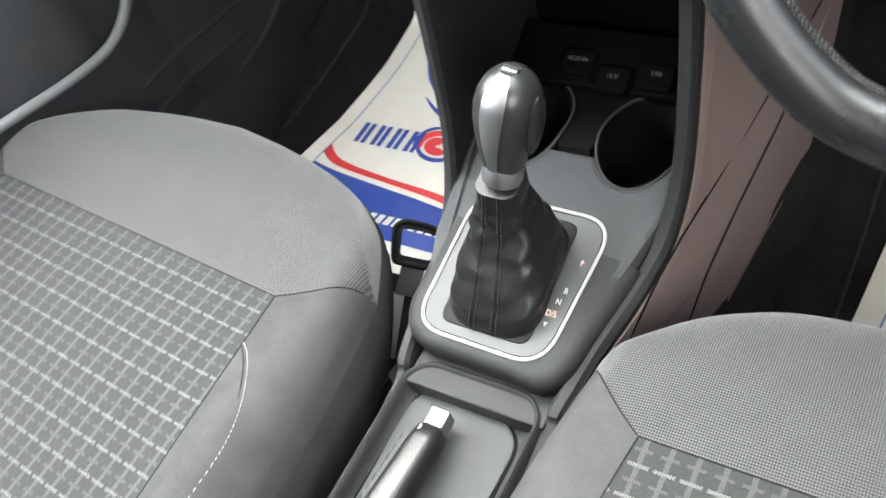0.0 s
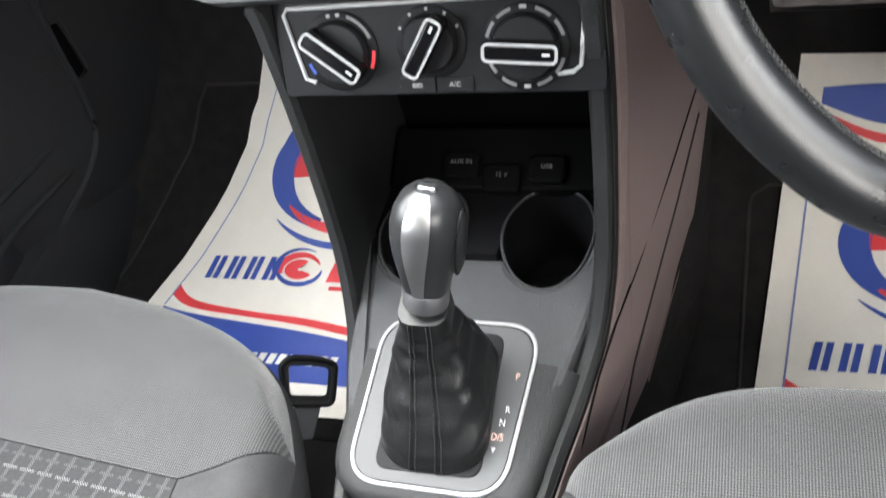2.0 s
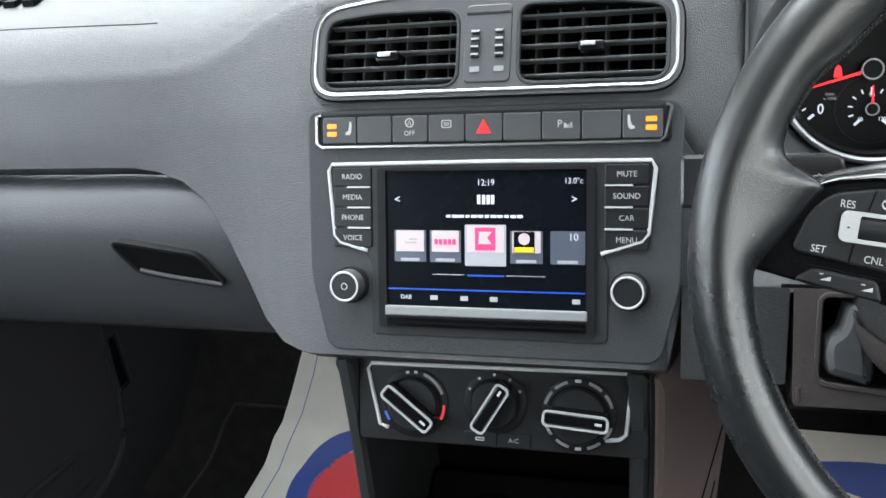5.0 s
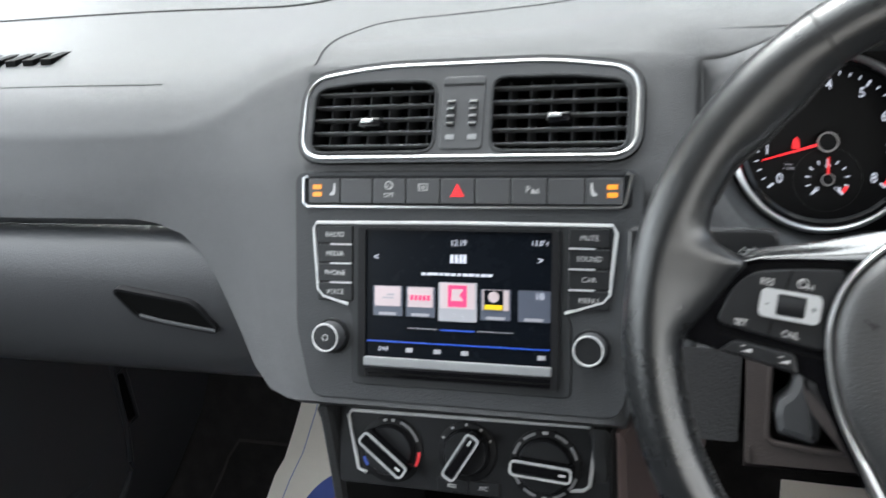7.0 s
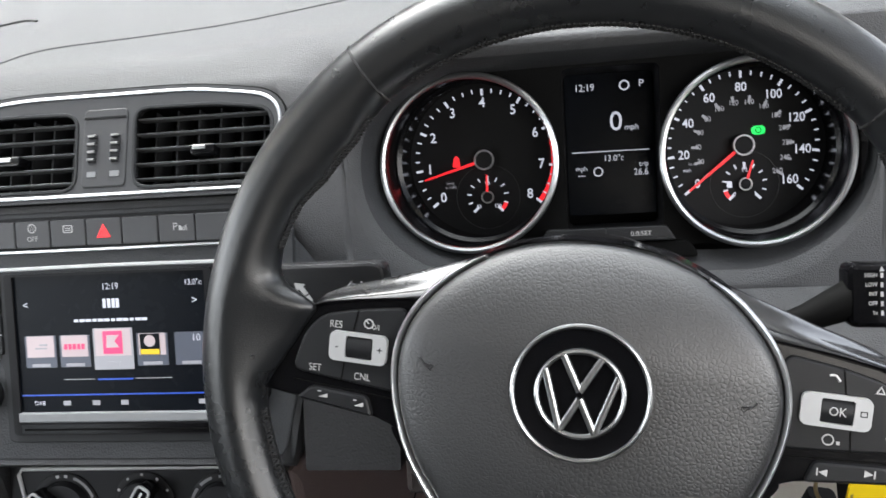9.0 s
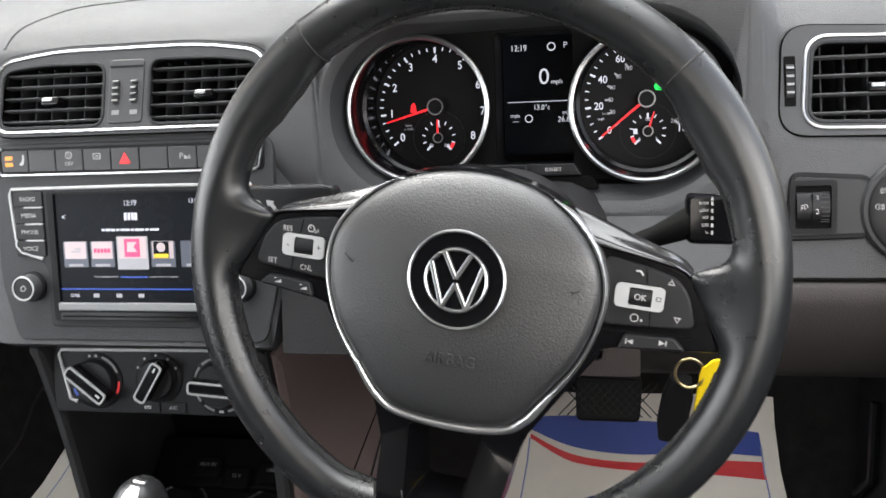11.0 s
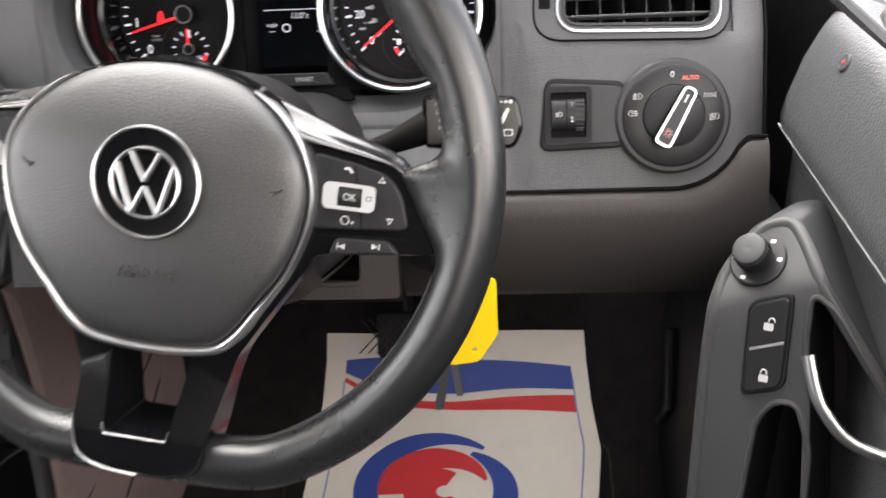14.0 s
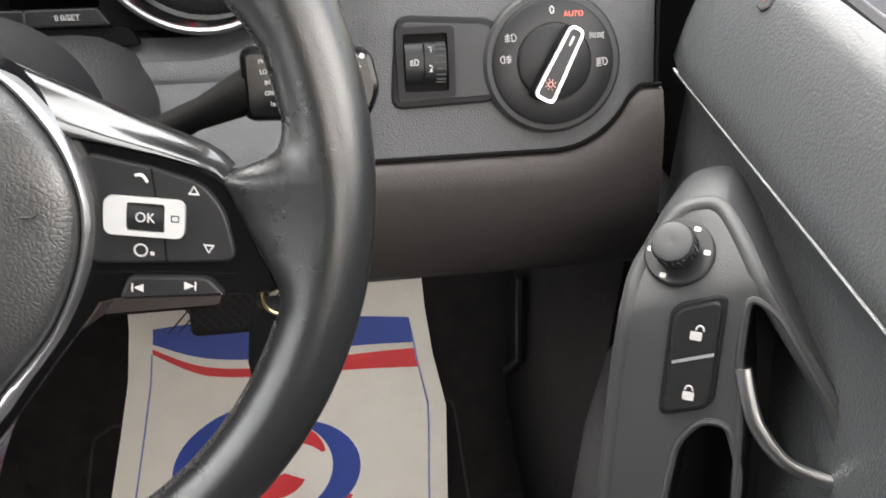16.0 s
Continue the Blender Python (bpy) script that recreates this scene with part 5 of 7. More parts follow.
for s in (-1, 1):
    def mir(pts):
        q = [(s * -x, y) for x, y in pts]
        return q if s < 0 else q[::-1]
    spoke = mir(rounded([(-0.1600, -0.0235), (-0.1390, -0.0262), (-0.1000, -0.0305), (-0.0900, -0.0340), (-0.0760, -0.0560), (-0.040, -0.040), (-0.050, 0.0350), (-0.074, 0.0325), (-0.100, 0.0290), (-0.127, 0.0244), (-0.1380, 0.0195), (-0.1500, -0.0010)], 0.0035))
    part("spoke", prism(spoke, -0.0400, -0.0195, 0.0016), GLOSS, wheel, "gloss black spoke")
    # the upper edge rolls away to the front and mirrors the sky
    secs = []
    for x, low, top in ((-0.0520, 0.0350, 0.0535), (-0.074, 0.0318, 0.0457), (-0.087, 0.0300, 0.0413), (-0.100, 0.0284, 0.0366), (-0.113, 0.0266, 0.0328), (-0.127, 0.0238, 0.0284), (-0.1340, 0.0214, 0.0248), (-0.1385, 0.0185, 0.0205)):
        d = top - low
        secs.append([(-s * x, y, z) for y, z in ((low, -0.0200), (low + 0.0003, -0.0176), (low + 0.0010, -0.0168), (low + 0.15 * d + 0.001, -0.0174), (low + 0.35 * d + 0.001, -0.0200), (low + 0.62 * d, -0.0248), (low + 0.92 * d, -0.0310), (top + 0.0010, -0.0330), (top + 0.0010, -0.0420))])
    part("spoke_top", skin(secs, closed=False), GLOSS_TOP, wheel, "gloss black upper edge of the spoke", sharp=60)
    keys = mir(rounded([(-0.1440, -0.0115), (-0.1180, -0.0140), (-0.0885, -0.0165), (-0.0865, 0.0262), (-0.1120, 0.0225), (-0.1300, 0.0180), (-0.1385, 0.0080)], 0.0055, 6))
    kp = part("key_pad", prism(keys, -0.023, -0.0172, 0.0012), BUTTON, wheel, "matt black key pad")
    part("key_split", prism(mir([(-0.1135, 0.0110), (-0.1128, 0.0110), (-0.1108, 0.0222), (-0.1115, 0.0222)]), -0.0174, -0.0170), DARK, kp)
    part("key_split", prism(mir([(-0.1180, -0.0142), (-0.1173, -0.0142), (-0.1162, -0.0040), (-0.1169, -0.0040)]), -0.0174, -0.0170), DARK, kp)
    part("key_split", prism(mir([(-0.1430, -0.0170), (-0.0880, -0.0206), (-0.0880, -0.0199), (-0.1430, -0.0163)]), -0.0197, -0.0193), DARK, wheel)
    cx, cy = s * 0.1095, 0.0038
    part("rocker_frame", plate(rrect(0.0293, 0.0146, 0.0032, cx, cy), [rrect(0.0138, 0.0110, 0.001, cx + 0.0005, cy)], -0.0174, -0.0145), SILVER, kp, "silver rocker frame")
    part("rocker", skin([[(cx + 0.0005 + dx, y, -0.0172 + 0.0030 * math.cos((y - cy) / 0.0054 * 1.2)) for dx in (-0.0066, 0.0066)] for y in np.linspace(cy - 0.0054, cy + 0.0054, 9)], closed=False), BUTTON, kp, "curved black thumb roller")
    lower = mir(rounded([(-0.1405, -0.0255), (-0.1000, -0.0302), (-0.1035, -0.0200), (-0.1330, -0.0182)], 0.0028))
    lk = part("lower_keys", prism(lower, -0.030, -0.0165, 0.0014), BUTTON, wheel, "matt black twin key")
    ZK = -0.0170
    if s < 0:
        words("RES", 0.0051, WHITE, kp, -0.1222, 0.0138, ZK, squeeze=0.85)
        words("SET", 0.0051, WHITE, kp, -0.1315, -0.0090, ZK, squeeze=0.85)
        words("CNL", 0.0051, WHITE, kp, -0.1070, -0.0108, ZK, squeeze=0.85)
        part("cruise_icon", plate(circle(0.0025, -0.1055, 0.0160, 18), [circle(0.0019, -0.1055, 0.0160, 18)], ZK, ZK + 0.0002), WHITE, kp)
        part("cruise_icon", tube([(-0.1055, 0.0160, ZK), (-0.1070, 0.0176, ZK)], 0.0003, 4), WHITE, kp)
        words("0/I", 0.0038, WHITE, kp, -0.1018, 0.0145, ZK)
        words("-", 0.0060, BUTTON, kp, cx - 0.0108, cy, -0.0144)
        words("+", 0.0060, BUTTON, kp, cx + 0.0112, cy, -0.0144)
    else:
        words("OK", 0.0056, WHITE, kp, cx + 0.0005, cy, -0.0140, squeeze=0.9)
        part("phone_icon", tube(smooth([(0.1055, 0.0190, ZK), (0.1080, 0.0192, ZK), (0.1100, 0.0168, ZK)], 4), 0.0007, 5), WHITE, kp)
        part("voice_icon", plate(circle(0.0026, 0.1080, -0.0095, 18), [circle(0.0020, 0.1080, -0.0095, 18)], ZK, ZK + 0.0002), WHITE, kp)
        bars(kp, WHITE, [(0.1122, -0.0105, 0.0014, 0.0014)], ZK, "voice_icon")
        for x, y0, d in ((0.1268, 0.0150, 1), (0.1330, -0.0070, -1)):
            tri = [(x - 0.0021, y0 - 0.0016 * d), (x + 0.0021, y0 - 0.0016 * d), (x, y0 + 0.0020 * d)]
            hole = [(x - 0.0012, y0 - 0.0010 * d), (x + 0.0012, y0 - 0.0010 * d), (x, y0 + 0.0012 * d)]
            part("arrow_icon", plate(tri if d > 0 else tri[::-1], [hole if d > 0 else hole[::-1]], ZK, ZK + 0.0002), WHITE, kp)
        part("copy_icon", plate(rrect(0.0030, 0.0026, 0.0003, cx + 0.0112, cy + 0.0004), [rrect(0.0022, 0.0018, 0.0003, cx + 0.0112, cy + 0.0004)], -0.0146, -0.0143), BUTTON, kp)
    for x, y in ((s * 0.1262, -0.0222), (s * 0.1075, -0.0243)):
        if s < 0:
            part("level_icon", prism([(x - 0.0024, y - 0.0011), (x + 0.0024, y - 0.0011), (x + 0.0024, y + 0.0011)], -0.0165, -0.0162), WHITE, lk)
            bars(lk, WHITE, [(x - 0.0020, y + 0.0018, 0.0018, 0.0005)], -0.0165, "level_icon")
        else:
            d = 1 if x > 0.115 else -1
            part("skip_icon", prism([(x - 0.0018 * d, y - 0.0016), (x + 0.0018 * d, y), (x - 0.0018 * d, y + 0.0016)][::d], -0.0165, -0.0162), WHITE, lk)
            bars(lk, WHITE, [(x + 0.0024 * d, y, 0.0006, 0.0034)], -0.0165, "skip_icon")

foot_out = rounded([(-0.0400, -0.1480), (-0.0355, -0.1640), (-0.0200, -0.1705), (0.0, -0.1722), (0.0200, -0.1705), (0.0355, -0.1640), (0.0405, -0.1480), (0.0450, -0.1200), (0.0510, -0.0980), (0.0760, -0.0580), (0.0930, -0.0325), (0.060, -0.030), (-0.060, -0.030), (-0.0930, -0.0325), (-0.0760, -0.0580), (-0.0520, -0.0920), (-0.0440, -0.1200)], 0.006)
hole_front = rounded([(-0.0208, -0.1500), (0.0172, -0.1500), (0.0235, -0.1025), (-0.0268, -0.1025)], 0.0035)
hole_back = rounded([(-0.0150, -0.1440), (0.0130, -0.1440), (0.0190, -0.1025), (-0.0200, -0.1025)], 0.0035)
bm = plate(foot_out, [hole_front], -0.044, -0.0200)
inner = {(round(a[0], 5), round(a[1], 5)): b for a, b in zip(hole_front, hole_back)}
for v in bm.verts:
    if v.co.z > -0.03:
        rise = min(1.0, max(0.0, (-0.112 - v.co.y) / 0.040))
        v.co.z += 0.0172 * rise * rise * (3 - 2 * rise)
    else:
        v.co.xy = inner.get((round(v.co.x, 5), round(v.co.y, 5)), v.co.xy)
part("lower_spoke", bm, GLOSS, wheel, "gloss black lower spoke with an opening", sharp=50)
part("lower_spoke_edge", tube([(-0.0222, -0.1440, -0.0034), (-0.0208, -0.1500, -0.0026), (0.0172, -0.1500, -0.0026), (0.0182, -0.1440, -0.0034)], 0.0006, 6), SATIN, wheel, "silver corner line")
# one joint in two colours: left painted as a glint, right as shade
for d, m in ((-1, SATIN), (1, DARK)):
    part("rim_joint", tube(smooth([(d * 0.0412, -0.1420, -0.0042), (d * 0.0372, -0.1640, -0.0030), (d * 0.0205, -0.1715, -0.0030), (0.0, -0.1732, -0.0030)], 5), 0.0007, 6), m, wheel)
part("hub_core", lathe([(0.062, -0.16), (0.066, -0.060), (0.070, -0.036)], 40), BLACK, wheel)

column = thing("steering_column", label="brownish grey steering column shroud", category="steering column")
secs = []
for y, w, h0, h1 in ((-0.135, 0.060, 0.668, 0.752), (-0.125, 0.072, 0.658, 0.762), (-0.06, 0.084, 0.640, 0.765), (0.0, 0.090, 0.640, 0.762), (0.05, 0.092, 0.650, 0.760)):
    secs.append([(0.334 + x, y, (h0 + h1) / 2 + z) for x, z in rrect(2 * w, h1 - h0, 0.045, n=6)])
part("shroud", skin(secs), SHROUD, column)
tub = [[p for p in sec if p[2] < (min(q[2] for q in sec) + max(q[2] for q in sec)) / 2 - 0.004] for sec in secs]
tub = [[(0.334 + (x - 0.334) * 1.03, y - 0.001, z - 0.0025) for x, y, z in sorted(sec)] for sec in tub]
part("lower_shroud", skin(tub, closed=False), LOWER_DASH, column, "brownish grey lower shroud")
lever = rounded([(-0.4235, -0.110), (-0.4210, -0.1240), (-0.3945, -0.1310), (-0.3915, -0.122), (-0.3980, -0.076), (-0.4085, -0.076), (-0.4133, -0.0940), (-0.4215, -0.1000)], 0.004)
part("adjuster_lever", prism(lever, -0.025, 0.006, 0.006), VENT, column, "black column adjuster lever", at=axes_at((.652, -.008, .755), 24))
ind = thing("indicator_stalk", axes_at((.184, -.104, .8015), 20), "glossy black indicator stalk with white markings", "column stalk")
part("paddle", prism(rounded([(-0.046, -0.017), (0.040, -0.017), (0.0425, -0.004), (0.0405, 0.0115), (0.034, 0.0135), (-0.046, 0.0135)], 0.004), -0.012, 0.004, 0.0022), smooth_plastic("stalk_plastic", (0.014, 0.0142, 0.015), 0.25, spec=0.4), ind)
part("arm", tube([(0.038, -0.008, -0.006), (0.10, -0.03, -0.012)], 0.009, 10), BLACK, ind)
for d in (-1, 1):
    part("arrow_icon", tube([(0.0245 + d * k * 0.0010, y * 0.001, 0.0042) for k, y in ((0.6, 1.1), (2.6, 1.1), (2.6, 2.6), (5.6, 0), (2.6, -2.6), (2.6, -1.1), (0.6, -1.1))], 0.0003, 4, True), WHITE, ind)
for x0, y0 in ((-0.0215, 0.0005), (-0.0185, -0.0055)):
    part("beam_icon", tube([(x0 + 0.0012 + 0.0034 * max(0.0, math.sin(a)), y0 + 0.0025 * math.cos(a), 0.0042) for a in np.linspace(0, math.pi, 12)], 0.0003, 4, True), WHITE, ind)
    for k in range(4):
        bars(ind, WHITE, [(x0 - 0.0014, y0 + 0.0021 - 0.0014 * k, 0.0034, 0.0006)], 0.0041, "beam_mark")
flat(ind, WHITE, [(-0.0125, 0.0030), (-0.0060, 0.0022), (-0.0074, 0.0006), (-0.0045, -0.0032), (-0.0068, -0.0046), (-0.0096, -0.0008), (-0.0114, -0.0016)][::-1], 0.0041)
flat(ind, WHITE, [(-0.0040, -0.0040), (-0.0018, -0.0076), (-0.0042, -0.0088), (-0.0062, -0.0054)][::-1], 0.0041)
wip = thing("wiper_stalk", axes_at((.505, -.100, .783), 20), "black wiper stalk with white markings", "column stalk")
part("paddle", prism(rounded([(-0.028, -0.018), (0.032, -0.020), (0.038, -0.006), (0.034, 0.014), (-0.028, 0.017)], 0.006), -0.012, 0.004, 0.003), GLOSS, wip)
# near-black arm: the hood's shade on it is put into the colour
part("arm", skin([[(x, y + q, -0.006 + p) for q, p in circle(r, n=12)] for x, y, r in ((-0.026, -0.004, 0.012), (-0.05, -0.014, 0.008), (-0.12, -0.045, 0.011), (-0.15, -0.055, 0.014))]), DARK, wip)
for k, body in enumerate(("HIGH", "LOW", "INT", "OFF", "1x")):
    words(body, 0.0031, WHITE, wip, -0.0128, 0.0105 - 0.0051 * k, 0.0043, align="RIGHT", squeeze=0.85, bold=0.01)
    bars(wip, WHITE, [(-0.0105, 0.0103 - 0.0051 * k, 0.0014, 0.0026)], 0.0041, "wiper_mark")
flat(wip, WHITE, [(-0.0118, 0.0125), (-0.0092, 0.0125), (-0.0105, 0.0150)], 0.0041)
part("wiper_icon", tube(smooth([(0.0055, 0.0022, 0.0042), (0.0075, 0.0036, 0.0042), (0.0098, 0.0040, 0.0042), (0.0121, 0.0036, 0.0042), (0.0141, 0.0022, 0.0042)], 4) + [(0.0120, -0.0030, 0.0042), (0.0076, -0.0030, 0.0042), (0.0055, 0.0022, 0.0042)], 0.0003, 4), WHITE, wip)
part("wiper_icon", tube([(0.0098, -0.0038, 0.0042), (0.0080, 0.0016, 0.0042)], 0.0004, 4), WHITE, wip)
for k in range(4):
    part("drop_icon", prism(circle(0.0006 + 0.00025 * k, 0.0205 + 0.0030 * k, 0.0108, 10), 0.0040, 0.0043), WHITE, wip)
flat(wip, WHITE, [(0.0215, -0.0052), (0.0245, -0.0030), (0.0290, 0.0060), (0.0268, 0.0070), (0.0222, -0.0010), (0.0210, -0.0005)], 0.0041)
part("wash_icon", plate(rrect(0.006, 0.0045, 0.001, 0.0275, -0.0090), [rrect(0.0048, 0.0033, 0.001, 0.0275, -0.0090)], 0.0041, 0.0044), WHITE, wip)

key = thing("car_key", pose(0.484, -0.09, 0.648), "car key in the ignition with a yellow tag on a ring", "car key")
part("lock_barrel", lathe([(0.018, -0.05), (0.018, -0.02), (0.014, -0.016)], 24), BLACK, key, at=pose(-0.03, 0.0, 0.02, 90, 0, -40))
part("key_head", skin([[(x + 0.0, y, z) for x, y in rrect(0.024 * w, 0.012, 0.004)] for z, w in ((-0.075, 0.75), (-0.06, 1.0), (-0.03, 1.0), (-0.014, 0.7))]), BLACK, key, at=pose(-0.004, 0.004, 0.0, 0, 8, 0))
part("split_ring", tube([(0.011 * math.cos(a), 0.004 * math.sin(a), 0.011 * math.sin(a) - 0.006) for a in np.linspace(0, 2 * math.pi, 24, endpoint=False)], 0.0013, 6, True, up=(0, 1, 0)), metal("brassy_ring", (0.50, 0.40, 0.22), 0.3), key, "brassy split ring")
tag = rounded([(-0.013, -0.072), (0.010, -0.070), (0.024, -0.045), (0.020, 0.005), (0.000, 0.010), (-0.010, 0.0)], 0.004)
part("yellow_tag", plate(tag, [circle(0.0022, 0.006, -0.058, 14)], -0.001, 0.001), TAG_YELLOW, key, "yellow plastic tag", at=pose(0.018, 0.0, -0.002, 90, 4, 10))
part("spare_key", prism(rrect(0.007, 0.06, 0.002), -0.001, 0.001), STEEL, key, at=pose(-0.006, 0.006, -0.095, 90, 10, 20))
part("spare_key", prism(rrect(0.006, 0.05, 0.002), -0.001, 0.001), STEEL, key, at=pose(0.004, 0.008, -0.088, 90, -6, -10))


# ---- centre console ----
console = thing("centre_console", label="dark grey grained plastic centre console with an open bin", category="centre console")
EDGE = [(-0.058, 0.632), (-0.060, 0.55), (-0.068, 0.466), (-0.081, 0.396), (-0.108, 0.342), (-0.150, 0.318), (-0.205, 0.306), (-0.255, 0.294), (-0.275, 0.280), (-0.40, 0.268), (-0.62, 0.262)]
EDGE = [(p[0], p[1]) for p in smooth([(y, z, 0) for y, z in EDGE], 4)]
SIDE = EDGE + [(-0.62, 0.04), (-0.3, 0.04), (0.0, 0.04), (0.10, 0.05), (0.20, 0.08), (0.20, 0.40), (0.20, 0.632), (0.10, 0.632), (0.0, 0.632)]


def side_wall(name, out_x, in_x, material, label, form=SIDE):
    ins = inset(form, 0.005)
    rings = [[(out_x(y, z), y, z) for y, z in ins], [(out_x(y, z) * 0.75 + in_x(y) * 0.25, y, z) for y, z in form], [(out_x(y, z) * 0.25 + in_x(y) * 0.75, y, z) for y, z in form], [(in_x(y), y, z) for y, z in ins]]
    return part(name, skin(rings), material, console, label)


def raised(form, up):
    """The wall's edge lifted beside the gear selector."""
    return [(y, z + up * ease(max(0.0, 1 - abs(y + 0.165) / 0.085)) * (0.2 < z < 0.45)) for y, z in form]


def left_in(y):
    return float(np.interp(y, (-0.6, -0.27, -0.2, -0.12, -0.05), (-0.082, -0.086, -0.098, -0.108, -0.112)))


def right_in(y):
    return float(np.interp(y, (-0.6, -0.27, -0.2, -0.12, -0.05), (0.040, 0.044, 0.058, 0.078, 0.102)))


side_wall("side_panel", lambda y, z: left_in(y) - 0.013 - 0.07 * max(0.0, (y + 0.05) / 0.25) - 0.02 * max(0, 0.3 - z), left_in, BORDER, "", raised(SIDE, -0.010))
side_wall("side_rail", lambda y, z: right_in(y) + 0.0165, right_in, BORDER, "black grained rail", raised(SIDE, 0.006))
CREASE = [(0.13, 0.480), (0.08, 0.424), (0.03, 0.371), (-0.025, 0.322), (-0.068, 0.268), (-0.11, 0.205), (-0.18, 0.125)]


def cheek(y, z):
    return right_in(y) + 0.021 + 0.075 * max(0.0, (y + 0.06) / 0.25) + 0.03 * max(0, 0.3 - z)


def under_cheek(y, z):
    drop = float(np.interp(y, [p[0] for p in CREASE[::-1]], [p[1] for p in CREASE[::-1]])) - z
    return cheek(y, z) - 0.0012 - 0.10 * max(0.0, drop)


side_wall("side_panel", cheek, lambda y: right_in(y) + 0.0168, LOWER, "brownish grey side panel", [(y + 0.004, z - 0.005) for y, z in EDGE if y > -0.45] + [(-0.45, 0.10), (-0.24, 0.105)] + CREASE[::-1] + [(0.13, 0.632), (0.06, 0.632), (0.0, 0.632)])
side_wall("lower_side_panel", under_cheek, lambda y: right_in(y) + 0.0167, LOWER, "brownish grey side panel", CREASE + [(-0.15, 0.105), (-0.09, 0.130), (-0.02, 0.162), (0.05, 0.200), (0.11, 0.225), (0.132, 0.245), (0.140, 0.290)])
side_wall("tunnel_carpet", lambda y, z: right_in(y) + 0.0180 + 0.05 * max(0.0, (y + 0.06) / 0.25), lambda y: right_in(y) + 0.0166, CARPET, "dark carpet over the tunnel")
# dark line that paints the shade of the step along the crease
part("panel_crease", tube([(cheek(y, z) - 0.0006, y, z) for y, z in CREASE[1:-1]], 0.0010, 6), SHROUD, console)
part("panel_seam", tube([(cheek(y, z), y, z) for y, z in ((0.125, 0.492), (0.07, 0.456), (0.016, 0.421), (-0.055, 0.377), (-0.09, 0.353), (-0.125, 0.328), (-0.18, 0.288))], 0.0011, 6), DARK, console)
part("selector_plinth", box(-0.086, 0.050, -0.270, -0.180, 0.20, 0.2850, 0.002), BORDER, console)
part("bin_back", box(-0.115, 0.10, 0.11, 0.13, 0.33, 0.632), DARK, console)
part("bin_roof", box(-0.115, 0.10, -0.045, 0.13, 0.556, 0.562), BLACK, console)
CUPS, CUP_Y, CUP_RX, CUP_RY = (0.0455, -0.0665), -0.0135, 0.0395, 0.0530


def cup_arc(cx, a0, a1, grow=0.0, n=16):
    return [(cx + (CUP_RX + grow) * math.cos(radians(a)), CUP_Y + (CUP_RY + grow) * math.sin(radians(a))) for a in np.linspace(a0, a1, n)]


ledge = [(0.098, -0.02), (0.098, 0.115), (-0.118, 0.115), (-0.118, -0.02)] + cup_arc(CUPS[1], 183, 0) + [(-0.026, -0.040), (0.005, -0.040)] + cup_arc(CUPS[0], 180, -3)
part("bin_floor", prism(ledge, 0.362, 0.372), BLACK, console)


def deck(y):
    return min(0.3735, 0.3275 + (y + 0.175) * 0.3057)


for cx in CUPS:
    rings = [[(cx + (x - cx) * k, CUP_Y + (y - CUP_Y) * k, deck(y) if z is None else z) for x, y in cup_arc(cx, 0, 352, 0.0, 46)] for k, z in ((1.012, None), (0.985, None), (0.95, 0.335), (0.90, 0.300), (0.80, 0.293), (0.02, 0.292))]
    cup = part("cup_holder", skin(rings, caps=False), BLACK, console, "empty round cup holder")
    part("cup_rim", tube([(x, y, deck(y)) for x, y in cup_arc(cx, 0, 352, 0.0, 46)], 0.0015, 6, True), VENT, cup)
    part("rubber_rib", tube([(x, y, 0.294) for x, y in circle(0.022, cx, CUP_Y, 30)], 0.0012, 6, True), BUTTON, cup)
SOCK = axes_at((0, 0.044, 0.391), 62)
for x, y, body in ((-0.040, 0.004, "AUX IN"), (-0.002, -0.008, "12 V"), (0.038, 0.0, "USB")):
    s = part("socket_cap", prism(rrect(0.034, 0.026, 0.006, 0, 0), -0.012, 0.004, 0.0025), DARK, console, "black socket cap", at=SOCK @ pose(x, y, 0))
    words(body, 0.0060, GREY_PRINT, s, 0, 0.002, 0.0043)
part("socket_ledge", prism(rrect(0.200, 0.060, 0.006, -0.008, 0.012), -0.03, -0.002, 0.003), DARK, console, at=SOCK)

GEAR = axes_at((0, -0.175, 0.331), 73)
selector = thing("gear_selector", GEAR, "automatic gear selector, silver and black knob, leather boot, in park", "gear selector")
def deck_arc(cx, a0, a1):
    return [(x, (y + 0.175) / 0.9563) for x, y in cup_arc(cx, a0, a1, 0.0012)]


house = [(-0.0735 + 0.0180 * math.cos(a), -0.0425 + 0.0170 * math.sin(a)) for a in np.linspace(math.pi, math.pi * 1.5, 9)]
house += [(0.012 + 0.0230 * math.cos(a), -0.0385 + 0.0225 * math.sin(a)) for a in np.linspace(math.pi * 1.5, math.pi * 1.91, 8)] + [(0.0735, 0.035), (0.0885, 0.09), (0.100, 0.150)]
house += deck_arc(CUPS[0], -12, -146) + deck_arc(CUPS[1], -34, -170) + [(-0.114, 0.145), (-0.110, 0.035)]
part("housing", prism(house, -0.045, -0.001, 0.005), CONSOLE, selector, "grained surround")
chrome_out = rounded([(-0.0905, -0.0575), (0.036, -0.0595), (0.0525, 0.0785), (-0.080, 0.0800)], 0.030, 8)
part("chrome_ring", tube(lift(chrome_out, 0.0008), 0.0017, 8, True), RING, selector, "bright silver ring")
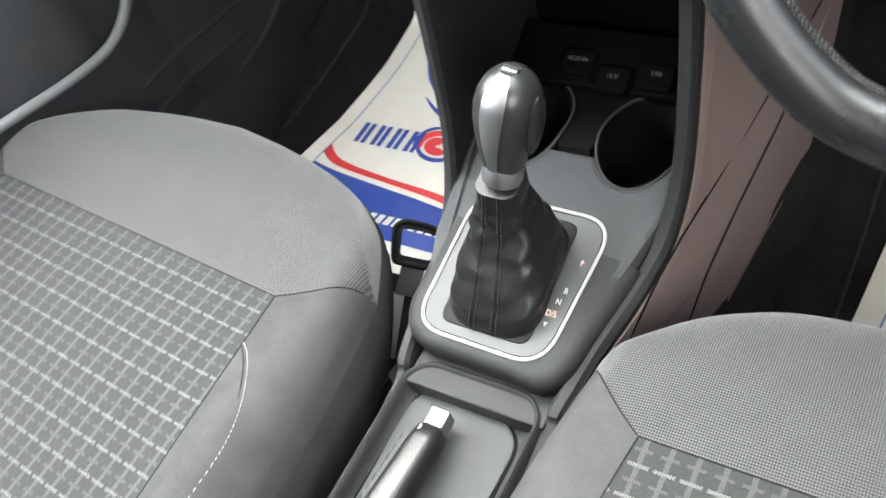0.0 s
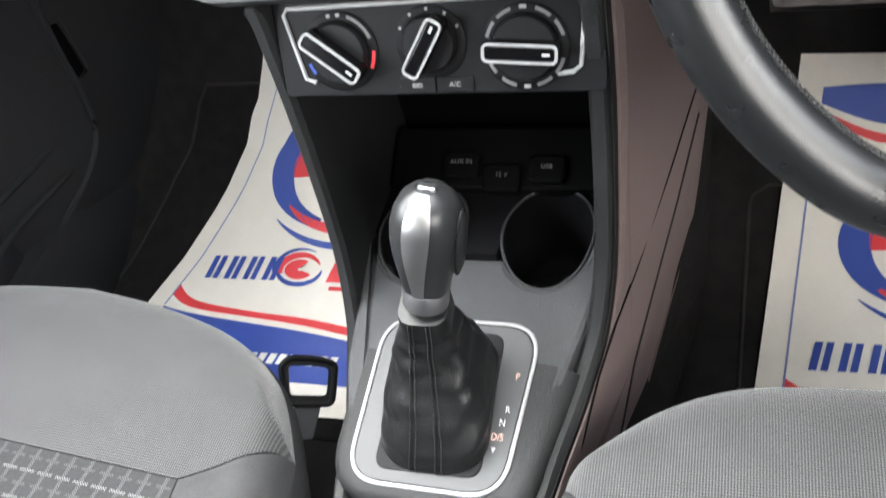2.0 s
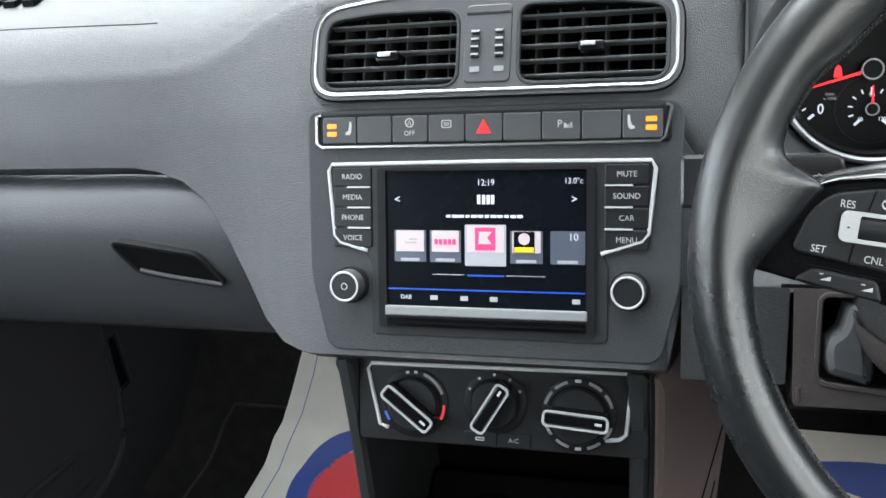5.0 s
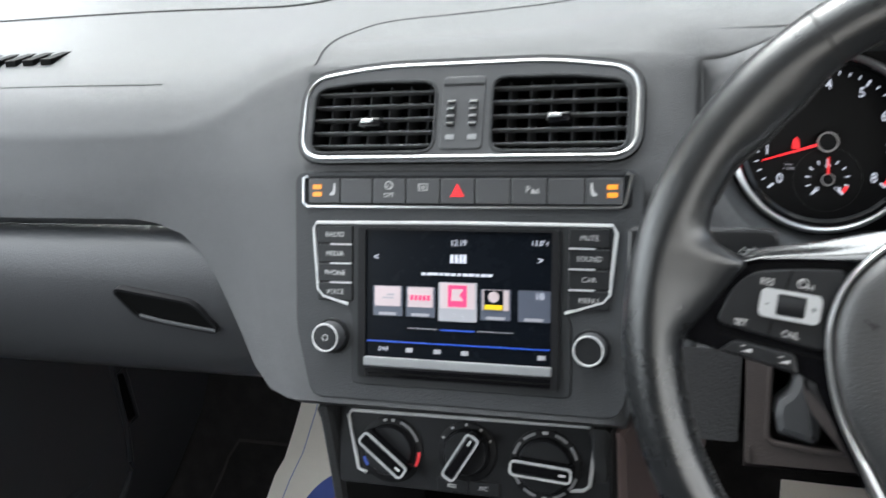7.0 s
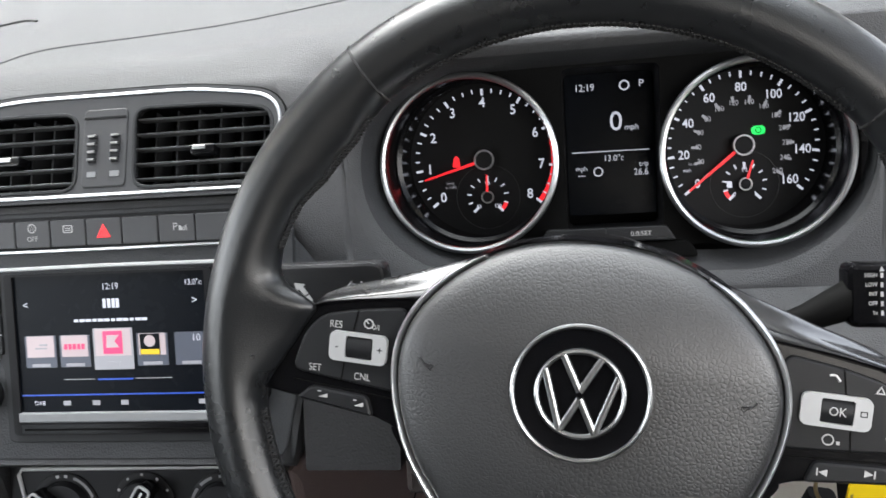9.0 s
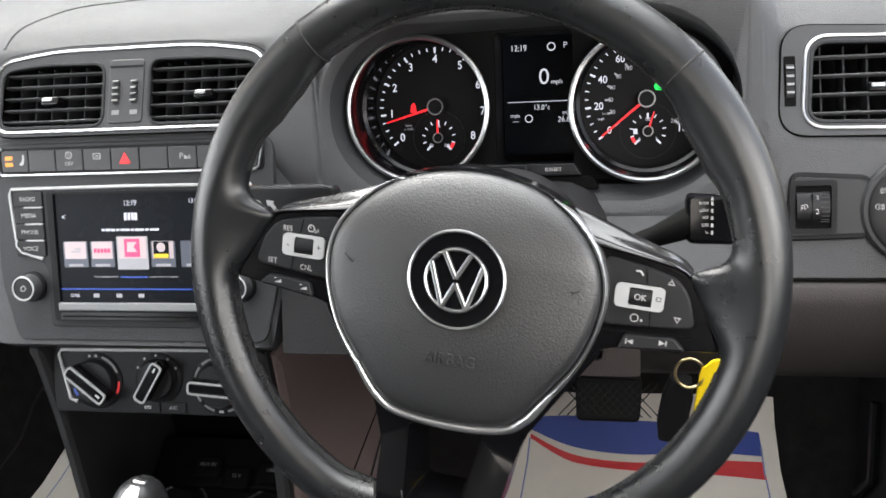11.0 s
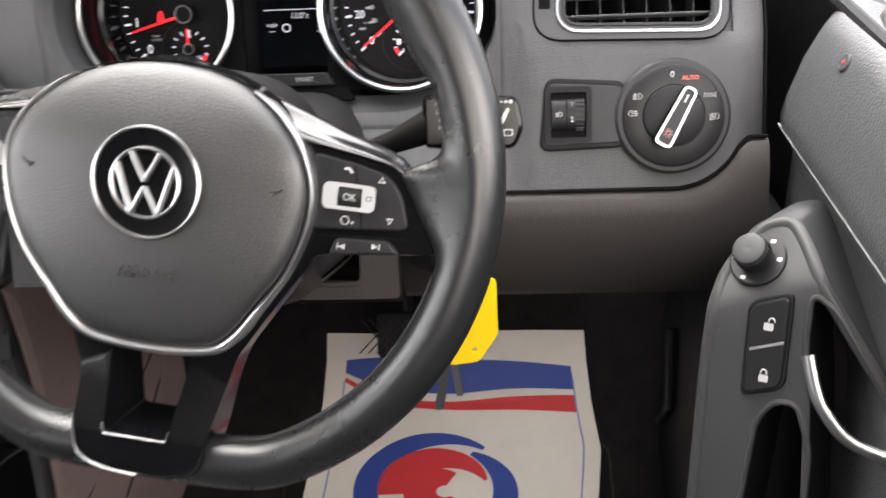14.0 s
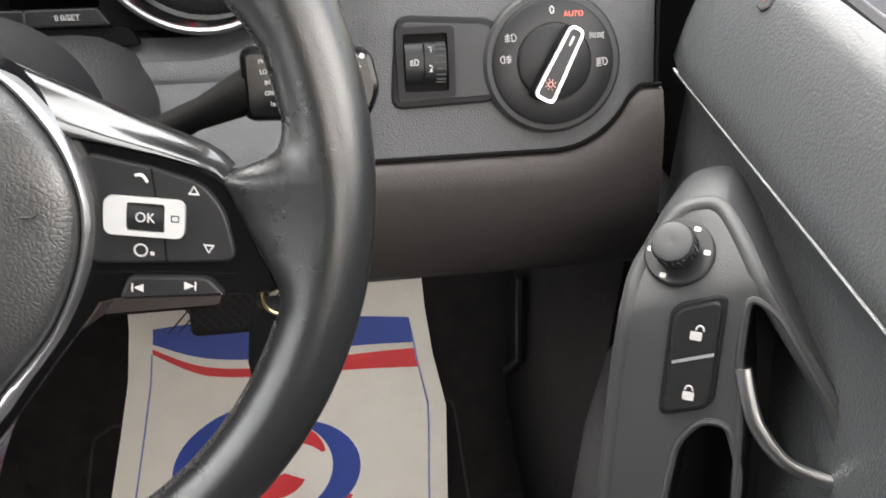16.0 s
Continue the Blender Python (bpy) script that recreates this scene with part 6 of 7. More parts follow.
steps = [(0.03, 0.0002), (0.40, 0.0), (0.64, -0.0018), (0.84, -0.0060), (0.96, -0.0125), (1.0, -0.0300), (0.75, -0.0460)]
edge = [(p[0] + (q[0] - p[0]) * k / 6, p[1] + (q[1] - p[1]) * k / 6) for p, q in zip(chrome_out, chrome_out[1:] + chrome_out[:1]) for k in range(6 if math.dist(p, q) > 0.02 else 1)]
ways = [((q[0] - p[0]) / 0.001, (q[1] - p[1]) / 0.001) for p, q in zip(edge, inset(edge, -0.001))]


def border_width(p, n):
    """The rolled edge widens on the driver's side, where it meets the rail."""
    reach = right_in(-0.175 + 0.956 * p[1]) + 0.009 - p[0]
    return 0.0165 + max(0.0, reach - 0.0165) * ease(min(1.0, max(0.0, n[0]))) + 0.0040 * max(0.0, -n[0])


keep = [i for i in range(len(edge)) if edge[i][1] < 0.052]
first = next(i for i in keep if (i - 1) % len(edge) not in keep)
keep = [(first + k) % len(edge) for k in range(len(keep))]
secs = []
for i in keep:
    (px, py), (nx, ny) = edge[i], ways[i]
    w = border_width((px, py), (nx, ny))
    secs.append([(px + nx * w * k, py + ny * w * k, z) for k, z in steps])
# same plastic as the housing; the turned-down edge's shade is in its colour
part("surround_border", skin(secs, closed=False), BORDER, selector, "rolled edge of the surround, darkened for shade", sharp=60)
gate = printed("gate_plate", (0.033, 0.0345, 0.037), 0.5)
part("gate_plate", prism(inset(chrome_out, 0.002), -0.004, 0.0012, 0.001), gate, selector)
part("lever_track", prism(rounded([(-0.0685, -0.0465), (0.018, -0.0465), (0.0235, 0.070), (-0.0600, 0.070)], 0.012), 0.0, 0.0022, 0.0008), BLACK, selector)
for x, y, body in ((0.0375, 0.0355, "P"), (0.0330, 0.0085, "R"), (0.0300, -0.0020, "N"), (0.0275, -0.0135, "D/S"), (0.0195, -0.0060, "+"), (0.0175, -0.0165, "-")):
    words(body, 0.0078 if body != "+" else 0.0066, LIT_GEAR if body in "PD/S" else GEAR_WHITE, selector, x, y, 0.0018, turn=0, squeeze=0.85)
flat(selector, WHITE, [(0.0235, -0.0215), (0.0275, -0.0215), (0.0255, -0.0255)][::-1], 0.0013)
BOOT_FORM = ((0.0, 0.088, 0.116, -0.0225, 0.0120), (0.007, 0.088, 0.112, -0.0220, 0.0125), (0.016, 0.086, 0.104, -0.0205, 0.015), (0.026, 0.081, 0.092, -0.0195, 0.021), (0.036, 0.073, 0.080, -0.0195, 0.028), (0.045, 0.064, 0.069, -0.0200, 0.034), (0.054, 0.056, 0.059, -0.0200, 0.040), (0.063, 0.049, 0.050, -0.0195, 0.045), (0.072, 0.043, 0.044, -0.0190, 0.0495), (0.080, 0.040, 0.040, -0.0180, 0.0525), (0.090, 0.0385, 0.0385, -0.0165, 0.0550), (0.0985, 0.0365, 0.0365, -0.0152, 0.0565))
secs = []
for z in np.linspace(0, 0.0985, 38):
    w, h, cx, cy = (float(np.interp(z, [r[0] for r in BOOT_FORM], [r[k] for r in BOOT_FORM])) for k in (1, 2, 3, 4))
    free = min(1, z * 30) * (1 if z < 0.075 else 0.25)
    ring = []
    for x, y in rrect(w, h, min(w, h) * 0.33, cx, cy, 12):
        f = noise.noise(Vector((x * 45, y * 45, z * 70))) * 0.0050
        f += (0.5 - 2.2 * abs(noise.noise(Vector((x * 40 + 3, y * 40, z * 75 + 20 * x))))) * 0.0024
        d = Vector((x - cx, y - cy)).normalized()
        ring.append((x + d.x * f * free, y + d.y * f * free, z))
    secs.append(ring)
boot = part("boot", skin(secs), BOOT, selector, "black leather boot with stitched seams", sharp=80)
bm = bmesh.new()
for off in (-0.0150, -0.0100, 0.0060, 0.0110):
    path = []
    for ring in secs:
        w = float(np.interp(ring[0][2], [r[0] for r in BOOT_FORM], [r[1] for r in BOOT_FORM]))
        target = float(np.interp(ring[0][2], [r[0] for r in BOOT_FORM], [r[3] for r in BOOT_FORM])) + off * (0.4 + 0.6 * w / 0.088)
        p = min(ring, key=lambda p: abs(p[0] - target) + 20 * max(0, p[1] - min(q[1] for q in ring) - 0.004))
        path.append(Vector((target, p[1] - 0.0010, p[2])))
    for a, b in zip(path, path[1:]):
        tube([a.lerp(b, 0.1), a.lerp(b, 0.72)], 0.0006, 4, bm=bm)
tagged(part("stitching", bm, THREAD, boot), kind="stuff")
for off in (-0.0125, 0.0085):
    line = []
    for ring in secs:
        w = float(np.interp(ring[0][2], [r[0] for r in BOOT_FORM], [r[1] for r in BOOT_FORM]))
        target = float(np.interp(ring[0][2], [r[0] for r in BOOT_FORM], [r[3] for r in BOOT_FORM])) + off * (0.4 + 0.6 * w / 0.088)
        p = min(ring, key=lambda p: abs(p[0] - target) + 20 * max(0, p[1] - min(q[1] for q in ring) - 0.004))
        line.append((target, p[1] - 0.0001, p[2]))
    part("boot_seam", tube(line, 0.0003, 5), DARK, boot)

A0, A1 = Vector((-0.0125, -0.1470, 0.450)), Vector((0.0045, -0.1300, 0.540))
zax = (A1 - A0).normalized()
xax = (Vector((1, 0, 0)) - zax * zax.x).normalized()
KNOB = GEAR.inverted() @ Matrix((xax, zax.cross(xax), zax)).transposed().to_4x4()
KNOB.translation = GEAR.inverted() @ (A0 + zax * 0.0070)
KNOB = KNOB @ Matrix.Diagonal((0.91, 0.91, 0.85, 1))
PROF = [(0.0, 0.018, 0.017), (0.0049, 0.019, 0.0185), (0.0147, 0.0205, 0.021), (0.0261, 0.0228, 0.0238), (0.0408, 0.0255, 0.0268), (0.0554, 0.0272, 0.0282), (0.0685, 0.0272, 0.028), (0.0799, 0.025, 0.0258), (0.0888, 0.021, 0.0215), (0.0954, 0.015, 0.0155), (0.099, 0.008, 0.0085)]


def knob_ring(z, rx, ry, a0, a1, n, grow=0.0):
    out = []
    for i in range(n):
        a = radians(a0 + (a1 - a0) * i / (n - 1 if a1 - a0 < 359 else n))
        c, s = math.cos(a), math.sin(a)
        out.append(((rx + grow) * math.copysign(abs(c) ** 0.85, c), (ry + grow) * math.copysign(abs(s) ** 0.85, s), z))
    return out


knob = part("knob", skin([knob_ring(z, rx, ry, 0, 360, 40) for z, rx, ry in PROF]), KNOB_GREY, selector, "black leather and silver knob", at=KNOB, sharp=70)
part("silver_band", skin([knob_ring(z, rx, ry, 256 - 110 * z, 276 + 140 * z, 12, 0.0010) for z, rx, ry in PROF]), KNOB_SILVER, knob, "satin silver band", sharp=70)
part("silver_band", skin([knob_ring(z, rx, ry, 69, 111, 12, 0.0012) for z, rx, ry in PROF]), SATIN, knob, sharp=70)
part("release_button", prism(rrect(0.0150, 0.0080, 0.003), 0.0960, 0.1012, 0.0015), CHROME, knob)
part("collar", lathe([(0.0188, -0.017), (0.0184, -0.012), (0.0186, 0.001), (0.0180, 0.002)], 36), STEEL, knob, "dull metal collar")
part("side_oval", skin([[(0.0262 + dz, y * s, 0.052 + z * s) for y, z in circle(0.016, n=28, ry=0.030)] for s, dz in ((1.0, -0.004), (0.96, 0.0005), (0.8, 0.0022), (0.3, 0.0028))]), KNOB_GREY, knob)
part("oval_seam", tube([(0.0258, y, 0.052 + z) for y, z in circle(0.0162, n=28, ry=0.0302)], 0.0009, 6, True), BLACK, knob)
for dx in (-0.0052, 0.0, 0.0052):
    part("knob_mark", prism(rrect(0.0036, 0.0022, 0.0006, dx, 0), 0, 0.0004), WHITE, knob, at=pose(0, -0.0172, 0.0935, 52, 0, 0))

tray = thing("console_tray", label="black open tray behind the gear selector", category="tray")
tub = rounded([(-0.0885, -0.62), (0.0430, -0.62), (0.0460, -0.262), (0.030, -0.244), (-0.072, -0.244), (-0.0905, -0.262)], 0.020, 6)
levels = [(-0.004, 0.272), (0.0, 0.2870), (0.0018, 0.2886), (0.0040, 0.2870), (0.0060, 0.2790), (0.0085, 0.2710), (0.0130, 0.2675), (0.0170, 0.2668)]
rings = [[(x, y, z - 0.010 * max(0.0, -0.30 - y)) for x, y in inset(tub, d)] for d, z in levels]
bm = skin(rings, caps=False)
bm.faces.new([bm.verts.new((x, y, z - 0.0002)) for x, y, z in rings[-1]])
part("tub", bm, BORDER, tray, "dark grained tub", sharp=60)
mat_out = rounded([(-0.074, -0.60), (0.026, -0.60), (0.030, -0.285), (0.014, -0.268), (-0.068, -0.264), (-0.078, -0.280)], 0.012, 5)
part("tray_mat", prism(mat_out, 0.2640, 0.2695, 0.0015), grained("tray_grain", (0.036, 0.0375, 0.039), 0.5, 900, 0.5, pebbles=True), tray, "grey grained rubber mat")
part("mat_groove", tube(lift(inset(mat_out, -0.0014), 0.2670), 0.0012, 6, True), DARK, tray)
brake = thing("handbrake", label="black handbrake lever with a silver button, lowered", category="handbrake")
bar0, bar1 = Vector((-0.0335, -0.3060, 0.290)), Vector((-0.0440, -0.60, 0.306))
secs = []
for s, r in ((0.0, 0.0095), (0.01, 0.0120), (0.05, 0.0135), (0.3, 0.0150), (0.6, 0.0155), (1.0, 0.0150)):
    c = bar0.lerp(bar1, s)
    secs.append([(c.x + x, c.y, c.z + z) for x, z in rrect(r * 2, r * 2.1, r * 0.6, n=4)])
part("grip", skin(secs), BOOT, brake, "black leather grip")
part("release_button", box(-0.0425, -0.0245, -0.306, -0.288, 0.282, 0.298, 0.002), SATIN, brake, "silver push button")
bm = bmesh.new()
for k in range(26):
    for dx in (-0.004, 0.004):
        c = bar0.lerp(bar1, 0.06 + k * 0.034)
        tube([(c.x + dx - 0.012, c.y, c.z + 0.0130), (c.x + dx - 0.012, c.y - 0.006, c.z + 0.0132)], 0.0006, 4, bm=bm)
tagged(part("stitching", bm, THREAD, brake), kind="stuff")
part("grip_seam", tube([(bar0.x - 0.006, bar0.y - 0.004, bar0.z + 0.0125), (bar1.x - 0.006, bar1.y, bar1.z + 0.0158)], 0.0010, 6), SATIN, brake)


# ---- seats ----
def seat(ox, oy, yaw, top, hw, corner, side_end, bow, label):
    """A cushion: woven front, plain side bolsters and a chequered middle.
    corner: the middle panel's front corner, side_end: where the front seam meets the side, bow: the front edge's curve,
    all as distances from the centre line and back from the front."""
    cx = front = 0.0
    st = thing("front_car_seat", pose(ox, oy, 0, 0, 0, yaw), label=label, category="car seat", group="front seats")
    long, ua = 0.62, 0.5
    edge = [Vector((x, k)) for x, k, _ in smooth([(x, k, 0) for x, k in bow] + [(*side_end, 0)], 8)]
    run = [0.0]
    for p, q in zip(edge, edge[1:]):
        run.append(run[-1] + (q - p).length)

    def rim_at(a):
        d = a * run[-1]
        return Vector((float(np.interp(d, run, [p.x for p in edge])), float(np.interp(d, run, [p.y for p in edge]))))

    def seam_at(a):
        if a < ua:
            return Vector((corner[0] * a / ua, corner[1]))
        f = (a - ua) / (1 - ua)
        return Vector((corner[0] + (side_end[0] - corner[0]) * f, corner[1] + (side_end[1] - corner[1]) * (f * 0.75 + 0.25 * f * f)))

    def surf(u, v, off=0.0):
        """v from -1 at the front edge over 0 at the seam to 1 at the back."""
        a = abs(u)
        s = seam_at(a)
        t = max(0.0, (a - 0.80) / 0.20)
        side = 0.042 * (1 - math.sqrt(max(0.0, 1 - t * t)))
        if v < 0:
            r = rim_at(a)
            p = s.lerp(r, -v)
            q = max(0.0, (-v - 0.60) / 0.40)
            drop = 0.042 * (1 - math.sqrt(max(0.0, 1 - q * q)))
            drop = max(drop, side)
            z = 0.006 * math.sin(math.pi * -v) * (1 - a**3)
        else:
            wide, w = corner[0] * 1.12, 1 - (1 - v) ** (2.5 + max(0.0, a - ua))
            p = Vector((s.x + ((wide * a / ua if a < ua else wide + (hw - wide) * (a - ua) / (1 - ua)) - s.x) * w, s.y + (long - s.y) * v))
            drop = side
            z = -0.022 * v + 0.005 * math.sin(math.pi * min(1, v * 2)) * (1 - a**2) + 0.022 * math.sin(math.pi * min(1.0, max(0.0, (a - 0.42) / 0.55))) ** 2 * min(1.0, v / 0.5)
        return (cx + math.copysign(p.x, u), front - p.y, top - drop + z + off)

    def patch(u0, u1, v0, v1, nu, nv, off=0.0):
        return skin([[surf(u0 + (u1 - u0) * i / nu, v0 + (v1 - v0) * j / nv, off) for i in range(nu + 1)] for j in range(nv + 1)], closed=False)

    part("front_panel", patch(-1, 1, -1, 0, 56, 20), CLOTH, st, "woven grey cloth")
    for s in (-1, 1):
        part("bolster", patch(s * ua, s, 0, 1.0, 22, 22), CLOTH_PLAIN, st, "plain grey cloth bolster")
    part("middle_panel", patch(-ua, ua, 0, 1.0, 20, 20), CHECK, st, "chequered grey cloth")
    rim = [surf(-1, 1 - j / 22) for j in range(22)] + [surf(-1 + 2 * i / 56, -1) for i in range(57)] + [surf(1, j / 22) for j in range(1, 23)]
    base = [(cx + (x - cx) * 0.95, y - 0.03 * (y > front - 0.2), 0.17) for x, y, z in rim]
    rings = []
    for k in range(9):
        f = k / 8
        swell = math.sin(math.pi * f ** 0.7)
        rings.append([(a[0] + (b[0] - a[0]) * f + (a[0] - cx) * 0.006 * swell, a[1] + (b[1] - a[1]) * f + 0.012 * swell, a[2] + (b[2] - a[2]) * f) for a, b in zip(rim, base)])
    part("skirt", skin(rings, closed=False), CLOTH_PLAIN, st, "plain grey cloth side", sharp=80)
    part("seat_frame", box(cx - hw * 0.86, cx + hw * 0.86, front - long, front - 0.16, 0.10, 0.20), BLACK, st)
    for s in (-1, 1):
        part("runner", box(cx + s * hw * 0.70 - 0.015, cx + s * hw * 0.70 + 0.015, front - long, front - 0.10, 0.036, 0.10), STEEL, st)
        part("seam", tube([surf(s * (i / 30), 0, 0.0002) for i in range(30)], 0.0007, 6), BLACK, st)
        part("seam", tube([surf(s * ua, j / 20, 0.0002) for j in range(21)], 0.0007, 6), BLACK, st)
        bm = bmesh.new()
        line = []
        for j in range(121):
            f = min(1.0, j / 60)
            line.append(surf(s * (ua + 0.004 + 0.30 * math.sin(f * math.pi / 2)), 0.125 + 0.27 * f ** 1.25 + (0.5 * (j - 60) / 60 if j > 60 else 0), 0.0005))
        for a, b in list(zip(line, line[1:]))[::2]:
            tube([a, b], 0.0004, 4, bm=bm)
        tagged(part("stitching", bm, PALE_THREAD, st, "pale topstitching"), kind="stuff")
        part("seam", tube([(p[0] - s * 0.0035, p[1] - 0.002, p[2] - 0.0002) for p in line], 0.0006, 6), BLACK, st)
    return st


seat(-0.420, -0.052, -5.0, 0.342, 0.330, (0.222, 0.190), (0.290, 0.140), [(0.0, 0.0), (0.08, 0.008), (0.15, 0.022), (0.197, 0.040), (0.248, 0.077)], "passenger's grey cloth seat with a chequered middle")
seat(0.345, -0.116, 0.0, 0.358, 0.296, (0.203, 0.166), (0.262, 0.112), [(0.0, 0.0), (0.08, 0.002), (0.14, 0.010), (0.190, 0.033), (0.226, 0.066)], "driver's grey cloth seat with a chequered middle")

LOOP = Matrix(((0.916, -0.102, 0.388, -0.247), (0.307, 0.801, -0.513, -0.041), (-0.258, 0.589, 0.765, 0.153), (0, 0, 0, 1)))
LOOP = LOOP @ pose(0.003, -0.002, 0) @ Matrix.Scale(1.12, 4)
loop = thing("pull_lever", LOOP, "black looped pull lever on a steel stem beside the seat", "lever")
ring_out, ring_in = rounded([(-0.026, -0.024), (0.025, -0.026), (0.030, 0.018), (0.010, 0.025), (-0.018, 0.027), (-0.030, 0.018)], 0.009), rounded([(-0.019, -0.013), (0.017, -0.015), (0.020, 0.012), (0.004, 0.015), (-0.020, 0.016)], 0.005)
part("loop", plate(ring_out, [ring_in], -0.007, 0.005), BLACK, loop)
part("loop_edge", tube(lift(inset(ring_out, 0.003), 0.005), 0.003, 8, True), BLACK, loop)
part("neck", prism(rounded([(-0.017, -0.056), (0.003, -0.056), (0.012, -0.022), (-0.014, -0.022)], 0.003), -0.005, 0.003, 0.001), VENT, loop, "dark grey neck")
part("stem", box(-0.018, -0.007, -0.125, -0.054, -0.004, -0.002), STEEL, loop)
rail = thing("seat_rail", label="black seat rail with a bolt beside the console", category="seat rail")
part("rail", box(-0.150, -0.130, -0.55, -0.12, 0.036, 0.13), BLACK, rail)
part("bolt", lathe([(0.009, 0.0), (0.009, 0.006), (0.006, 0.008), (0.0, 0.008)], 12), STEEL, rail, at=pose(-0.142, -0.245, 0.13))
part("bracket", box(-0.148, -0.134, -0.24, -0.19, 0.12, 0.19), STEEL, rail)


# ---- carpet mats under the paper ones ----
def carpet_mat(left, right, y0, y1, label):
    cm = thing("carpet_mat", label=label, category="floor mat", group="carpet mats")
    rows = []
    for y in np.linspace(y0, y1, 40):
        a, b = left(y), right(y)
        draw = 0.022 * (1 - math.sqrt(max(0.0, 1 - max(0.0, (y - y1 + 0.022) / 0.022) ** 2)))
        rows.append((a + draw, b - draw, y))
    top = [[(a + (b - a) * i / 8, y, floor_z(y) + 0.0022) for i in range(9)] for a, b, y in rows]
    low = [[(p[0], p[1], p[2] - 0.006) for p in row] for row in top]
    part("mat_body", skin([t + u[::-1] for t, u in zip(top, low)]), MAT_PILE, cm, "dark pile", sharp=60)
    rim = [r[0] for r in top] + top[-1][1:-1] + [r[-1] for r in top[::-1]]
    part("binding", tube([(x, y, z - 0.0012) for x, y, z in rim], 0.0026, 8), BINDING, cm, "sewn edge binding")


carpet_mat(lambda y: float(np.interp(y, (-0.1, 0.1, 0.2, 0.3), (0.205, 0.209, 0.212, 0.215))), lambda y: 0.672, -0.12, 0.318, "black driver's carpet mat with a bound edge, under paper")
carpet_mat(lambda y: float(np.interp(y, (0.0, 0.135, 0.214, 0.316, 0.392), (-0.690, -0.668, -0.639, -0.607, -0.570))), lambda y: -0.150, -0.05, 0.412, "black passenger's carpet mat with a bound edge, under paper")

# ---- paper floor mats ----
def mat(ox, oy, ex, left, right, label):
    """A printed paper mat lying on the carpet; ox, oy shift the print."""
    mt = thing("floor_mat", label=label, category="floor mat", group="paper floor mats")

    def drape(x, y, h):
        return (x, y, floor_z(y) + 0.0085 + h + 0.0015 * math.sin(x * 19 + y * 9))

    yy = np.linspace(-0.10 + oy, 0.425 + (0.035 if ox < 0 else -0.008), 90)
    top = [[drape(left(y) + (right(y) - left(y)) * i / 16, y, 0) for i in range(17)] for y in yy]
    low = [[(p[0], p[1], p[2] - 0.0014) for p in row] for row in top]
    part("sheet", skin([t + b[::-1] for t, b in zip(top, low)]), PAPER, mt, "cream paper sheet", sharp=60)

    def ribbon(name, a, b, material, m=12, h=0.0014, fit=False):
        """Ink between two curves of like count; fit: across the sheet from margin to margin."""
        if fit:
            def across(x, y):
                lo, hi = left(y + oy) + 0.028, right(y + oy) - 0.022
                return lo + (hi - lo) * (x - 0.255) / 0.375 - ox
            a, b = [(across(x, y), y) for x, y in a], [(across(x, y), y) for x, y in b]
        rows = []
        for (ax, ay), (bx, by) in zip(a, b):
            rows.append([drape(ax + (bx - ax) * k / m + ox, ay + (by - ay) * k / m + oy, h) for k in range(m + 1)])
        return part(name, skin(rows, closed=False), material, mt, sharp=80)

    def shift(c):
        return [(p[0], p[1]) for p in smooth([(x, y, 0) for x, y in c], 6)]

    ribbon("blue_band", shift([(.257, .400), (.33, .402), (.43, .400), (.53, .397), (.628, .392)]), shift([(.257, .388), (.33, .374), (.43, .369), (.53, .372), (.630, .371)]), INK_BLUE, fit=True)
    ribbon("red_band", shift([(.257, .384), (.33, .367), (.43, .362), (.53, .365), (.630, .366)]), shift([(.257, .380), (.33, .360), (.43, .352), (.53, .350), (.630, .346)]), INK_RED, fit=True)
    for x in (0.255, 0.6275):
        seq = np.linspace(0.38, 0.05, 14)
        ribbon("border_line", [(x, y) for y in seq], [(x + 0.0025, y) for y in seq], INK_LINE, 1, fit=True)

    def arc(cx, cy, r0, r1, a0, a1, material, name, sx=1.0, taper=(1.0, 1.0), n=28):
        a, b = [], []
        for i in range(n + 1):
            t = i / n
            g = radians(a0 + (a1 - a0) * t)
            w = (r1 - r0) / 2 * (taper[0] * (1 - t) ** 2 + 1 * 2 * t * (1 - t) * 1.4 + taper[1] * t**2)
            mid = (r0 + r1) / 2
            a.append((cx + sx * (mid - w) * math.cos(g), cy + (mid - w) * math.sin(g)))
            b.append((cx + sx * (mid + w) * math.cos(g), cy + (mid + w) * math.sin(g)))
        ribbon(name, a, b, material, 3)

    # large round emblem
    C = (0.435 + ex, 0.243)
    arc(*C, 0.058, 0.086, 55, 250, INK_BLUE, "emblem_arc", 1.45, (0.15, 0.5))
    arc(*C, 0.030, 0.062, 20, 185, INK_RED, "emblem_arc", 1.45, (0.1, 0.9))
    arc(*C, 0.004, 0.036, 60, 330, INK_RED, "emblem_arc", 1.45, (0.6, 0.6))
    arc(*C, 0.046, 0.074, -75, 62, INK_BLUE, "emblem_arc", 1.5, (0.3, 0.2))
    arc(*C, 0.066, 0.084, 215, 330, INK_RED, "emblem_arc", 1.4, (0.1, 0.3))
    arc(*C, 0.092, 0.104, 220, 320, INK_BLUE, "emblem_arc", 1.35, (0.1, 0.2))
    # the maker's name as slanted blocks, with the small emblem between
    for k in range(4):
        x = 0.284 + 0.030 * k
        w = 0.020
        ribbon("name_block", [(x - 0.004, .094), (x + 0.004, .128)], [(x - 0.004 + w * 0.42, .094), (x + 0.004 + w * 0.42, .128)], INK_BLUE, 1)
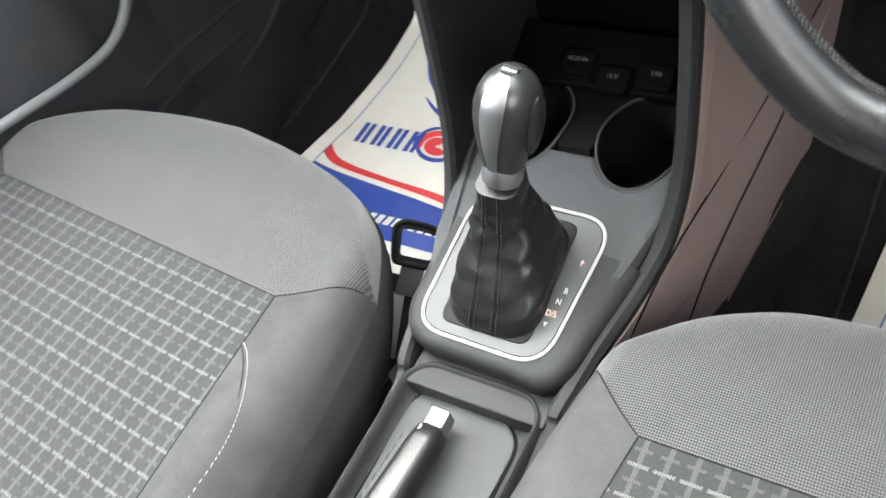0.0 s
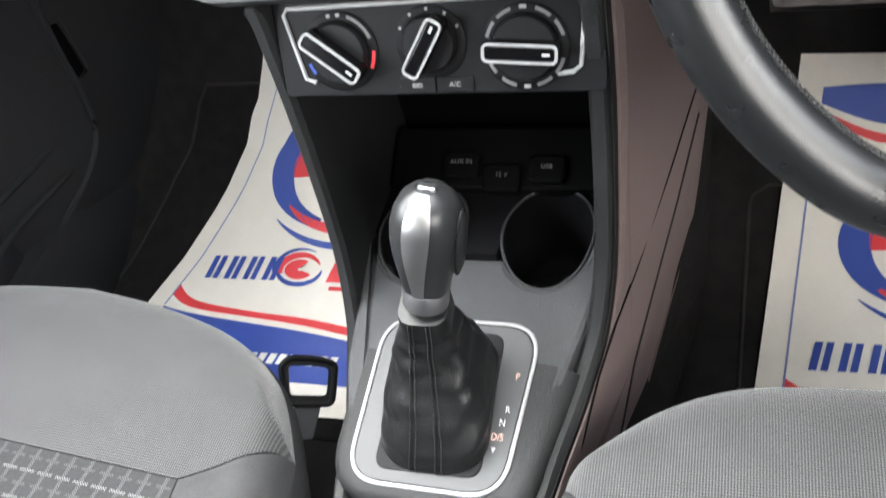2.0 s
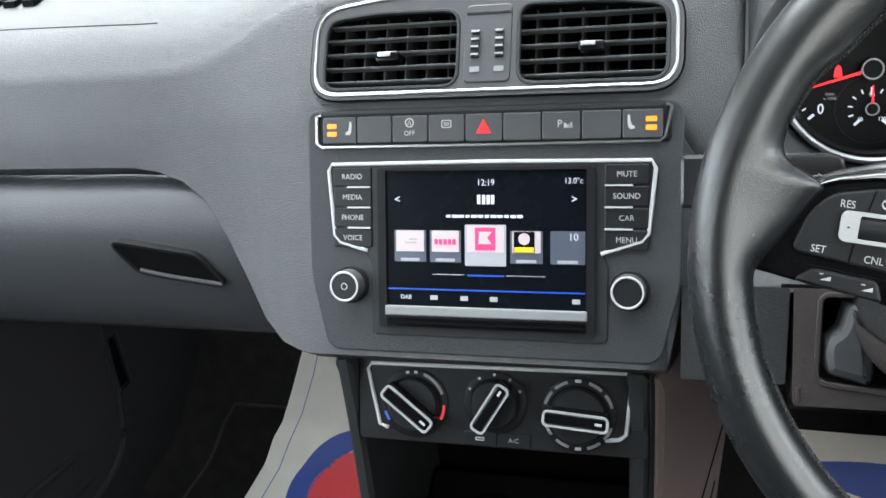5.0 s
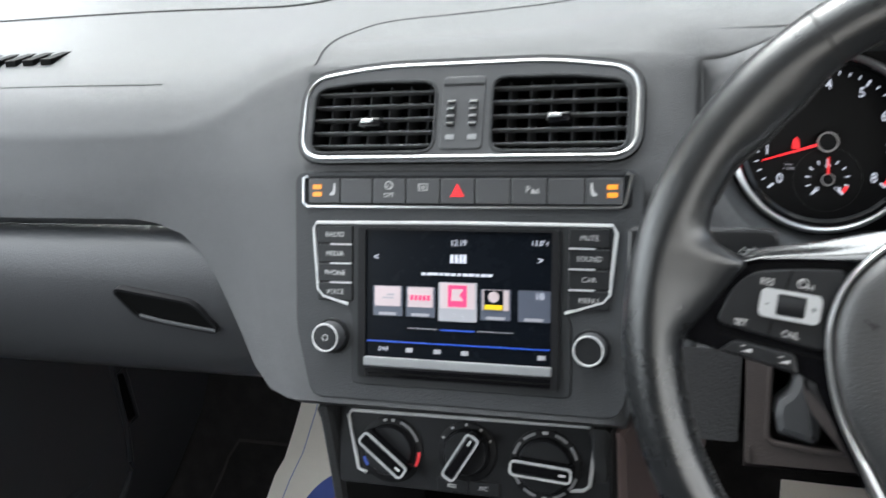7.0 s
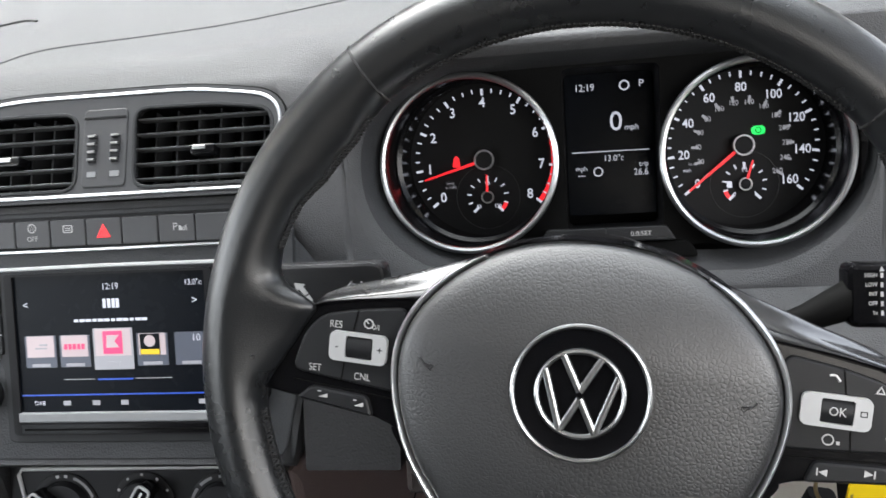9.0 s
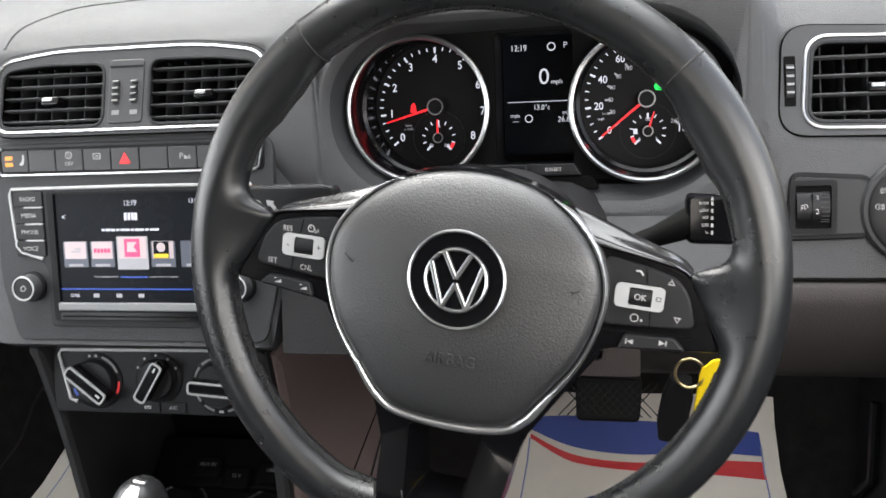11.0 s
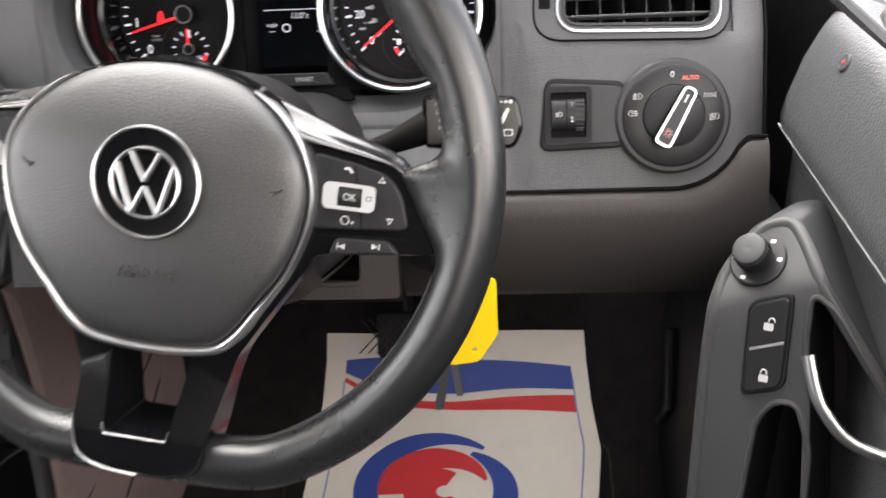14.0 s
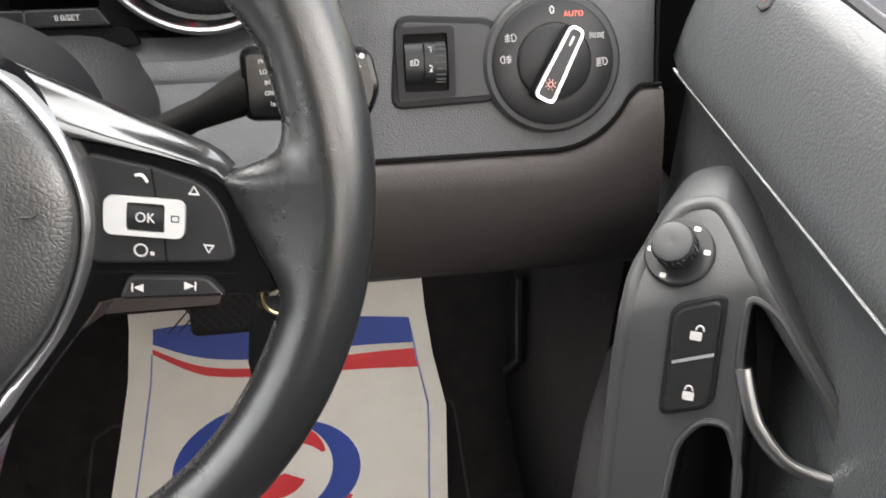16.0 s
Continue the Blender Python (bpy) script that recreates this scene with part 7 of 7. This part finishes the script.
        ribbon("name_block", [(x - 0.004 + w * 0.62, .094), (x + 0.004 + w * 0.62, .128)], [(x - 0.004 + w, .094), (x + 0.004 + w, .128)], INK_BLUE, 1)
    S = (0.425, 0.111)
    arc(*S, 0.016, 0.025, 20, 200, INK_RED, "small_emblem", 1.5, (0.1, 0.6))
    arc(*S, 0.003, 0.014, 60, 330, INK_RED, "small_emblem", 1.5)
    arc(*S, 0.018, 0.026, 195, 360, INK_BLUE, "small_emblem", 1.5, (0.4, 0.1))
    arc(*S, 0.026, 0.031, 60, 190, INK_BLUE, "small_emblem", 1.4, (0.1, 0.6))
    for k in range(4):
        x = 0.472 + 0.030 * k
        ribbon("name_block", [(x - 0.004, .094), (x + 0.004, .126)], [(x + 0.018, .094), (x + 0.026, .126)], INK_RED, 1)
    ribbon("small_print", [(0.475, .082), (0.475, .088)], [(0.585, .082), (0.585, .088)], INK_RED, 2)
    ribbon("red_band", shift([(.256, .082), (.30, .060), (.40, .048), (.50, .040), (.63, .022)]), shift([(.256, .066), (.30, .049), (.40, .040), (.50, .030), (.63, .010)]), INK_RED, fit=True)
    ribbon("blue_band", shift([(.256, .048), (.30, .041), (.40, .032), (.50, .022), (.63, .002)]), shift([(.256, -.055), (.30, -.052), (.40, -.053), (.50, -.055), (.63, -.057)]), INK_BLUE, fit=True)
    for k in range(11):
        x = 0.36 + 0.0145 * k
        ribbon("small_print", [(x, -0.030), (x + 0.003, -0.014)], [(x + 0.010, -0.030), (x + 0.013, -0.014)], PAPER, 1, 0.0018)
    return mt


mat(0.0, 0.0, 0.0, lambda y: float(np.interp(y, (-0.1, 0.08, 0.30, 0.42), (0.205, 0.226, 0.250, 0.267))), lambda y: float(np.interp(y, (-0.1, 0.19, 0.30, 0.42), (0.620, 0.645, 0.660, 0.642))), "cream paper floor mat printed red and blue on driver's carpet")
mat(-0.792, 0.076, 0.040, lambda y: float(np.interp(y, (-0.03, 0.13, 0.27, 0.385, 0.45), (-0.64, -0.588, -0.524, -0.478, -0.425))), lambda y: float(np.interp(y, (-0.03, 0.13, 0.45), (-0.20, -0.18, -0.17))), "cream paper floor mat printed red and blue on passenger's carpet")

# ---- pedals ----
pedal = thing("brake_pedal", axes_at((0.413, 0.235, 0.362), 38), "black rubber brake pedal with a cross-hatched tread", "pedal")
part("pad", prism(rounded([(-0.040, -0.028), (0.038, -0.028), (0.042, 0.026), (-0.042, 0.028)], 0.008), -0.012, 0.0, 0.003), BLACK, pedal)
bm = bmesh.new()
for k in range(-4, 5):
    for d in (1, -1):
        c = k * 0.0105
        prism([(c - 0.020 * d - 0.001, -0.022), (c - 0.020 * d + 0.001, -0.022), (c + 0.020 * d + 0.001, 0.020), (c + 0.020 * d - 0.001, 0.020)], -0.001, 0.0022, 0, bm)
part("tread", bm, BUTTON, pedal)
part("arm", tube([(0.0, 0.0, -0.012), (-0.01, 0.09, -0.05), (-0.02, 0.22, -0.06)], 0.009, 8), BLACK, pedal)
gas = thing("accelerator_pedal", axes_at((0.560, 0.36, 0.42), 40), "black plastic accelerator pedal over the mat", "pedal")
part("pad", prism(rounded([(-0.024, -0.065), (0.020, -0.065), (0.024, 0.065), (-0.018, 0.065)], 0.008), -0.014, 0.0, 0.003), BLACK, gas)
part("arm", tube([(0.0, 0.05, -0.012), (0.0, 0.14, -0.03)], 0.010, 8), GREY, gas)

# ---- doors ----
def door_panel(side, label):
    d = thing("door_panel", label=label, category="door panel", group="front doors")
    prof = [(.790, .812), (.776, .817), (.763, .819), (.752, .806), (.742, .784), (.734, .755), (.7315, .740), (.737, .733), (.745, .715), (.747, .60), (.742, .50), (.722, .46), (.716, .40), (.716, .20), (.74, .06), (.79, .05)]
    secs = []
    for y in (0.02, -0.005, -0.03, -0.10, -0.2, -0.35, -0.55, -0.80, -1.0):
        e = 0.02 if y > 0.0 else (0.006 if y > -0.02 else 0.0)
        secs.append([(side * (x + e), y, z) for x, z in prof])
    part("trim_panel", skin(secs), DOOR, d, sharp=60)
    part("silver_strip", tube([(side * 0.7325, y, 0.7385 - 0.004 * abs(y)) for y in (-0.02, -0.1, -0.25, -0.5, -0.95)], 0.0010, 8), GREY, d, "thin silver strip")
    part("window_seal", tube([(side * 0.772, y, 0.820 - 0.03 * abs(y)) for y in (0.02, -0.3, -1.0)], 0.006, 8), BLACK, d)
    return d


drv = door_panel(1, "driver's dark grey door panel with a switch pod, closed")
Xa = Vector((0.87, -0.5, 0.11)).normalized()
Ua = Vector((0.05, 0.30, 0.95))
Ua = (Ua - Xa * Ua.dot(Xa)).normalized()
POD = Matrix((Xa, Ua, Xa.cross(Ua))).transposed().to_4x4()
POD.translation = Vector((0.687, -0.2, 0.672))
pod_out = rounded([(-0.042, -0.26), (0.105, -0.26), (0.090, -0.060), (0.0702, -0.0111), (0.0416, 0.0277), (0.0164, 0.0635), (0.002, 0.0767), (-0.0205, 0.0695), (-0.0377, 0.0377), (-0.0405, -0.0095)], 0.010)
pull = rounded([(0.034, -0.125), (0.088, -0.125), (0.0815, -0.052), (0.0680, -0.0180), (0.0352, 0.0282), (0.0223, 0.0360), (0.0222, 0.003), (0.0265, -0.022)], 0.008)
well = rounded([(-0.010, -0.150), (0.031, -0.150), (0.0290, -0.060), (0.0200, -0.0345), (0.0077, -0.0355), (-0.0020, -0.050)], 0.008)
def lean_back(x, y):
    d = max(0.0, y - 0.0300 - 0.42 * x)
    return -0.75 * d * d / (d + 0.008)


bm = plate(pod_out, [pull, well], -0.10, -0.0005)
for k in range(7):
    bmesh.ops.bisect_plane(bm, geom=bm.verts[:] + bm.edges[:] + bm.faces[:], plane_co=(0, 0.0300 + 0.003 * k, 0), plane_no=(-0.42, 1, 0))
for v in bm.verts:
    if v.co.z > -0.05:
        v.co.z += lean_back(v.co.x, v.co.y)
pod = part("switch_pod", bm, POD_GREY, drv, "grey grained grab pod", at=POD, sharp=60)
edge_line = [(a[0] + (b[0] - a[0]) * k / 3, a[1] + (b[1] - a[1]) * k / 3) for a, b in zip(inset(pod_out, 0.0045), inset(pod_out, 0.0045)[1:] + inset(pod_out, 0.0045)[:1]) for k in range(3)]
part("pod_edge", tube([(x, y, -0.0045 + lean_back(x, y)) for x, y in edge_line], 0.0050, 10, True), POD_GREY, pod)
part("pull_edge", tube(lift(inset(pull, -0.001), -0.0010), 0.0022, 8, True), POD_GREY, pod)
part("well_edge", tube(lift(inset(well, -0.001), -0.0010), 0.0022, 8, True), POD_GREY, pod)
for hole, deep in ((pull, -0.055), (well, -0.060)):
    part("recess", skin([[(x, y, -0.003) for x, y in hole], [(x, y, deep) for x, y in inset(hole, 0.004)]], caps=False), BLACK, pod)
    part("recess_floor", prism(inset(hole, 0.003), deep - 0.004, deep), BLACK, pod)
def slanted(pts):
    return [(x, y + 0.42 * x) for x, y in pts]


swp = rrect(0.0262, 0.0620, 0.006, -0.0005, 0.0002)
part("switch_bezel", prism(slanted(swp), -0.002, 0.0014, 0.001), BLACK, pod)
part("lock_switch", prism(slanted(rrect(0.0220, 0.0575, 0.005, -0.0005, 0.0002)), 0.0, 0.0030, 0.0012), BUTTON, pod, "door lock switch")
flat(pod, GREY, [(-0.0098, -0.0045), (0.0098, 0.0035), (0.0098, 0.0052), (-0.0098, -0.0028)], 0.0030, "switch_divider")
for y0, tilt in ((0.0145, 8), (-0.0185, 0)):
    part("lock_icon", prism(rrect(0.0056, 0.0046, 0.0008, 0.0, y0 - 0.002), 0.0030, 0.0033), WHITE, pod)
    part("lock_icon", tube([(0.0018 * math.cos(a) + tilt * 0.0002, y0 + 0.0012 + 0.0026 * math.sin(a), 0.0032) for a in np.linspace(0, math.pi, 9)], 0.0005, 5), WHITE, pod)
disc = pose(-0.0140, 0.0490, lean_back(-0.0140, 0.0490) + 0.0014, -34, -12, 0)
part("mirror_disc", lathe([(0.0175, -0.004), (0.0175, 0.0010), (0.0165, 0.0018), (0.0, 0.0018)], 40), BUTTON, pod, at=disc)
part("mirror_knob", lathe([(0.0092, 0.001), (0.0096, 0.004), (0.0106, 0.006), (0.0106, 0.0150), (0.0098, 0.0170), (0.0076, 0.0178), (0.0, 0.0170)], 32), STACK, pod, "ribbed mirror knob", at=disc)
for k in range(24):
    a = 2 * math.pi * k / 24
    part("knob_rib", box(-0.0005, 0.0005, 0.0103, 0.0111, 0.0065, 0.0148), BUTTON, pod, at=disc @ pose(0, 0, 0, 0, 0, math.degrees(a)))
for x, y in ((-0.0138, -0.002), (-0.004, -0.0138), (0.0138, 0.002), (0.006, 0.0128)):
    part("mirror_icon", prism(rrect(0.0032, 0.0024, 0.0006, x, y), 0.0018, 0.0021), WHITE, pod, at=disc)
part("door_release", tube(smooth([(0.0238, -0.0010, 0.001), (0.0300, -0.0200, 0.003), (0.0370, -0.0330, 0.004), (0.0529, -0.0483, 0.003), (0.0800, -0.0560, -0.002)], 6), 0.0042, 10, flat=0.6), CHROME, drv, "chrome door release", at=POD)
part("status_lamp", lathe([(0.0062, -0.004), (0.0062, 0.001), (0.0050, 0.0016), (0.0030, 0.0010), (0.0, 0.0016)], 24), VENT, drv, at=pose(0.7508, -0.075, 0.804, 0, -64, 0))
part("status_lens", lathe([(0.0014, 0.0), (0.0012, 0.0018), (0.0, 0.0020)], 16), INK_RED, drv, at=pose(0.7508, -0.075, 0.804, 0, -64, 0))
pas = door_panel(-1, "passenger's dark grey door panel with a moulded armrest, closed")
lip = smooth([(-0.700, -0.60, 0.40), (-0.700, -0.30, 0.385), (-0.700, -0.174, 0.363), (-0.700, -0.06, 0.342), (-0.700, 0.015, 0.340), (-0.702, 0.069, 0.369), (-0.71, 0.10, 0.42)], 6)
part("pocket_lip", tube(lip, 0.007, 10), GREY, pas, "paler grey pocket lip")
part("pocket_wall", skin([[(p[0], p[1], p[2]) for p in lip], [(-0.704, p[1], 0.06) for p in lip]], closed=False), TRIM, pas)
part("sill_trim", skin([[(x, y, z) for x, z in ((-0.735, 0.05), (-0.735, 0.17), (-0.715, 0.178), (-0.690, 0.165), (-0.668, 0.11), (-0.655, 0.05))] for y in (-0.9, -0.3, 0.0, 0.15, 0.30)], closed=True), TRIM, pas, "black sill trim")
part("kick_panel", skin([[(-0.735, 0.02, 0.10), (-0.735, 0.02, 0.58)], [(-0.715, 0.08, 0.09), (-0.712, 0.08, 0.58)], [(-0.690, 0.20, 0.10), (-0.680, 0.20, 0.58)], [(-0.66, 0.36, 0.15), (-0.63, 0.36, 0.58)], [(-0.60, 0.46, 0.30), (-0.60, 0.46, 0.58)]], closed=False), TRIM, pas, "black kick panel")
part("foot_vent", box(-0.660, -0.6505, 0.297, 0.319, 0.316, 0.394, 0.003), DARK, pas, "dark slot")
part("foot_vent_rim", tube([(-0.650, 0.295, 0.312), (-0.650, 0.321, 0.312), (-0.650, 0.323, 0.398), (-0.650, 0.297, 0.398)], 0.0022, 6, True), TRIM, pas)
for z in (0.258, 0.212):
    part("door_rib", tube(smooth([(-0.676, 0.28, z), (-0.690, 0.20, z), (-0.706, 0.10, z), (-0.704, 0.02, z)], 5), 0.007, 8), TRIM, pas, "moulded rib")
part("pillar_edge", tube(smooth([(-0.645, 0.330, 0.56), (-0.652, 0.302, 0.43), (-0.660, 0.296, 0.27), (-0.672, 0.262, 0.20), (-0.700, 0.14, 0.15)], 5), 0.005, 8), TRIM, pas)
for dr, side in ((drv, 1), (pas, -1)):
    part("lower_shell", skin([[(side * x, y, z) for y, z in ((0.02, 0.60), (0.30, 0.58), (0.36, 0.30), (0.30, 0.06), (0.02, 0.05))] for x in (0.742, 0.79)]), BLACK, dr)
    part("hinge_cover", tube([(side * 0.735, 0.27, 0.34), (side * 0.735, 0.24, 0.24), (side * 0.735, 0.29, 0.17)], 0.006, 8), BUTTON, dr)


# ---- lettering into meshes ----
bpy.context.view_layer.update()
graph = bpy.context.evaluated_depsgraph_get()
for ob, material, label in WORDS:
    me = bpy.data.meshes.new_from_object(ob.evaluated_get(graph))
    me.materials.clear()
    me.materials.append(material)
    nm, up, m4 = ob.name.split(".")[0], ob.parent, ob.matrix_local.copy()
    bpy.data.objects.remove(ob)
    made = new(nm, me)
    made.parent = up
    made.matrix_local = m4
    tagged(made, label)
